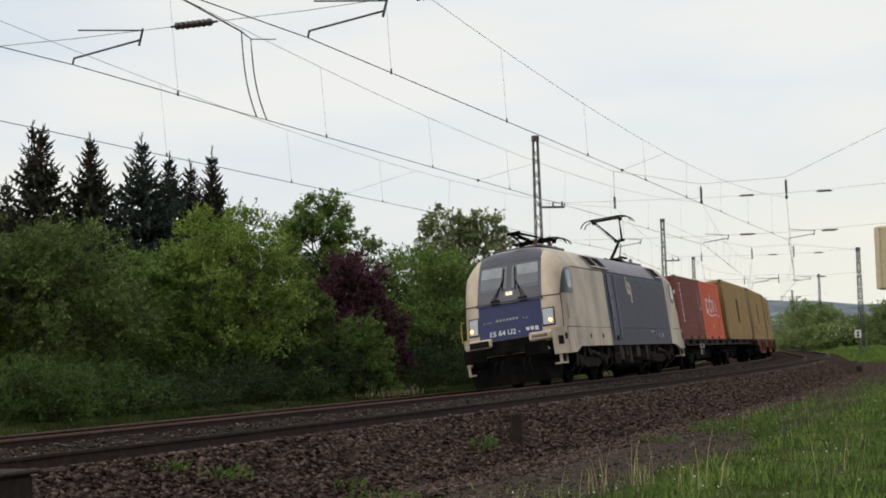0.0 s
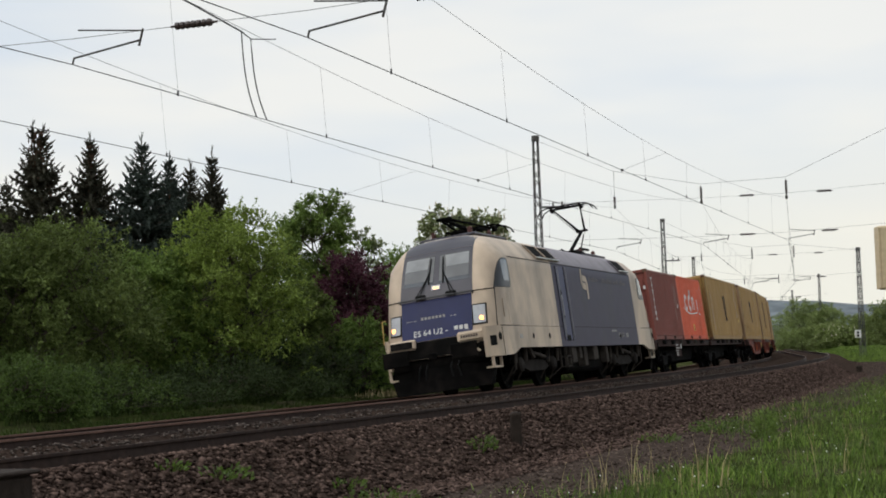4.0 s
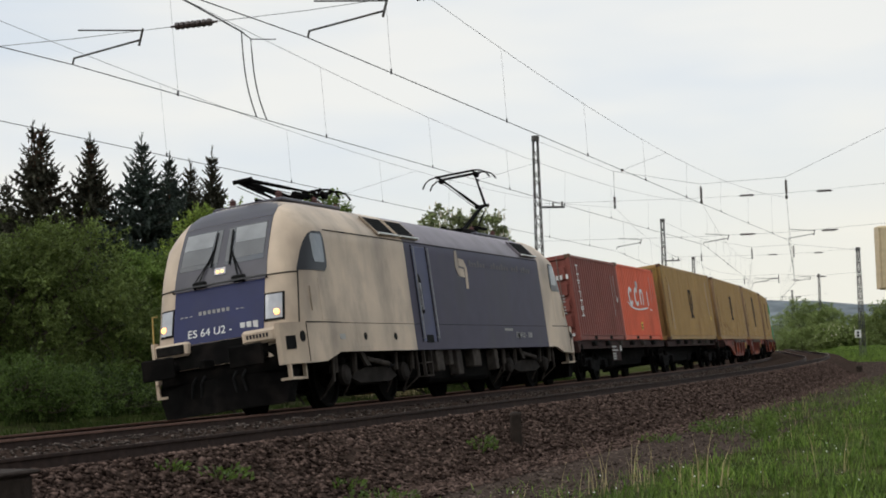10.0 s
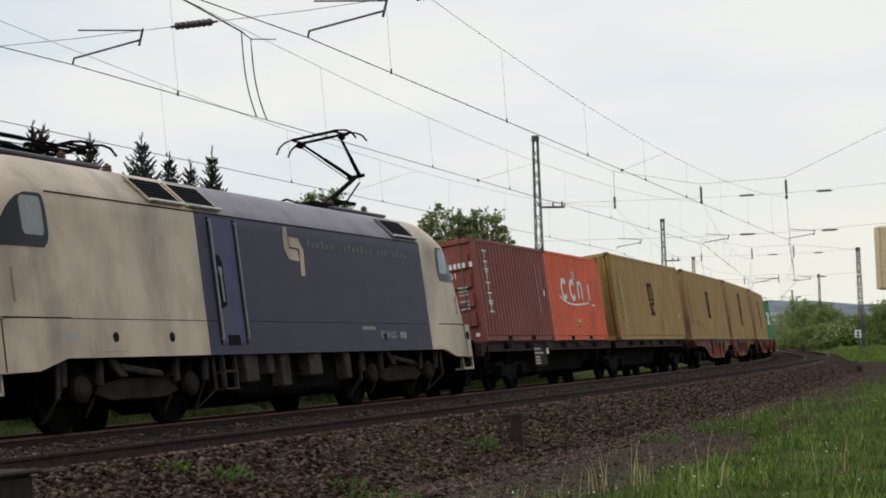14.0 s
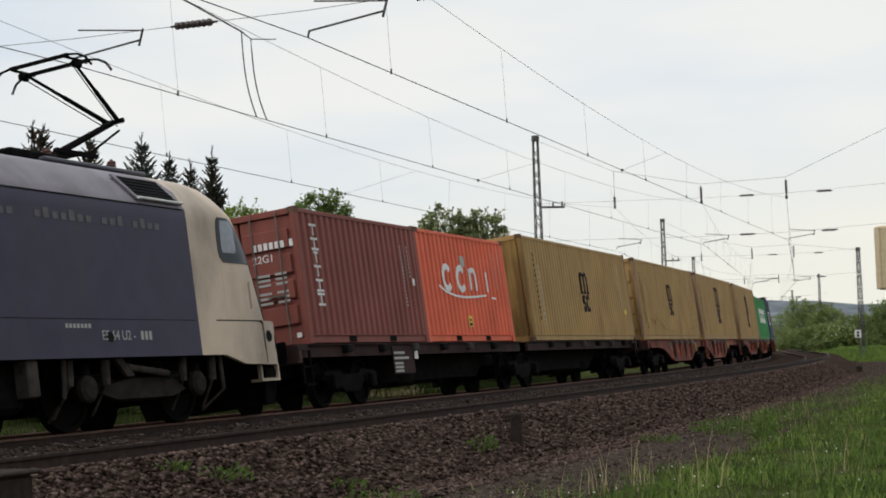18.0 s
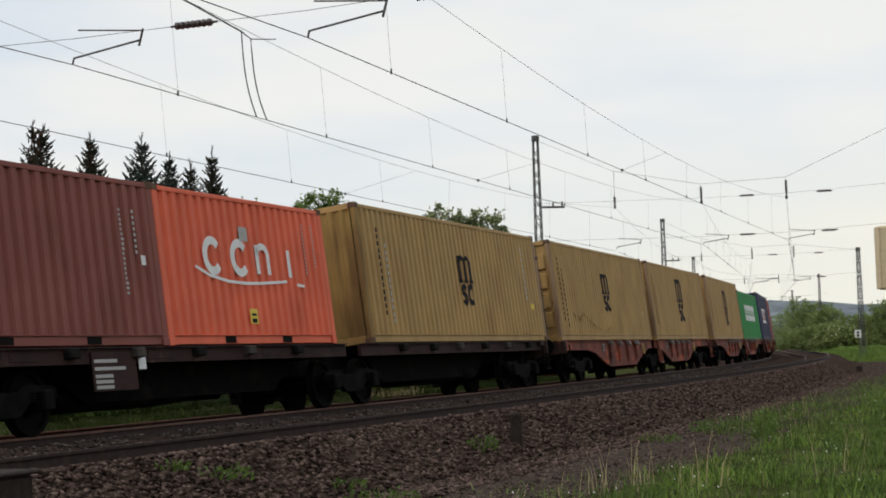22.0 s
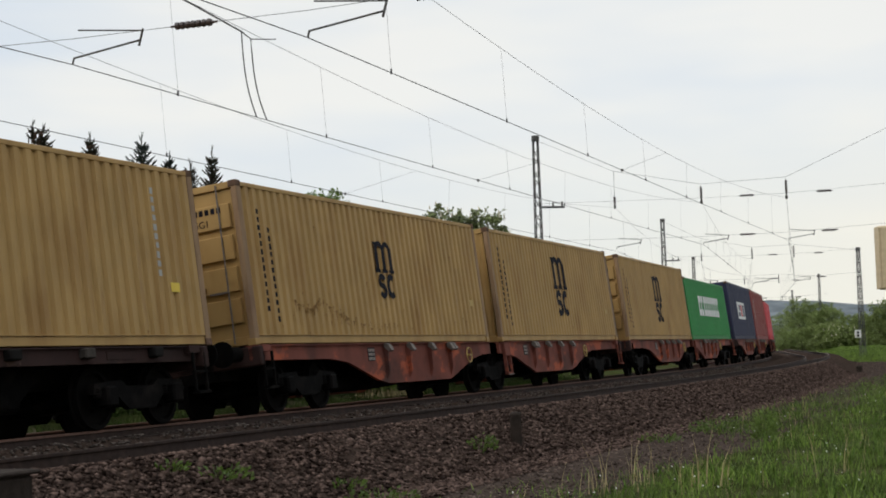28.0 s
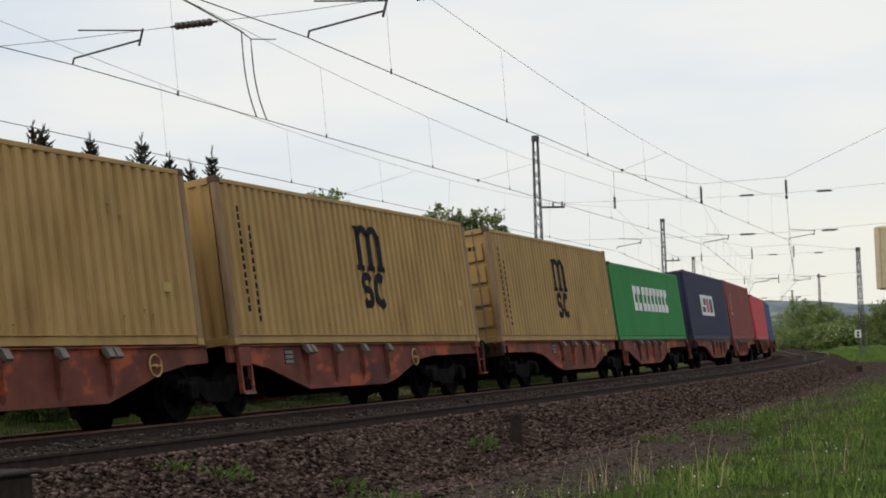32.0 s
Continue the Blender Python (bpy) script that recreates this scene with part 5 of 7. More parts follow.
def bogie(parent, xc, base, r, n=2, material="bogie_grey"):
    for k in range(2):
        WHEELS.append((wheelset(r, parent, xc + base * (0.5 - k)), r, xc + base * (0.5 - k)))
    part("bolster", MB().box(xc - base / 2 + 0.1, xc + base / 2 - 0.1, -0.6, 0.6, 0.36, r + 0.25, 0.05), M["black_steel"], parent)
    for sg in (1, -1):
        y = sg * 1.0
        pr = [(xc - base / 2 - 0.35, r + 0.05), (xc - base / 2 - 0.3, r + 0.2), (xc - base * 0.28, r + 0.24), (xc - base * 0.2, r + 0.14), (xc + base * 0.2, r + 0.14), (xc + base * 0.28, r + 0.24),
              (xc + base / 2 + 0.3, r + 0.2), (xc + base / 2 + 0.35, r + 0.05), (xc + base / 2 - 0.3, r - 0.02), (xc + base * 0.2, r - 0.2), (xc - base * 0.2, r - 0.2), (xc - base / 2 + 0.3, r - 0.02)]
        f = part("bogie_frame", MB().prism(pr, "y", y - 0.05, y + 0.05), M[material], parent)
        for k in (-1, 1):
            part("axle_box", MB().box(xc + k * base / 2 - 0.14, xc + k * base / 2 + 0.14, y - 0.08, y + sg * 0.16 if sg > 0 else y + 0.08, r - 0.15, r + 0.15, 0.03)
                 if sg > 0 else MB().box(xc + k * base / 2 - 0.14, xc + k * base / 2 + 0.14, y - 0.16, y + 0.08, r - 0.15, r + 0.15, 0.03), M["black_steel"], f)
            for d in (-0.22, 0.22):
                part("spring", MB().lathe([(r - 0.02 + 0.02 * j, 0.075 if j % 2 else 0.055) for j in range(9)], "z", 10, (xc + k * base / 2 + d, y + sg * 0.02, 0)), M["black_steel"], f)
        for k in (-1, 1):
            part("brake_shoe", MB().box(xc + k * (base / 2 - r - 0.06) - 0.04, xc + k * (base / 2 - r - 0.06) + 0.04, y * 0.75 - 0.05, y * 0.75 + 0.05, r - 0.22, r + 0.12, 0.02), M["black_steel"], f)


def buffers(parent, x, sgn, z=1.05, w=0.875, square=False):
    for y in (w, -w):
        b = part("buffer", MB().lathe([(x - sgn * 0.55, 0.13), (x - sgn * 0.25, 0.13), (x - sgn * 0.25, 0.10), (x - sgn * 0.06, 0.10)], "x", 14, (0, y, z)), M["black_steel"], parent, smooth=30)
        if square:
            part("buffer_plate", MB().box(min(x, x - sgn * 0.05), max(x, x - sgn * 0.05), y - 0.33, y + 0.33, z - 0.19, z + 0.19, 0.02), M["black_steel"], b)
            continue
        part("buffer_plate", MB().lathe([(x - sgn * 0.06, 0.10), (x - sgn * 0.045, 0.225), (x - sgn * 0.01, 0.225), (x, 0.16)], "x", 18, (0, y, z)), M["black_steel"], b, smooth=30)
    part("coupling_hook", MB().box(min(x - sgn * 0.4, x - sgn * 0.02), max(x - sgn * 0.4, x - sgn * 0.02), -0.05, 0.05, z - 0.12, z + 0.05, 0.02), M["black_steel"], parent)


def build_wagon(kind, label, end, mid, outer, leading):
    """Half of an articulated container wagon; origin on the rail tops under its load's middle.
    end, mid: how far its end bogie and the shared bogie are from there; outer: its buffer end; leading: the end bogie is in front."""
    e = empty("container_wagon", label, "wagon", "wagons of the train")
    g = 1 if leading else -1
    m = M["w_red"] if kind == "red" else M["w_brown"]
    zt = 1.155
    xa, xb = g * (outer - 0.62), -g * (mid - 0.35)
    if kind == "red":
        pr = [(xa, zt), (xa, zt - 0.24), (g * (end - 0.9), zt - 0.26), (g * (end - 1.7), zt - 0.34), (g * (end - 3.1), zt - 0.72), (g * (end - 3.6), zt - 0.80),
              (-g * (mid - 3.3), zt - 0.80), (-g * (mid - 2.9), zt - 0.70), (-g * (mid - 1.7), zt - 0.38), (-g * (mid - 1.0), zt - 0.28), (xb, zt - 0.26), (xb, zt)]
    else:
        pr = [(xa, zt), (xa, zt - 0.22), (xb, zt - 0.22), (xb, zt)]
    deep0, deep1 = -g * (mid - 3.3), g * (end - 3.6)
    for sy in (1, -1):
        y = sy * 1.10
        part("side_sill", MB().prism(pr, "y", y - 0.035, y + 0.035), m, e)
        part("sill_flange", MB().box(min(xa, xb), max(xa, xb), y - 0.09, y + 0.09, zt, zt + 0.018), m, e)
        if kind == "red":
            for k in range(4):
                x = deep0 + (deep1 - deep0) * (k - 0.05) / 2.9
                part("stiffener", MB().prism([(y + sy * 0.035, zt - 0.02), (y + sy * 0.13, zt - 0.02), (y + sy * 0.11, zt - 0.55), (y + sy * 0.035, zt - 0.72)], "x", x - 0.035, x + 0.035), m, e)
                for dx in ((-0.13, 0.07) if k == 0 else (-0.03,)):
                    part("folding_spigot", MB().prism([(y + sy * 0.06, zt + 0.03), (y + sy * 0.15, zt + 0.0), (y + sy * 0.22, zt - 0.14), (y + sy * 0.17, zt - 0.17), (y + sy * 0.06, zt - 0.06)], "x", x + dx - 0.075, x + dx + 0.075), M["spigot"], e, "folded dusty grey container spigot")
        else:
            for x in (-4.4, -2.6, -0.9, 0.9, 2.6, 4.4):
                part("folding_spigot", MB().box(x - 0.13, x + 0.13, min(y, y + sy * 0.16), max(y, y + sy * 0.16), zt - 0.15, zt - 0.0, 0.02), M["dusty"] if x in (-2.6, 0.9) else M["bogie_grey"], e)
            for x in (-3.5, 0.2, 3.6):
                part("sill_patch", MB().box(x - 0.35, x + 0.35, min(y, y + sy * 0.045), max(y, y + sy * 0.045), zt - 0.17, zt - 0.04, 0.004), M["w_brown"], e)
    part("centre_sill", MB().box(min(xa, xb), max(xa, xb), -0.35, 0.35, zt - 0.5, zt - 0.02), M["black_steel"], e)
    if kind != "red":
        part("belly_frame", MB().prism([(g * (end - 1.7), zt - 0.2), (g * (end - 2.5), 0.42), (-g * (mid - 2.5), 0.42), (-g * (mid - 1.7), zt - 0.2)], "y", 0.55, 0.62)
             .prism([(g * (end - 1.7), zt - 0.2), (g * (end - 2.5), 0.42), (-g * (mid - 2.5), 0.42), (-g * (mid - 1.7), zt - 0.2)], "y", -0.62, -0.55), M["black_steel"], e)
    hd = part("headstock", MB().box(min(xa, xa - g * 0.16), max(xa, xa - g * 0.16), -1.28, 1.28, zt - 0.34, zt - 0.003, 0.02), M["w_brown"], e)
    buffers(e, g * outer, g)
    for sy in (1, -1):
        part("twist_pad", MB().box(xa - g * 0.35 - 0.15, xa - g * 0.35 + 0.15, sy * 1.12 - 0.12, sy * 1.12 + 0.12, zt - 0.1, zt + 0.018), m, hd)
        st = MB()
        x0 = xa - g * 0.30
        for dx in (-0.19, 0.15):
            st.box(x0 + dx, x0 + dx + 0.04, sy * 1.26 - 0.02, sy * 1.26 + 0.02, zt - 0.72, zt - 0.1)
        st.box(x0 - 0.19, x0 + 0.19, sy * 1.26 - 0.06, sy * 1.26 + 0.06, zt - 0.75, zt - 0.71).box(x0 - 0.19, x0 + 0.19, sy * 1.26 - 0.04, sy * 1.26 + 0.04, zt - 0.42, zt - 0.39)
        part("step", st, m if kind == "red" and not leading else M["black_steel"], hd)
    if kind == "red" and not leading:
        for sy in (1, -1):
            x0, x1 = xb - 0.62, xb - 0.20
            y0, y1 = sorted((sy * 1.14, sy * 1.22))
            ep = part("end_plate", MB().box(x0, x1, y0, y1, zt - 0.34, zt - 0.02, 0.01), m, e)
            part("foot_frame", MB().box(x0, x0 + 0.05, y0, y1, zt - 0.80, zt - 0.34).box(x1 - 0.05, x1, y0, y1, zt - 0.80, zt - 0.34).box(x0 + 0.05, x1 - 0.05, y0, y1, zt - 0.80, zt - 0.75), M["w_red"], ep, "red foot frame with a square opening")
            part("tread", MB().box(x0 + 0.02, x1 - 0.02, *sorted((sy * 1.222, sy * 1.25)), zt - 0.82, zt - 0.79), M["spigot"], ep)
    for x in np.linspace(min(xa, xb) + 1, max(xa, xb) - 1, 5):
        part("cross_member", MB().box(x - 0.06, x + 0.06, -1.05, 1.05, zt - 0.22, zt - 0.04), M["black_steel"], e)
    part("air_tank", MB().lathe([(-0.9, 0.02), (-0.88, 0.16), (-0.8, 0.2), (0.0, 0.2), (0.08, 0.16), (0.1, 0.02)], "x", 14, (g * 0.6, 0.45, zt - 0.62)), M["black_steel"], e, smooth=30)
    part("brake_gear", MB().box(-1.9, 2.0, -0.5, 0.5, 0.36, 0.62, 0.05), M["black_steel"], e)
    if kind == "red":
        xm = max(deep0, deep1) + 0.75
        pl = part("label_plate", MB().box(xm - 0.17, xm + 0.17, 1.137, 1.146, zt - 0.33, zt - 0.06), M["black_paint"], e, "dark data plate with pale marks")
        for k in range(4):
            for j in range(3):
                part("mark", MB().box(xm - 0.15 + k * 0.08, xm - 0.09 + k * 0.08, 1.147, 1.149, zt - 0.315 + j * 0.085, zt - 0.255 + j * 0.085), M["dull_plate"], pl)
        hw = MB()
        cx, cz = (g * (end - 2.0) if not leading else -g * (mid - 2.0)), zt - 0.28
        ring = [(cx + 0.17 * math.cos(a), 1.18, cz + 0.17 * math.sin(a)) for a in np.linspace(0, 2 * math.pi, 17)]
        for a, b in zip(ring, ring[1:]):
            hw.rod(a, b, 0.016, 5)
        hw.rod((cx - 0.17, 1.18, cz), (cx + 0.17, 1.18, cz), 0.012, 5).rod((cx, 1.10, cz), (cx, 1.20, cz), 0.03, 6)
        part("handwheel", hw, M["ochre"], e, "yellowish ring brake handwheel", fix=False)
    elif leading:
        pl = part("label_plate", MB().box(0.95, 2.1, 1.15, 1.165, zt - 0.62, zt - 0.05), M["w_brown"], e, "brown data plate with white marks")
        for k, (za, wa) in enumerate(((0.16, 0.6), (0.27, 0.8), (0.38, 0.45), (0.46, 0.45), (0.54, 0.45))):
            part("mark", MB().box(2.05 - wa, 2.05, 1.166, 1.168, zt - za - 0.05, zt - za), M["grey_paint"], pl)
        part("hazard_card", MB().box(0.65, 0.85, 1.14, 1.15, zt - 0.32, zt - 0.08), M["white_paint"], e, "small white card")
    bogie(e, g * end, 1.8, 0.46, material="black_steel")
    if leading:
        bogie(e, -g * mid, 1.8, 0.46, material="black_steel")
    return e


def bars(c, mat_name, boxes, y=1.2085, name="painted_mark", label=""):
    """Painted marks on the camera-side wall: (x0, x1, z0, z1), heights above the container's foot."""
    for x0, x1, z0, z1 in boxes:
        part(name, MB().box(min(x0, x1), max(x0, x1), y, y + 0.005, z0, z1), M[mat_name], c, label)


def strokes(c, mat_name, lines, w, y=1.2085, name="painted_mark", label=""):
    """A painted shape of broad strokes along points (x, z)."""
    for pts in lines:
        mb = MB()
        left, right = [], []
        for i, p in enumerate(pts):
            a, b = pts[max(i - 1, 0)], pts[min(i + 1, len(pts) - 1)]
            d = Vector((b[0] - a[0], b[1] - a[1])).normalized()
            n = Vector((-d.y, d.x)) * w / 2
            left.append((p[0] + n.x, p[1] + n.y))
            right.append((p[0] - n.x, p[1] - n.y))
        v = [(x, yy, z) for yy in (y, y + 0.005) for x, z in left + right]
        k = len(pts)
        f = []
        for i in range(k - 1):
            for o in (0, 2 * k):
                f.append((o + i, o + i + 1, o + k + i + 1, o + k + i))
            f += [(i, i + 1, 2 * k + i + 1, 2 * k + i), (k + i, k + i + 1, 3 * k + i + 1, 3 * k + i)]
        f += [(0, k, 3 * k, 2 * k), (k - 1, 2 * k - 1, 4 * k - 1, 3 * k - 1)]
        mb.add(v, f)
        part(name, mb, M[mat_name], c, label)


def arc(cx, cz, rx, rz, a0, a1, n=10):
    return [(cx - rx * math.cos(radians(a0 + (a1 - a0) * i / n)), cz + rz * math.sin(radians(a0 + (a1 - a0) * i / n))) for i in range(n + 1)]


REAR = 0.65


def ex(sx, x):
    """A place x ahead of the middle, or its counterpart at the rear end."""
    return x if sx > 0 else -x - REAR


LZ = [0.98, 1.2, 1.55, 2.0, 2.45, 2.75, 3.1, 3.30, 3.45, 3.62, 3.78, 3.90, 3.98, 4.03]
LW = [1.49, 1.49, 1.49, 1.49, 1.49, 1.49, 1.49, 1.485, 1.40, 1.29, 1.16, 0.98, 0.72, 0.35]
LX = [8.86, 8.80, 8.70, 8.56, 8.40, 8.28, 8.08, 7.95, 7.86, 7.74, 7.58, 7.42, 7.22, 6.9]
LA = 1.0
PE, RE = 6.0, 2.87


def shell_x(y, z):
    """How far forward the cab's skin reaches at y across and height z."""
    w, xf = float(np.interp(z, LZ, LW)), float(np.interp(z, LZ, LX))
    t = min(1.0, abs(y) / w)
    return xf - LA + LA * (1 - t ** PE) ** (1 / RE)


def shell_y(x, z):
    """The half width of the cab's skin at x along and height z."""
    w, xf = float(np.interp(z, LZ, LW)), float(np.interp(z, LZ, LX))
    u = min(1.0, max(0.0, (abs(x) - xf + LA) / LA))
    return w * (1 - u ** RE) ** (1 / PE)


def side_skin(rows, sx, sy, off):
    """A thin skin on the cab's side: rows of (z, front x, rear x)."""
    mb = MB()
    fr, bk = [], []
    n = 8
    for z, xa, xb in rows:
        xs = [xa + (xb - xa) * i / n for i in range(n + 1)]
        fr.append([(ex(sx, x), sy * (shell_y(x, z) + off), z) for x in xs])
        bk.append([(ex(sx, x), sy * (shell_y(x, z) - 0.02), z) for x in xs])
    mb.grid(fr)
    mb.grid(bk, flip=True)
    k, m = (n + 1) * len(rows), len(rows) - 1
    rim = list(range(n + 1)) + [j * (n + 1) + n for j in range(1, m + 1)] + [m * (n + 1) + i for i in range(n - 1, -1, -1)] + [j * (n + 1) for j in range(m - 1, 0, -1)]
    for a, b in zip(rim, rim[1:] + rim[:1]):
        mb.f.append((a, b, b + k, a + k))
        mb.m.append(0)
    return mb


def patch(y0, y1, z0, z1, sgn=1, off=0.012, n=8, m=6, top0=None, top1=None, hug=0.0):
    """A thin skin that follows the cab's front; sgn -1 for the rear cab. The upper corners may lie elsewhere."""
    a0, a1 = (y0 if top0 is None else top0), (y1 if top1 is None else top1)
    mb = MB()
    fr, bk = [], []
    for j in range(m + 1):
        v = j / m
        rf, rb = [], []
        for i in range(n + 1):
            u = i / n
            y = (y0 + (y1 - y0) * u) * (1 - v) + (a0 + (a1 - a0) * u) * v
            z = z0 + (z1 - z0) * v
            if hug:
                y = (2 * u - 1) * min(y1, hug * float(np.interp(z, LZ, LW)))
            x = shell_x(y, z)
            rf.append((ex(sgn, x + off), y, z))
            rb.append((ex(sgn, x - 0.03), y, z))
        fr.append(rf)
        bk.append(rb)
    mb.grid(fr)
    mb.grid(bk, flip=True)
    k = (n + 1) * (m + 1)
    rim = [i for i in range(n + 1)] + [(j * (n + 1) + n) for j in range(1, m + 1)] + [m * (n + 1) + i for i in range(n - 1, -1, -1)] + [j * (n + 1) for j in range(m - 1, 0, -1)]
    for a, b in zip(rim, rim[1:] + rim[:1]):
        mb.f.append((a, b, b + k, a + k))
        mb.m.append(0)
    return mb


def build_loco():
    e = empty("electric_locomotive", "cream and slate-blue electric locomotive with a raised pantograph, weathered", "locomotive")
    # shell
    mats = [M["cream"], M["slate"], M["roof_grey"], M["dark_roof"], M["nose_blue"], M["black_steel"]]
    mb = MB()
    ang = [0, 0.15, 0.3, 0.42, 0.5, 0.57, 0.63, 0.69, 0.74, 0.79, 0.84, 0.89, 0.94, 1.0]
    mids = [5.0, 3.6, 2.88, 1.4, -0.2, -1.8, -3.4, -5.0]
    rows = []
    for z, w, xf in zip(LZ, LW, LX):
        half = []
        for u in ang:
            t = math.sin(u * math.pi / 2)
            half.append((xf - LA + LA * max(0.0, 1 - t ** PE) ** (1 / RE), w * t))
        rear = [(-x - REAR, y) for x, y in reversed(half)]
        left = half + [(6.69 if abs(xf - LA) > 6.75 else xf - LA - 0.01, w)] + [(x, w) for x in mids] + [(-6.69 if abs(xf - LA) > 6.75 else -(xf - LA - 0.01), w)] + rear
        loop = [(x, y, z) for x, y in left] + [(x, -y, z) for x, y in reversed(left[1:-1])]
        rows.append(loop)
    n = len(rows[0])
    v = [p for r in rows for p in r]
    f, mi = [], []
    for k in range(len(rows) - 1):
        for i in range(n):
            q = (k * n + i, k * n + (i + 1) % n, (k + 1) * n + (i + 1) % n, (k + 1) * n + i)
            f.append(q)
            cx, cy, cz = (sum(v[j][a] for j in q) / 4 for a in range(3))
            if cz > 3.30:
                c = 0 if cx > 3.0 or cx < -6.6 else 2
            else:
                c = 1 if -6.69 < cx < 2.88 else 0
            mi.append(c)
    f += [tuple(range((len(rows) - 1) * n, len(rows) * n)), tuple(range(n - 1, -1, -1))]
    mi += [2, 5]
    mb.add(v, f)
    mb.m = mi
    part("body", mb, mats, e, smooth=32)
    # side skirt pieces below the cabs
    for sx in (1, -1):
        for sy in (1, -1):
            pr = [(ex(sx, 6.7), 1.0), (ex(sx, 7.42), 0.82), (ex(sx, 8.15), 0.80), (ex(sx, 8.15), 1.0)]
            part("skirt", MB().prism(pr, "y", sy * 1.42, sy * 1.4885), M["cream"], e)
            bx = part("end_box", MB().prism([(ex(sx, 8.13), sy * 1.487), (ex(sx, 8.55), sy * 1.45), (ex(sx, 8.86), sy * 1.30), (ex(sx, 8.90), sy * 1.22), (ex(sx, 8.80), sy * 1.20), (ex(sx, 8.45), sy * 1.36), (ex(sx, 8.13), sy * 1.40)], "z", 0.80, 1.54), M["cream"], e, smooth=30)
            part("seam", MB().box(min(ex(sx, 8.14), ex(sx, 8.16)), max(ex(sx, 8.14), ex(sx, 8.16)), min(sy * 1.483, sy * 1.491), max(sy * 1.483, sy * 1.491), 0.82, 1.52), M["black_steel"], bx)
            part("tow_opening", MB().prism([(ex(sx, 8.57), sy * 1.452), (ex(sx, 8.77), sy * 1.358), (ex(sx, 8.76), sy * 1.345), (ex(sx, 8.56), sy * 1.438)], "z", 1.06, 1.30), M["rubber"], bx, "dark square opening")
            part("port", MB().lathe([(sy * 1.44, 0.10), (sy * 1.482, 0.10), (sy * 1.482, 0.08)], "y", 16, (ex(sx, 8.32), 0, 1.28)), M["rubber"], bx, "dark round port")
            stp = MB()
            for x in (8.10, 8.70):
                stp.box(min(ex(sx, x), ex(sx, x + 0.045)), max(ex(sx, x), ex(sx, x + 0.045)), min(sy * 1.30, sy * 1.37), max(sy * 1.30, sy * 1.37), 0.55, 0.82)
            stp.box(min(ex(sx, 8.10), ex(sx, 8.745)), max(ex(sx, 8.10), ex(sx, 8.745)), min(sy * 1.15, sy * 1.37), max(sy * 1.15, sy * 1.37), 0.53, 0.575)
            part("step", stp, M["cream"], e)
            # crash boxes above the buffers
            cb = part("crash_box", MB().box(min(ex(sx, 8.2), ex(sx, 8.90)), max(ex(sx, 8.2), ex(sx, 8.90)), min(sy * 0.55, sy * 1.24), max(sy * 0.55, sy * 1.24), 1.24, 1.49, 0.04), M["cream"], e)
            part("grille", MB().box(min(ex(sx, 8.88), ex(sx, 8.915)), max(ex(sx, 8.88), ex(sx, 8.915)), min(sy * 0.61, sy * 1.18), max(sy * 0.61, sy * 1.18), 1.28, 1.45, 0.01), M["cream"] if sy > 0 else M["bogie_grey"], cb)
            if sy > 0:
                for k in range(7):
                    part("plate_mark", MB().box(min(ex(sx, 8.914), ex(sx, 8.918)), max(ex(sx, 8.914), ex(sx, 8.918)), 0.66 + k * 0.065, 0.70 + k * 0.065, 1.33, 1.405), M["black_paint"], cb)
        # front skirt, plough, buffer beam
        part("buffer_beam", MB().box(min(ex(sx, 8.2), ex(sx, 8.80)), max(ex(sx, 8.2), ex(sx, 8.80)), -1.25, 1.25, 0.70, 1.2, 0.05), M["black_steel"], e)
        pg = MB()
        for sy in (1, -1):
            v = []
            for x, y in ((9.02, 0.0), (8.72, sy * 1.34)):
                v += [(ex(sx, x - 0.06), y, 0.74), (ex(sx, x), y * 0.97, 0.44), (ex(sx, x + 0.05), y * 0.9, 0.15), (ex(sx, x - 0.3), y * 0.9, 0.15), (ex(sx, x - 0.4), y, 0.74)]
            pg.add(v, [(0, 1, 6, 5), (1, 2, 7, 6), (2, 3, 8, 7), (3, 4, 9, 8), (4, 0, 5, 9), (0, 4, 3, 2, 1), (5, 6, 7, 8, 9)])
        part("plough", pg, M["black_steel"], e, "black wedge-shaped rail guard")
        buffers(e, ex(sx, 9.45), sx, 1.03, 0.875, True)
        for k, y in enumerate((-0.5, -0.32, 0.32, 0.5)):
            part("air_hose", MB().rod((ex(sx, 8.75), y, 0.85), (ex(sx, 8.95), y, 0.70), 0.025, 6).rod((ex(sx, 8.95), y, 0.70), (ex(sx, 8.92), y * 1.1, 0.45), 0.025, 6), M["rubber"], e)
    part("transformer_tank", MB().box(-1.9, 2.3, -0.95, 0.95, 0.36, 1.0, 0.08), M["black_steel"], e)
    for x0, x1 in ((3.2, 6.9), (-6.9, -3.2)):
        part("bogie_core", MB().box(x0, x1, -0.55, 0.55, 0.42, 1.0, 0.05), M["black_steel"], e)
    # cab fronts
    for sx in (1, -1):
        part("nose_panel", patch(-0.92, 0.92, 1.42, 2.42, sx), M["nose_blue"], e, "blue front panel with pale marks", smooth=40)
        part("front_apron", patch(-1.0, 1.0, LZ[0] + 0.01, 1.41, sx, 0.016), M["black_steel"], e, "black sooty apron behind the buffers", smooth=40)
        msk = part("window_surround", patch(-0.95, 0.95, 2.43, 3.625, sx, 0.012, 14, 10, -0.92, 0.92), M["dark_roof"], e, smooth=40)
        part("brow", patch(-0.92, 0.92, 3.63, 4.028, sx, 0.010, 22, 12, hug=0.955), M["dark_roof"], e, smooth=40)
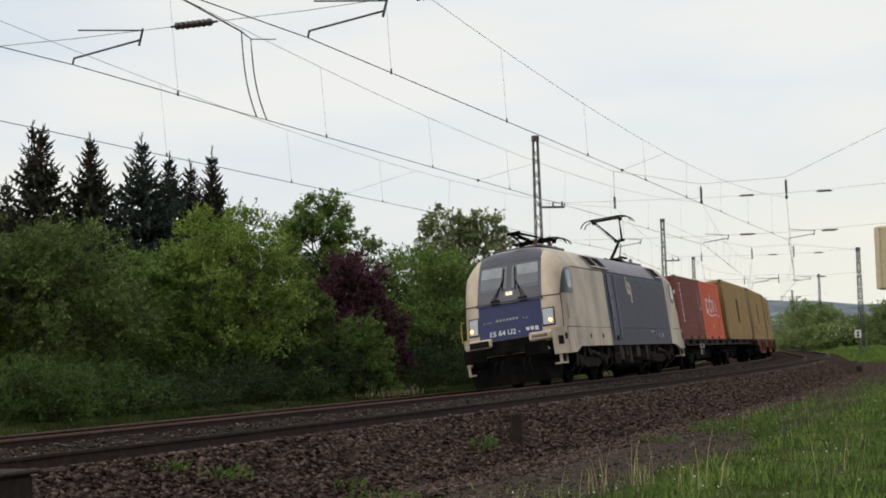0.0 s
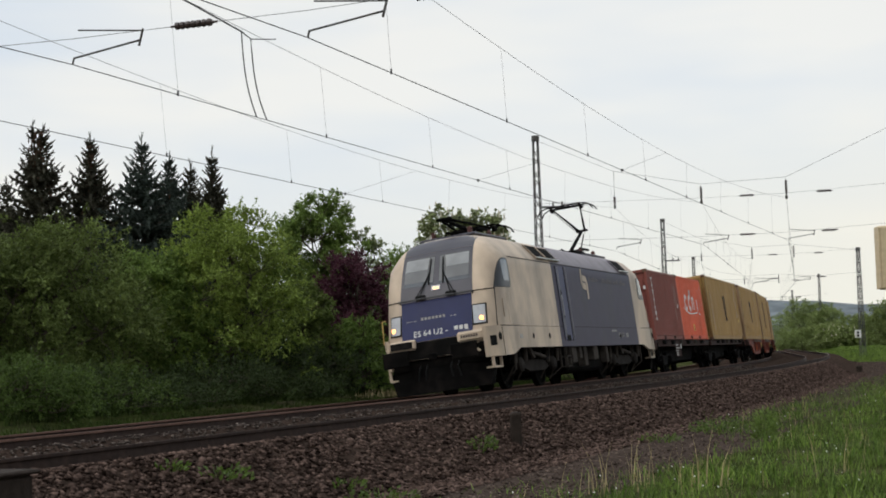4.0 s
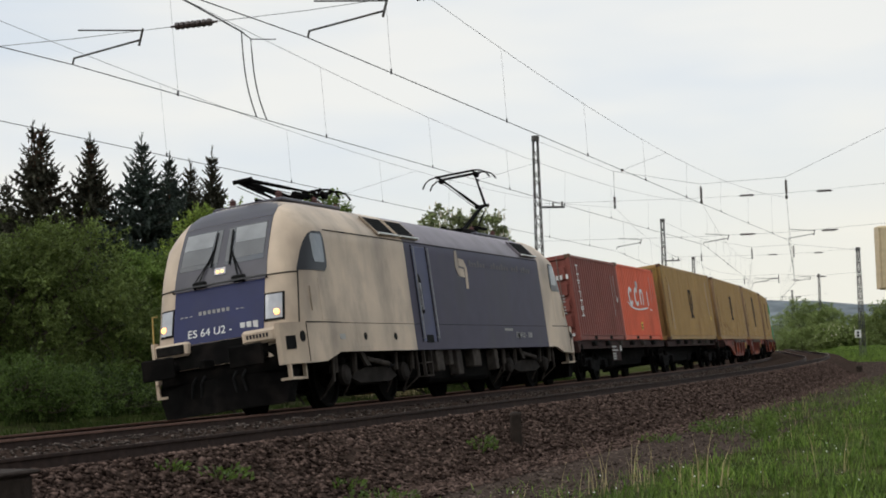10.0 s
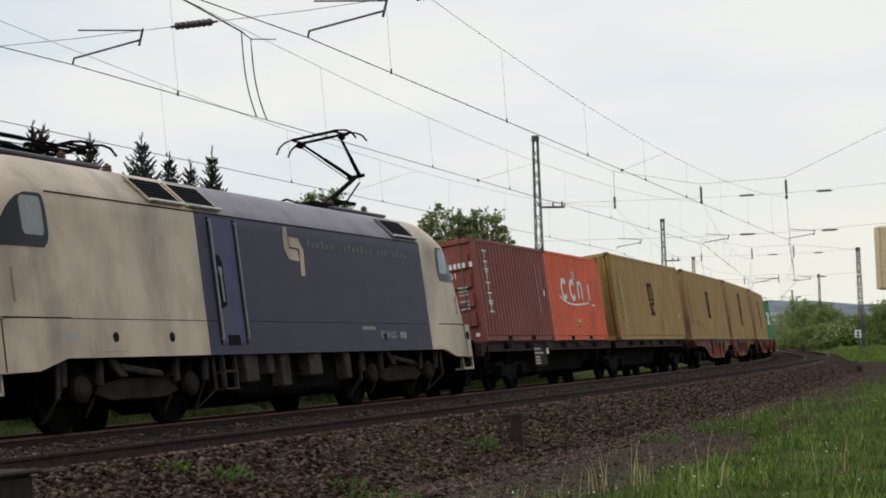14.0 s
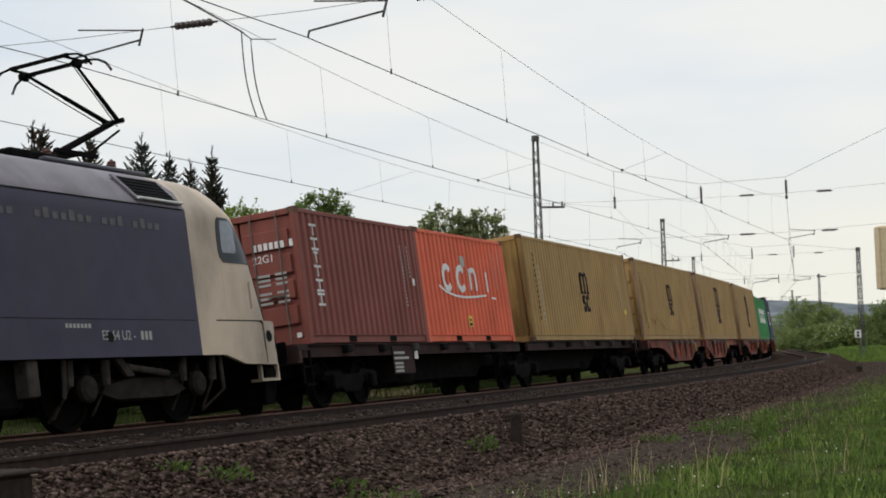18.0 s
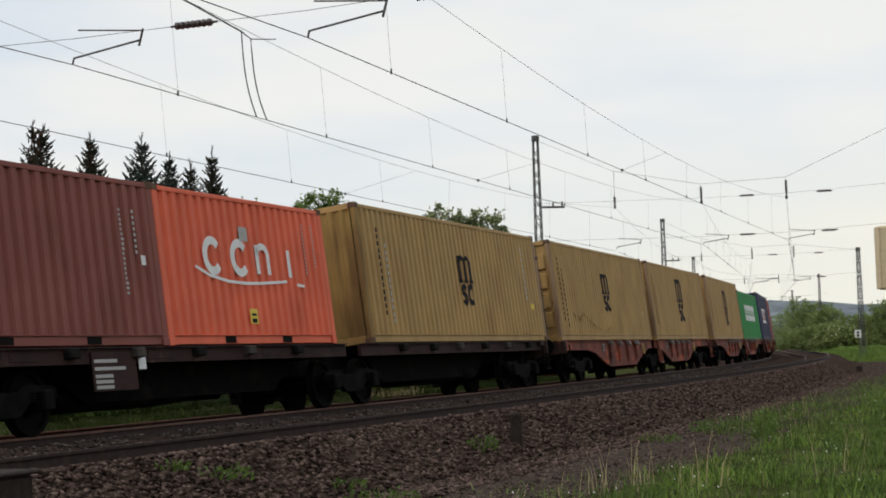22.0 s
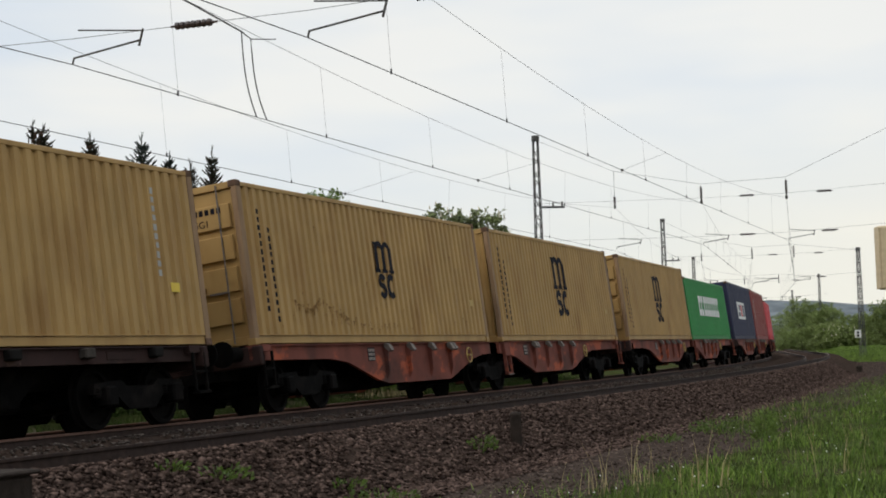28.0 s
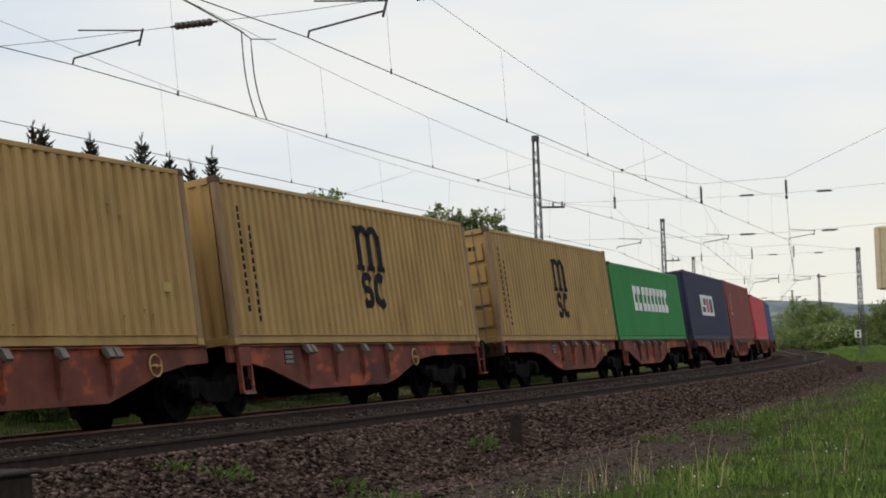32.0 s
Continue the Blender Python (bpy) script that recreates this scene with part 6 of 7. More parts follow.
        for sy in (1, -1):
            ws = part("windscreen", patch(sy * 0.07, sy * 0.87, 2.80, 3.52, sx, 0.018, 8, 6, sy * 0.06, sy * 0.85), M["window_glass"], e, "glossy dark windscreen half", smooth=40)
            # thin skins over the glass carry a painted sky reflection with the blind
            part("blind_sheen", patch(sy * 0.24, sy * 0.85, 3.20, 3.50, sx, 0.022, 6, 4, sy * 0.21, sy * 0.83), M["pane_pale"], ws, "pale blind and sky reflection painted on the upper glass", smooth=40)
            part("lower_sheen", patch(sy * 0.24, sy * 0.85, 2.90, 3.195, sx, 0.021, 6, 4, sy * 0.24, sy * 0.85), M["pane_dim"], ws, "dim grey reflection painted on the lower glass", smooth=40)
            part("pillar_panel", patch(sy * 0.08, sy * 0.19, 2.86, 3.50, sx, 0.023, 3, 5, sy * 0.07, sy * 0.17), M["pane_dim"], ws, "pale grey strip beside the middle post", smooth=40)
            hl = part("headlight", patch(sy * 0.96, sy * 1.24, 1.66, 2.10, sx, 0.03, 5, 5, sy * 0.95, sy * 1.23), M["lens"], e, "glassy headlight cluster")
            part("rim", patch(sy * 0.93, sy * 1.27, 1.62, 2.13, sx, 0.018, 5, 5, sy * 0.93, sy * 1.26), M["rubber"], hl)
            xl = shell_x(1.14, 1.80)
            if sx > 0:
                part("bulb", MB().lathe([(0.0, 0.058), (0.02, 0.052), (0.03, 0.02)], "x", 14, (xl + 0.035, sy * 1.15, 1.77)), M["lamp_warm"], hl, "glowing warm lamp")
            # wiper: two thin arms and an upright blade
            def on_front(y, z, off):
                return Vector((ex(sx, shell_x(y, z) + off), y, z))
            foot = on_front(sy * 0.40, 2.54, 0.07)
            hold = on_front(sy * 0.17, 3.14, 0.06)
            wp = part("wiper", MB().rod(foot, hold, 0.013, 6).rod(foot + Vector((0, sy * 0.08, 0.01)), hold + Vector((0, 0, -0.05)), 0.011, 6), M["rubber"], e)
            part("wiper_blade", MB().rod(on_front(sy * 0.19, 2.80, 0.05), on_front(sy * 0.16, 3.46, 0.05), 0.016, 6), M["rubber"], wp)
            part("wiper_motor", MB().box(min(foot.x - sx * 0.10, foot.x + sx * 0.04), max(foot.x - sx * 0.10, foot.x + sx * 0.04), foot.y - 0.13, foot.y + 0.13, 2.45, 2.56, 0.025), M["rubber"], wp)
        hb = wire("hand_bar", [(ex(sx, shell_x(a, 2.47) + 0.10), a, 2.47) for a in np.linspace(-0.98, 0.98, 11)], 0.021, e)
        for a in (-0.96, -0.5, 0.5, 0.96):
            part("bar_bracket", MB().rod((ex(sx, shell_x(a, 2.43) - 0.02), a, 2.40), (ex(sx, shell_x(a, 2.47) + 0.10), a, 2.47), 0.015, 5), M["rubber"], hb)
        tl = part("top_light", patch(-0.11, 0.11, 2.64, 2.76, sx, 0.035, 3, 3), M["lens"], e, "small central headlight")
        if sx > 0:
            for y in (-0.04, 0.05):
                part("bulb", MB().lathe([(0.0, 0.03), (0.02, 0.02)], "x", 12, (shell_x(0, 2.69) + 0.037, y, 2.69)), M["lamp_warm"], tl, "glowing warm lamp")
        # dark joint round the cab at window-sill height
        for sy in (1, -1):
            pts = [(ex(sx, shell_x(y, 2.47) + 0.004), sy * (y + 0.0), 2.47) for y in np.linspace(0.93, 1.40, 10)]
            jn = MB()
            for a, b in zip(pts, pts[1:]):
                jn.rod(a, b, 0.014, 5)
            part("joint", jn, M["rubber"], e)
        # cab side glazing with the slanting dark front corner
        for sy in (1, -1):
            rows = [(2.50, 8.06, 7.05), (2.58, 8.02, 6.95), (2.70, 7.95, 6.92), (2.85, 7.86, 6.92), (3.0, 7.74, 6.93), (3.12, 7.62, 6.95), (3.20, 7.50, 6.97), (3.25, 7.36, 7.02)]
            sg = part("side_window", side_skin(rows, sx, sy, 0.010), M["corner_glass"], e, "dark cab side window", smooth=40)
            part("pane", side_skin([(2.66, 7.46, 7.06), (2.72, 7.50, 7.02), (3.12, 7.50, 7.04), (3.20, 7.44, 7.08)], sx, sy, 0.017), M["side_glass"], sg, "light glass pane")
            part("cab_seam", side_skin([(1.54, 8.31, 8.285), (2.0, 8.19, 8.165), (2.5, 8.05, 8.025)], sx, sy, 0.006), M["rubber"], e)
            part("cab_seam", MB().box(min(ex(sx, 6.6), ex(sx, 8.13)), max(ex(sx, 6.6), ex(sx, 8.13)), *sorted((sy * 1.46, sy * 1.4925)), 1.528, 1.548), M["rubber"], e)
            part("grab_rail", MB().rod((ex(sx, 7.82), sy * 1.50, 1.75), (ex(sx, 7.82), sy * 1.50, 2.2), 0.014, 6), M["cream"], e)
            hb = part("hatch", MB().box(min(ex(sx, 6.96), ex(sx, 7.42)), max(ex(sx, 6.96), ex(sx, 7.42)), min(sy * 1.48, sy * 1.494), max(sy * 1.48, sy * 1.494), 1.58, 2.36, 0.004), M["cream"], e)
    # flank: door, seams, louvres, marks
    for sy in (1, -1):
        y0, y1 = sorted((sy * 1.470, sy * 1.497))
        dr = part("door", MB().box(1.66, 2.46, y0, y1, 1.16, 3.22, 0.006), M["door_blue"], e, "slate-blue machine-room door")
        for x in (1.62, 2.48):
            part("door_seal", MB().box(x - 0.026, x + 0.026, *sorted((sy * 1.47, sy * 1.500)), 1.14, 3.24, 0.004), M["rubber"], dr)
            part("handrail", MB().rod((x, sy * 1.545, 1.22), (x, sy * 1.545, 3.20), 0.0125, 6).rod((x, sy * 1.49, 1.24), (x, sy * 1.545, 1.24), 0.013, 5).rod((x, sy * 1.49, 3.18), (x, sy * 1.545, 3.18), 0.013, 5), M["bare_steel"], dr, "bare steel handrail")
        rc = part("handle_recess", MB().prism([(2.36, 1.72), (2.16, 1.78), (2.16, 2.50), (2.24, 2.62), (2.36, 2.62)], "y", *sorted((sy * 1.49, sy * 1.4995))), M["rubber"], dr, "dark recess of the door handle")
        part("handle", MB().rod((2.28, sy * 1.52, 1.84), (2.30, sy * 1.52, 2.40), 0.020, 6).box(2.25, 2.33, *sorted((sy * 1.498, sy * 1.53)), 2.28, 2.42, 0.01), M["bare_steel"], rc)
        part("foothold", MB().box(1.86, 2.26, *sorted((sy * 1.49, sy * 1.503)), 1.13, 1.30, 0.004), M["rubber"], dr, "dark foothold opening")
        part("flank_seam", MB().box(-6.6, 6.6, *sorted((sy * 1.487, sy * 1.4925)), 1.525, 1.535), M["bogie_grey"], e)
        part("flank_seam", MB().box(-6.6, 6.9, *sorted((sy * 1.480, sy * 1.4925)), 3.285, 3.305), M["rubber"], e)
        for x in (5.55, -4.2, 4.0):
            part("port", MB().lathe([(sy * 1.48, 0.075), (sy * 1.499, 0.075), (sy * 1.499, 0.055)], "y", 14, (x, 0, 1.27)), M["rubber"], e, "dark round port")
        part("flank_hatch", MB().box(5.25, 5.95, *sorted((sy * 1.48, sy * 1.4935)), 1.06, 1.50, 0.004), M["cream"], e)
        part("data_panel", MB().box(6.5, 6.75, *sorted((sy * 1.488, sy * 1.4935)), 1.22, 1.32), M["grey_paint"], e)
        # sloping roof louvres
        for x0, x1, k in ((4.42, 3.40, 0), (3.30, 2.24, 1), (-5.10, -6.36, 2)):
            lv = MB()
            a, b = (1.472, 3.36), (1.20, 3.77)
            ny, nz = 0.83, 0.56
            v = []
            for o in (0.0, 0.03):
                for (yy, zz), dx in ((a, -0.25 if k < 2 else 0.25), (b, 0.0)):
                    for x in (x0, x1):
                        v.append((x + dx * (1 if k < 2 else -1) * 1.0, sy * (yy + ny * o), zz + nz * o))
            lv.add(v, [(0, 1, 3, 2), (4, 6, 7, 5), (0, 4, 5, 1), (2, 3, 7, 6), (0, 2, 6, 4), (1, 5, 7, 3)])
            fr = part("louvre", lv, M["cream"] if k < 2 else M["roof_grey"], e)
            cx = (x0 + x1) / 2
            inn = MB()
            w2 = [(p[0] + (cx - p[0]) * 0.0, p[1], p[2]) for p in v[4:]]
            c = Vector((sum(p[0] for p in w2) / 4, sum(p[1] for p in w2) / 4, sum(p[2] for p in w2) / 4))
            q = [c + (Vector(p) - c) * 0.86 + Vector((0, sy * ny * 0.006, nz * 0.006)) for p in w2]
            inn.add([tuple(p) for p in q] + [tuple(Vector(p) - Vector((0, sy * ny * 0.02, nz * 0.02))) for p in q], [(0, 2, 3, 1), (4, 5, 7, 6), (0, 1, 5, 4), (2, 6, 7, 3), (0, 4, 6, 2), (1, 3, 7, 5)])
            part("louvre_lip", MB().rod(Vector(v[4]) + Vector((0.0, sy * 0.012, 0.02)), Vector(v[5]) + Vector((0.0, sy * 0.012, 0.02)), 0.024, 6), M["white_paint"], fr, "pale lower lip of the louvre")
            gr = part("mesh_field", inn, M["rubber"], fr, "dark louvre field")
            for j in range(6):
                u = (j + 0.5) / 6
                p, r = q[0].lerp(q[2], u), q[1].lerp(q[3], u)
                part("slat", MB().rod(p, r, 0.012, 4), M["black_steel"], fr)
    # pale angular emblem and faded marks on the slate flank
    for poly in ([(-0.36, 3.25), (-0.22, 3.25), (-0.16, 2.88), (-0.32, 2.66), (-0.74, 2.64), (-0.72, 2.84), (-0.38, 2.86)], [(-0.40, 3.08), (-0.78, 3.06), (-0.95, 2.86), (-0.90, 2.38), (-0.74, 2.38), (-0.79, 2.82), (-0.78, 2.875), (-0.40, 2.90)]):
        part("emblem", MB().prism(poly, "y", 1.494, 1.498), M["cream"], e, "pale angular emblem")
    for k in range(24):
        if k not in (6, 7, 15, 19):
            part("faded_mark", MB().box(-1.25 - k * 0.2, -1.12 - k * 0.2, 1.494, 1.497, 2.92, 3.02 + 0.05 * (k % 3 == 0)), M["faded"], e)
    lettering("class_number", "ES 64 U2 -", 0.20, Matrix.Translation((-4.42, 1.495, 1.29)) @ pose(0, 0, 0, 90, 0, 180), M["grey_paint"], e, "pale class number")
    for k in range(3):
        part("painted_mark", MB().box(-5.06 - k * 0.11, -4.99 - k * 0.11, 1.494, 1.497, 1.23, 1.36), M["grey_paint"], e)
    for k in range(7):
        part("painted_mark", MB().box(-3.2 - k * 0.09, -3.14 - k * 0.09, 1.494, 1.497, 1.40, 1.46), M["grey_paint"], e)
    # front lettering: class number readable, the running number and the web address as bars
    xq = shell_x(0.2, 1.62) + 0.018
    tilt = math.degrees(math.atan2(shell_x(0, 1.45) - shell_x(0, 1.75), 0.30))
    lettering("class_number", "ES 64 U2 -", 0.21, Matrix.Translation((xq + 0.012, -0.16, 1.60)) @ pose(0, 0, 0, 90 - tilt, 0, 90) @ pose(0, 0, 0), M["white_paint"], e, "white class number")
    for k in range(3):
        part("painted_mark", MB().box(xq - 0.02, xq + 0.006, 0.46 + k * 0.13, 0.55 + k * 0.13, 1.53, 1.67), M["white_paint"], e)
    for k in range(14):
        if k in (3, 11):
            continue
        y = -0.78 + k * 0.095
        big = 4 <= k <= 10
        part("painted_mark", MB().box(shell_x(y, 1.95) - 0.02, shell_x(y, 1.95) + 0.017, y, y + 0.06, 1.90, 2.0 if big else 1.95), M["grey_paint"], e)
    # roof gear
    for x0, x1 in ((6.9, 4.2), (-4.2, -6.9)):
        part("roof_tray", MB().box(min(x0, x1), max(x0, x1), -0.75, 0.75, 4.0, 4.07, 0.02), M["dark_roof"], e)
    for x, y in ((6.5, 0.5), (6.5, -0.5), (4.9, 0.5), (4.9, -0.5), (-4.6, 0.5), (-4.6, -0.5), (-6.3, 0.5), (-6.3, -0.5)):
        part("roof_insulator", insulator_mesh((x, y, 4.05), (x, y, 4.27), 0.07, 4), M["roof_red"], e)
    pantograph(e, 5.1, folded=True)
    pantograph(e, -5.5, folded=False)
    bus = MB()
    bus.rod((4.0, -0.45, 4.13), (-4.0, -0.45, 4.13), 0.02, 6)
    for x in (3.8, 2.4, 0.8, -0.8, -2.4, -3.8):
        bus.rod((x, -0.45, 4.02), (x, -0.45, 4.13), 0.03, 6)
    part("bus_bar", bus, M["copper"], e)
    rg = part("roof_case", MB().box(-4.75, -3.55, -0.62, 0.62, 4.02, 4.16, 0.03).box(-4.6, -4.1, -0.5, 0.1, 4.15, 4.25, 0.03), M["black_steel"], e, "low dark equipment cases on the roof")
    part("roof_cable", MB().rod((-3.6, 0.3, 4.14), (-2.9, 0.35, 4.17), 0.022, 6).rod((-2.9, 0.35, 4.17), (-2.5, 0.3, 4.06), 0.022, 6), M["black_steel"], rg)
    part("grab_rail", MB().rod((8.34, -1.55, 1.50), (8.26, -1.55, 2.08), 0.016, 6).rod((8.34, -1.55, 1.50), (8.34, -1.44, 1.50), 0.014, 5).rod((8.26, -1.55, 2.08), (8.26, -1.44, 2.08), 0.014, 5), M["ochre"], e, "yellowish grab rail on the cab corner")
    for x in (4.0, 3.2):
        part("roof_insulator", insulator_mesh((x, 0.2, 4.02), (x, 0.2, 4.30), 0.08, 5), M["roof_red"], e)
    # bogies and underfloor gear
    for xc in (4.65, -5.4):
        bogie(e, xc, 3.0, 0.575)
        for sy in (1, -1):
            part("bogie_beam", MB().prism([(xc - 1.15, 0.50), (xc - 0.85, 0.66), (xc - 0.3, 0.70), (xc + 0.45, 0.70), (xc + 0.95, 0.62), (xc + 1.15, 0.50), (xc + 0.75, 0.40), (xc - 0.75, 0.40)], "y", *sorted((sy * 1.10, sy * 1.20))), M["dusty_dark"], e)
            for dx in (-0.42, 0.42):
                part("coil_spring", MB().lathe([(0.70 + 0.022 * j, 0.125 if j % 2 else 0.095) for j in range(13)], "z", 14, (xc + dx, sy * 1.14, 0)), M["bogie_grey"], e)
            for dx in (-1.5, 1.5):
                part("axle_cover", MB().lathe([(sy * 1.16, 0.20), (sy * 1.24, 0.20), (sy * 1.29, 0.14), (sy * 1.30, 0.05)], "y", 18, (xc + dx, 0, 0.575)), M["dusty_dark"], e)
                part("axle_spring", MB().lathe([(0.74 + 0.02 * j, 0.085 if j % 2 else 0.065) for j in range(10)], "z", 12, (xc + dx, sy * 1.18, 0)), M["bogie_grey"], e)
                part("guard_pipe", MB().rod((xc + dx * 1.42, sy * 1.30, 0.98), (xc + dx * 1.45, sy * 1.28, 0.45), 0.035, 7).rod((xc + dx * 1.45, sy * 1.28, 0.45), (xc + dx * 1.38, sy * 0.9, 0.16), 0.022, 6), M["dusty"], e)
            part("cable", MB().rod((xc - 0.9, sy * 1.32, 0.98), (xc - 0.75, sy * 1.34, 0.72), 0.018, 5).rod((xc - 0.75, sy * 1.34, 0.72), (xc - 0.5, sy * 1.3, 0.66), 0.018, 5), M["rubber"], e)
            part("damper", MB().rod((xc + 0.6, sy * 1.30, 0.86), (xc - 0.5, sy * 1.30, 0.74), 0.055, 8), M["dusty"], e)
            for dx in (-1.95, -1.05, 1.05, 1.95):
                part("sand_pipe", MB().rod((xc + dx, sy * 1.25, 0.98), (xc + dx, sy * 1.22, 0.62), 0.07, 8).rod((xc + dx, sy * 1.22, 0.62), (xc + dx * 1.03, sy * 0.95, 0.2), 0.022, 6), M["dusty"], e)
            part("bracket", MB().prism([(xc + 0.95, 1.0), (xc + 0.75, 1.0), (xc + 0.45, 0.72), (xc + 0.65, 0.72)], "y", sy * 1.28, sy * 1.34), M["dusty"], e)
    part("transformer_tank", MB().box(-2.5, 1.7, -1.2, 1.2, 0.30, 1.0, 0.08), M["black_steel"], e)
    for x, w, h, lab in ((1.42, 0.46, 0.46, ""), (0.72, 0.22, 0.34, ""), (0.18, 0.34, 0.56, ""), (-1.02, 0.52, 0.40, ""), (-2.42, 0.24, 0.5, "")):
        for sy in (1, -1):
            part("equipment_case", MB().box(x - w / 2, x + w / 2, *sorted((sy * 1.18, sy * 1.42)), 0.98 - h, 0.98, 0.02), M["dusty"], e)
    for sy in (1, -1):
        lad = MB()
        for x in (2.02, 2.42):
            lad.box(x - 0.02, x + 0.02, *sorted((sy * 1.38, sy * 1.45)), 0.42, 1.0)
        for z in (0.42, 0.70):
            lad.box(2.0, 2.44, *sorted((sy * 1.28, sy * 1.46)), z, z + 0.03)
        part("ladder", lad, M["dusty"], e)
    return e


def pantograph(e, xb, folded):
    """Single-arm current collector; the raised one touches the wire."""
    p = part("pantograph", MB().box(xb - 0.55, xb + 0.55, -0.45, -0.38, 4.27, 4.33).box(xb - 0.55, xb + 0.55, 0.38, 0.45, 4.27, 4.33).box(xb - 0.1, xb + 0.0, -0.45, 0.45, 4.27, 4.34), M["black_steel"], e,
             "folded pantograph" if folded else "raised pantograph touching the wire")
    if folded:
        base, knee, head = Vector((xb - 0.1, 0, 4.33)), Vector((xb + 1.85, 0, 4.50)), Vector((xb - 0.75, 0, 4.40))
    else:
        base, knee, head = Vector((xb + 0.05, 0, 4.33)), Vector((xb - 1.78, 0, 5.10)), Vector((xb - 0.15, 0, 5.80))
    part("lower_arm", MB().rod(base, knee, 0.06, 8, 0.05), M["black_steel"], p)
    part("control_rod", MB().rod(base + Vector((-0.55, 0.18, -0.02)), knee + Vector((-0.15, 0.0, -0.12)), 0.02, 6), M["black_steel"], p)
    up = MB()
    for sy in (1, -1):
        a, b = knee + Vector((0, sy * 0.10, 0)), head + Vector((0, sy * 0.46, -0.04))
        up.rod(a, a.lerp(b, 0.55), 0.042, 6, 0.036).rod(a.lerp(b, 0.55), b, 0.028, 6, 0.024)
        up.rod(a + Vector((0.05, 0, -0.10)), b + Vector((0, 0, -0.09)), 0.009, 4)
    up.rod(knee + Vector((0, -0.2, 0)), knee + Vector((0, 0.2, 0)), 0.045, 8)
    up.rod(head + Vector((0, -0.5, -0.04)), head + Vector((0, 0.5, -0.04)), 0.02, 6)
    part("upper_arm", up, M["black_steel"], p)
    hd = MB()
    for dx in (-0.27, 0.27):
        hd.box(head.x + dx - 0.03, head.x + dx + 0.03, -0.55, 0.55, head.z, head.z + 0.05)
    for sy in (1, -1):
        hd.rod((head.x - 0.29, sy * 0.5, head.z), (head.x + 0.29, sy * 0.5, head.z), 0.026, 6)
        hd.box(head.x - 0.1, head.x + 0.1, sy * 0.5 - 0.05, sy * 0.5 + 0.05, head.z - 0.13, head.z - 0.02, 0.02)
        for dx in (-0.27, 0.27):
            pts = [Vector((head.x + dx, sy * 0.55, head.z + 0.03)), Vector((head.x + dx, sy * 0.72, head.z + 0.0)), Vector((head.x + dx, sy * 0.86, head.z - 0.08)), Vector((head.x + dx, sy * 0.95, head.z - 0.22))]
            for a, b in zip(pts, pts[1:]):
                hd.rod(a, b, 0.02, 6)
    part("collector_head", hd, M["black_steel"], p)


LOCO = build_loco()
TRAIN.append((LOCO, 9.64))
LOADS = []
FLOOR = 1.175
# pairs: kind, load middles of both halves, place of the shared bogie
for kind, l1, l2, lm, far in (("brown", 26.85, 40.67, 33.76, 11.0), ("red", 54.33, 67.52, 60.95, 10.5), ("red", 81.40, 94.05, 87.7, 10.4), ("red", 108.05, 121.1, 114.6, 10.5), ("red", 135.1, 148.6, 141.9, 10.5), ("red", 162.2, 175.4, 168.8, 10.5)):
    lab = "rust-red articulated container wagon with deep side sills" if kind == "red" else "dirty brown articulated container wagon with dark underframe"
    tail = {"brown": 14.3, "red": 13.35}[kind]
    TRAIN.append((build_wagon(kind, lab, far - (lm - l1), lm - l1, tail - (lm - l1), True), l1))
    TRAIN.append((build_wagon(kind, lab, far - (l2 - lm), l2 - lm, 13.35 - (l2 - lm), False), l2))
    LOADS += [(kind, l1, 0), (kind, l2, 0)]
C20, C40 = 6.058, 12.192
STD, HIGH = 2.591, 2.896
BOXES = [("brown-red corrugated container with white lettering", C20, STD, "c_brown", 23.82, "doors"), ("bright orange corrugated container with white lettering", C20, STD, "c_orange", 29.88, "wall"),
         ("weathered mustard-yellow high container with a dark mark", C40, HIGH, "c_mustard", 40.67, "wall"), ("mustard-yellow high container with dents and a dark mark", C40, HIGH, "c_mustard", 54.33, "doors"),
         ("mustard-yellow high container with a dark mark", C40, HIGH, "c_mustard", 67.52, "wall"), ("mustard-yellow high container with a dark mark", C40, HIGH, "c_mustard", 81.44, "doors"),
         ("green corrugated container with white lettering", C40, STD, "c_green", 93.99, "wall"), ("dark navy container with a white mark", C40, HIGH, "c_navy", 108.1, "wall"),
         ("maroon corrugated freight container", C40, HIGH, "c_maroon", 121.1, "wall"), ("bright red corrugated freight container", C40, STD, "c_red", 135.2, "wall"), ("blue corrugated freight container", C40, STD, "c_blue", 148.7, "wall"), ("weathered blue corrugated freight container", C40, STD, "c_blue", 162.3, "wall")]
CONTAINERS = []
for lab, ln, h, m, l, fr in BOXES:
    c = build_container(lab, ln, h, M[m], fr, abs(l - 40.67) < 0.01)
    near_l = min((abs(l - x[1]), x[1]) for x in LOADS)[1]
    CONTAINERS.append((c, near_l, near_l - l))




rngm = random.Random(4)
box_ = [c for c, l, d in CONTAINERS]
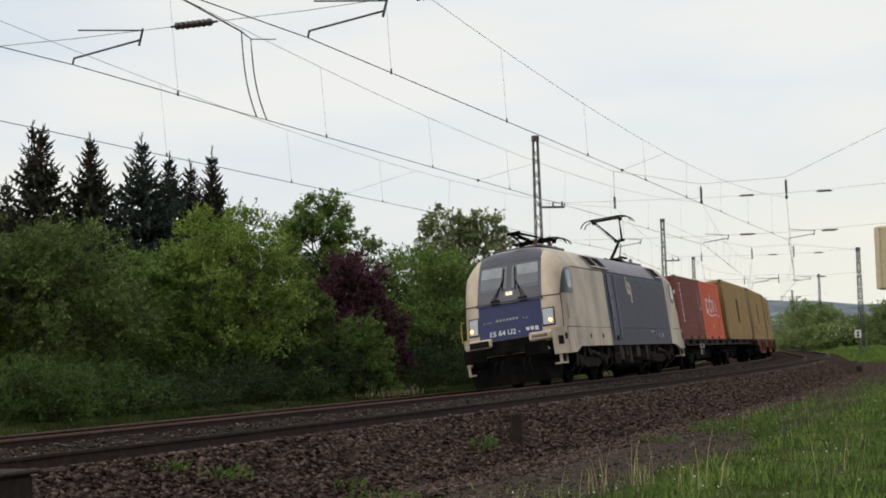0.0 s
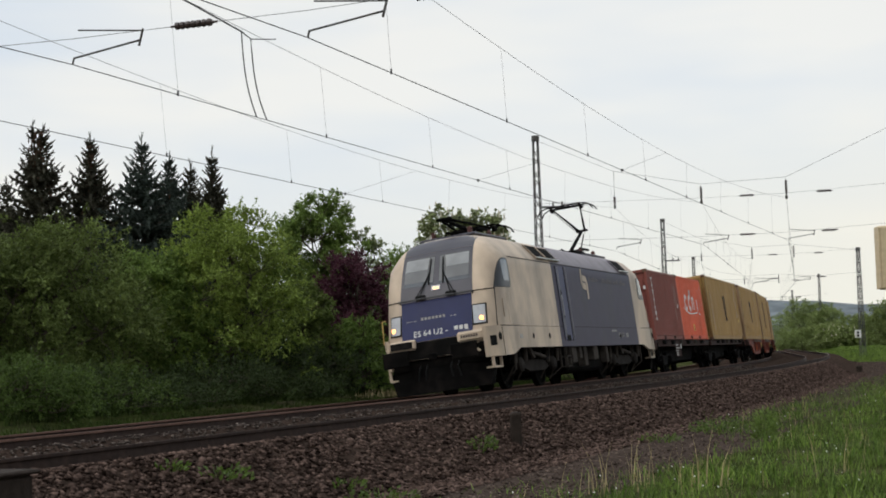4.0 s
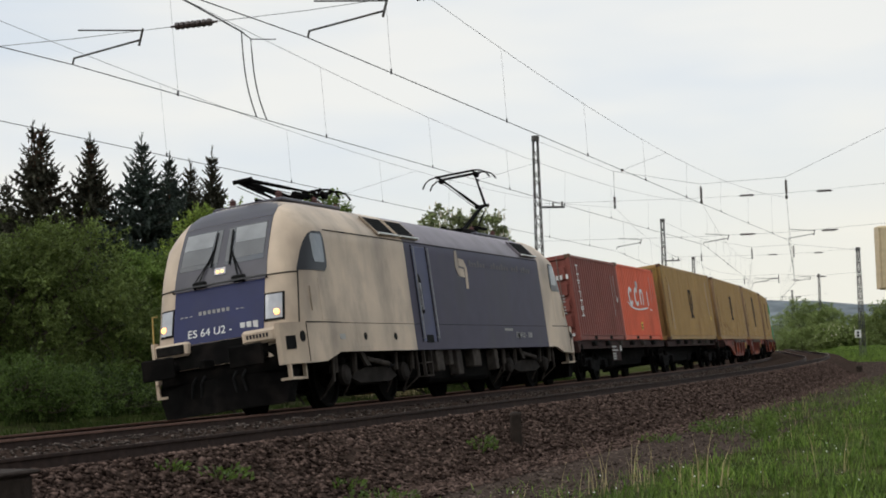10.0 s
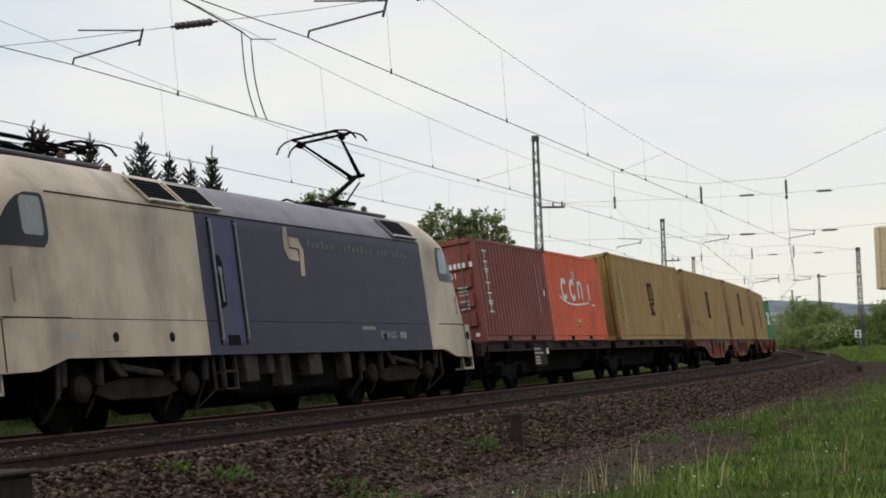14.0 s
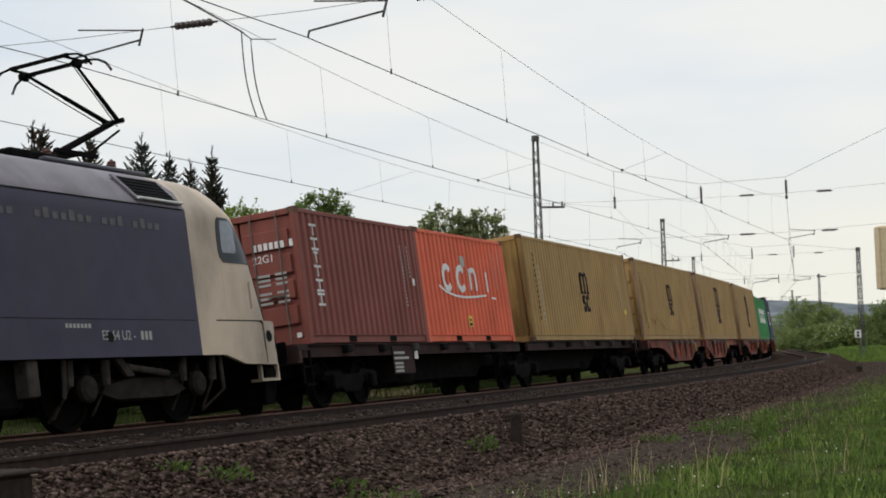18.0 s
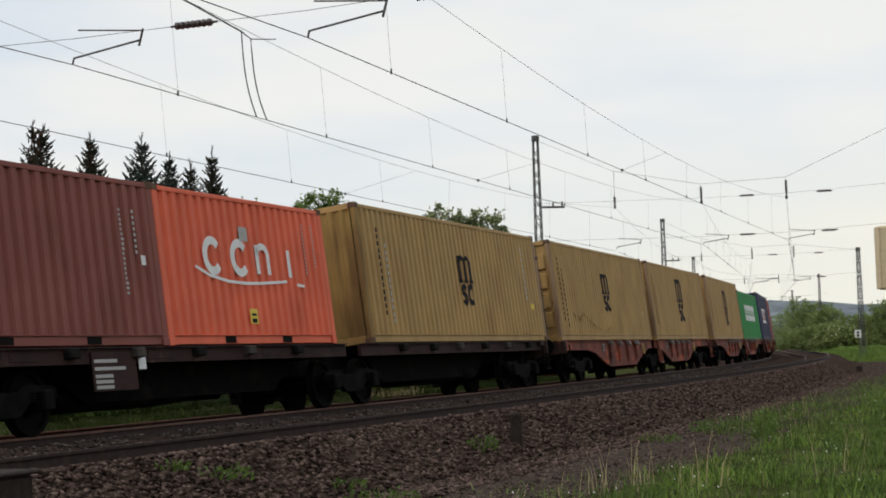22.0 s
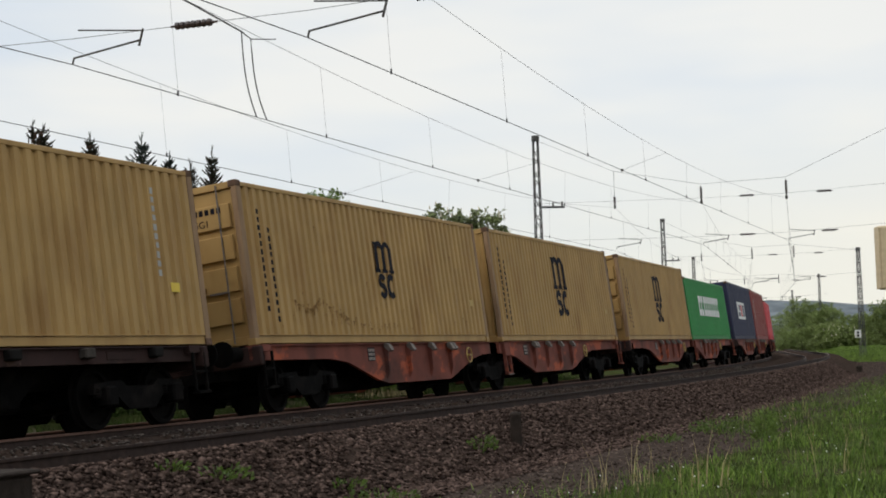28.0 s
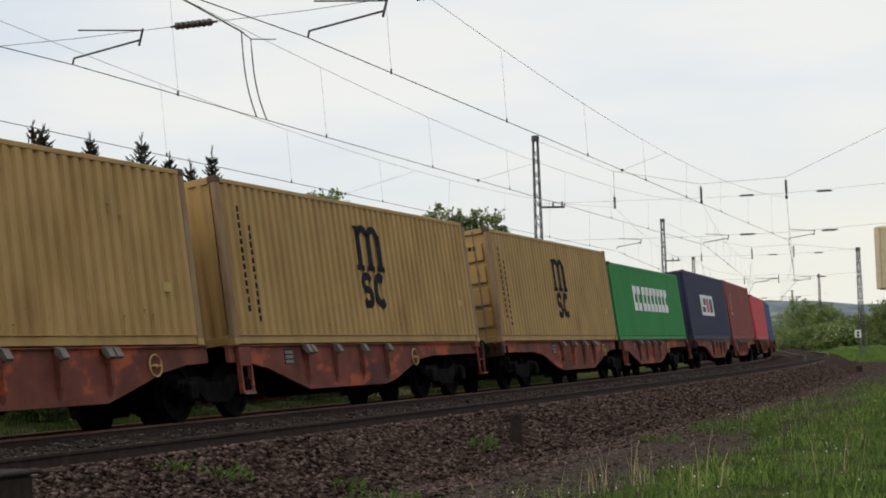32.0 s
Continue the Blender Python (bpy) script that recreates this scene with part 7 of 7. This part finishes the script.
# brown container: a white column of blocks, a thin column of small print, door print
for k in range(6):
    z = 2.27 - k * 0.265
    w = 0.09 if k == 2 else 0.15
    strokes(box_[0], "white_paint", [[(2.3 - w, z), (2.3 + w, z)], [(2.3, z), (2.3, z - 0.2)]] + ([[(2.3 - w, z - 0.2), (2.3 + w, z - 0.2)]] if k in (1, 4, 5) else []), 0.045, label="white painted block")
bars(box_[0], "grey_paint", [(-2.02 - rngm.uniform(0.02, 0.06), -2.0, 2.1 - k * 0.075, 2.06 - k * 0.075) for k in range(18)])
bars(box_[0], "grey_paint", [(-2.42, -2.36, 2.1 - k * 0.09, 2.05 - k * 0.09) for k in range(8)])
bars(box_[0], "white_paint", [(-2.62, -2.5, 1.25, 1.4)])
for y, z, n, dy in ((-0.38, 1.86, 4, 0.115), (0.27, 1.86, 6, 0.115), (1.03, 1.86, 1, 0.1)):
    for k in range(n):
        part("painted_mark", MB().box(3.0165, 3.021, y + k * dy, y + k * dy + 0.075, z, z + 0.13), M["white_paint"], box_[0])
for z in (1.36, 1.27, 1.18, 1.02, 0.93, 0.84):
    for y0, y1 in ((-0.4, -0.05), (0.28, 0.55), (0.66, 0.9)):
        part("painted_mark", MB().box(3.016, 3.021, y0, y1, z, z + 0.045), M["grey_paint"], box_[0])
part("data_card", MB().box(3.016, 3.022, 0.95, 1.05, 0.15, 0.24), M["white_paint"], box_[0])
lettering("size_code", "22G1", 0.20, Matrix.Translation((3.0185, 0.46, 1.69)) @ pose(0, 0, 0, 90, 0, 90), M["white_paint"], box_[0], "white painted size code")
# orange container: four white rounded shapes over a swung line, a yellow card
for cx in (1.35, 0.42):
    strokes(box_[1], "white_paint", [arc(cx, 1.50, 0.25, 0.26, 40, 320, 14)], 0.145, label="white painted letter-like ring")
strokes(box_[1], "white_paint", [[(-0.22, 1.24), (-0.22, 1.76)], [(-0.22, 1.64)] + arc(-0.42, 1.58, 0.20, 0.16, 170, 10) + [(-0.62, 1.24)], [(-1.42, 1.22), (-1.42, 1.72)]], 0.12, label="white painted stroke")
strokes(box_[1], "white_paint", [[(1.95, 1.30), (1.5, 1.16), (0.9, 1.08), (0.3, 1.06), (-0.3, 1.08), (-1.0, 1.12), (-1.25, 1.14)], [(-1.65, 1.09), (-1.95, 1.07)]], 0.052, label="white painted swung line")
bars(box_[1], "grey_paint", [(-2.1, -2.14, 2.25 - k * 0.07, 2.21 - k * 0.07) for k in range(14)] + [(-2.5, -2.54, 2.25 - k * 0.07, 2.21 - k * 0.07) for k in range(12)])
bars(box_[1], "grey_paint", [(0.35, 0.05, 1.80, 2.05)], label="faded grey patch")
bars(box_[1], "yellow", [(0.30, 0.02, 0.36, 0.62)], 1.209, "warning_card", "yellow warning card with dark marks")
bars(box_[1], "black_paint", [(0.24, 0.08, 0.38, 0.45), (0.24, 0.08, 0.50, 0.54)], 1.2145)


def dark_logo(c, x, zt, k=1.0):
    """A dark mark: three arched legs with feet over two curled shapes; k: its size."""
    zt -= 0.17
    for o in (0.34, -0.02, -0.38):
        strokes(c, "black_paint", [[(x + o * k, zt - (0.0 if o > 0.3 else 0.10) * k), (x + o * k, zt - 0.60 * k)]], 0.155 * k, label="dark painted leg")
        bars(c, "black_paint", [(x + (o + 0.13) * k, x + (o - 0.13) * k, zt - 0.64 * k, zt - 0.565 * k)])
    for o in (0.16, -0.20):
        strokes(c, "black_paint", [arc(x + o * k, zt - 0.16 * k, 0.16 * k, 0.13 * k, 170, 5, 8)], 0.11 * k, label="dark painted arch")
    bars(c, "black_paint", [(x + 0.46 * k, x + 0.34 * k, zt - 0.05 * k, zt)])
    zc = zt - 0.92 * k
    strokes(c, "black_paint", [arc(x + 0.20 * k, zc + 0.10 * k, 0.14 * k, 0.10 * k, 20, 250, 9) + arc(x + 0.20 * k, zc - 0.10 * k, 0.14 * k, 0.11 * k, 75, -160, 9)], 0.115 * k, label="dark painted double curl")
    strokes(c, "black_paint", [arc(x - 0.26 * k, zc, 0.17 * k, 0.20 * k, 50, 310, 12)], 0.13 * k, label="dark painted open ring")


def dark_column(c, x, z, n, mat_name="black_paint"):
    """A column of small upright marks, as of faded writing."""
    for k in range(n):
        z1 = z - k * 0.145
        z0 = z1 - rngm.uniform(0.085, 0.105)
        bars(c, mat_name, [(x + 0.02, x + rngm.uniform(0.085, 0.11), z0, z1)], name="small_mark")


for k, zt in ((2, 2.22), (3, 2.28), (4, 2.36), (5, 2.3)):
    c = box_[k]
    dark_logo(c, -0.1, zt + (0.2 if k > 3 else 0.0), 1.42 if k > 3 else 1.0)
    dark_column(c, 5.05 if k == 2 else 5.35, 2.42, 13)
    dark_column(c, 4.68 if k == 2 else 5.0, 2.1, 12, "grey_paint" if k == 2 else "black_paint")
    if k == 2:
        dark_column(c, -4.85, 2.5, 10, "grey_paint")
    bars(c, "yellow" if k == 2 else "ochre", [(-5.05, -5.3, 0.85, 1.0)] if k in (2, 3) else [(-4.95, -5.2, 0.84, 0.98)], label="small faded yellow card")
    if k in (3, 5):
        for z, y0, n in ((2.36, 0.20, 6), (1.60, -0.25, 3), (1.48, -0.25, 4), (1.12, -0.25, 3), (1.00, -0.25, 6)):
            for j in range(n):
                part("small_mark", MB().box(6.083, 6.088, y0 + j * 0.115, y0 + j * 0.115 + 0.075, z, z + 0.10), M["rust_stain"] if z < 2 else M["black_paint"], c)
        lettering("size_code", "45G1", 0.17, Matrix.Translation((6.085, 0.42, 2.20)) @ pose(0, 0, 0, 90, 0, 90), M["black_paint"], c, "dark painted size code")
    else:
        for j in range(11):
            part("small_mark", MB().box(6.064, 6.069, -0.1, 0.0, 2.35 - j * 0.15, 2.45 - j * 0.15), M["black_paint"], c)
# rusty dents and scrapes on two of the mustard containers


def rust_spot(c, x, z, r):
    """A scraped rib: a short ragged bruise with a thin rusty run below it."""
    w, h, run = r * rngm.uniform(0.8, 1.5), r * rngm.uniform(0.25, 0.5), r * rngm.uniform(1.0, 4.0)
    sk = rngm.uniform(-0.4, 0.4) * h
    pts = [(x - w, z + sk), (x - 0.3 * w, z + h), (x + 0.6 * w, z + h * 0.8), (x + w, z - sk), (x + 0.35 * w, z - h), (x + 0.25 * w, z - h - run), (x + 0.1 * w, z - h - run * 0.9), (x + 0.02 * w, z - h), (x - 0.5 * w, z - h * 0.9)]
    part("rust_spot", MB().prism(pts, "y", 1.2085, 1.2105), M["rust_stain"], c)


LINE = [(4.4, 0.78), (3.7, 0.66), (3.2, 0.80), (2.4, 0.60), (2.0, 0.45), (0.6, 0.34), (-0.4, 0.45)]
for (xa, za), (xb, zb) in zip(LINE, LINE[1:]):
    for k in range(10):
        u = (k + rngm.random()) / 10
        rust_spot(box_[3], xa + (xb - xa) * u, za + (zb - za) * u + rngm.gauss(0, 0.035), rngm.uniform(0.012, 0.05))
for k in range(40):
    rust_spot(box_[3] if k < 26 else box_[2 + k % 4], rngm.uniform(-4.8, 5.2), rngm.uniform(0.2, 0.6) if k % 3 else rngm.uniform(0.2, 2.3), rngm.uniform(0.012, 0.045))
# green container: a row of white blocks; navy container: a white field with marks
for k in range(9):
    x = 2.95 - k * 0.68 - (0.16 if k > 1 else 0)
    bars(box_[6], "white_paint", [(x, x - 0.24, 1.02, 1.88), (x - 0.24, x - 0.56, 1.02, 1.30), (x - 0.24, x - 0.56, 1.60, 1.88)], label="white painted block")
bars(box_[7], "white_paint", [(2.5, -1.4, 1.05, 1.95)], label="white painted field")
bars(box_[7], "c_navy", [(2.1, 1.2, 1.2, 1.42), (1.7, 1.0, 1.5, 1.8), (-0.2, -1.0, 1.2, 1.8)], 1.2145)
bars(box_[7], "c_red", [(0.8, 0.1, 1.2, 1.8)], 1.2145)
bars(box_[8], "grey_paint", [(4.6, 4.4, 1.2 + 0.3 * k, 1.4 + 0.3 * k) for k in range(4)])


# ---- how the train moves ----
S_ROWS = [(0, 22.927), (1, 21.539), (2, 20.098), (3, 18.579), (4.5, 16.22), (6, 13.654), (7, 11.854), (8, 10.004), (9, 8.081), (10, 6.088), (11, 4.017), (12, 1.868), (13, -0.321), (14, -2.637),
          (15.5, -6.23), (17, -9.91), (18, -12.492), (19, -15.011), (20, -17.74), (21, -20.547), (22, -23.448), (23, -26.432), (24, -29.497), (25, -32.6), (26.5, -37.4), (28, -42.09), (30, -48.92), (32, -56.0)]


def train_s(t):
    """How far the locomotive's front still is along the line, t seconds in; a smooth curve through the rows."""
    ts, ss = [a for a, b in S_ROWS], [b for a, b in S_ROWS]
    base = lambda u: 22.88 - 1.321 * u - 0.035737 * u * u
    return base(t) + float(np.interp(t, ts, [b - base(a) for a, b in S_ROWS]))


def vehicle_pose(s, half=4.9):
    m = line_pose(s, 0, 0, CANT)
    k = K0 + K1 * s
    return m @ pose(0, -half * half / 2 * k, 0)


def motions():
    times = [float(t) for t in range(33)]
    for ob, l in TRAIN:
        walk(ob, [(t, vehicle_pose(train_s(t) + l)) for t in times])
    for ob, l, dx in CONTAINERS:
        walk(ob, [(t, vehicle_pose(train_s(t) + l) @ pose(dx, 0, FLOOR)) for t in times])
    fine = [0.2 * i for i in range(161)]
    for w, r, x in WHEELS:
        walk(w, [(t, pose(x, 0, r, 0, math.degrees((22.927 - train_s(t)) / r))) for t in fine])


motions()
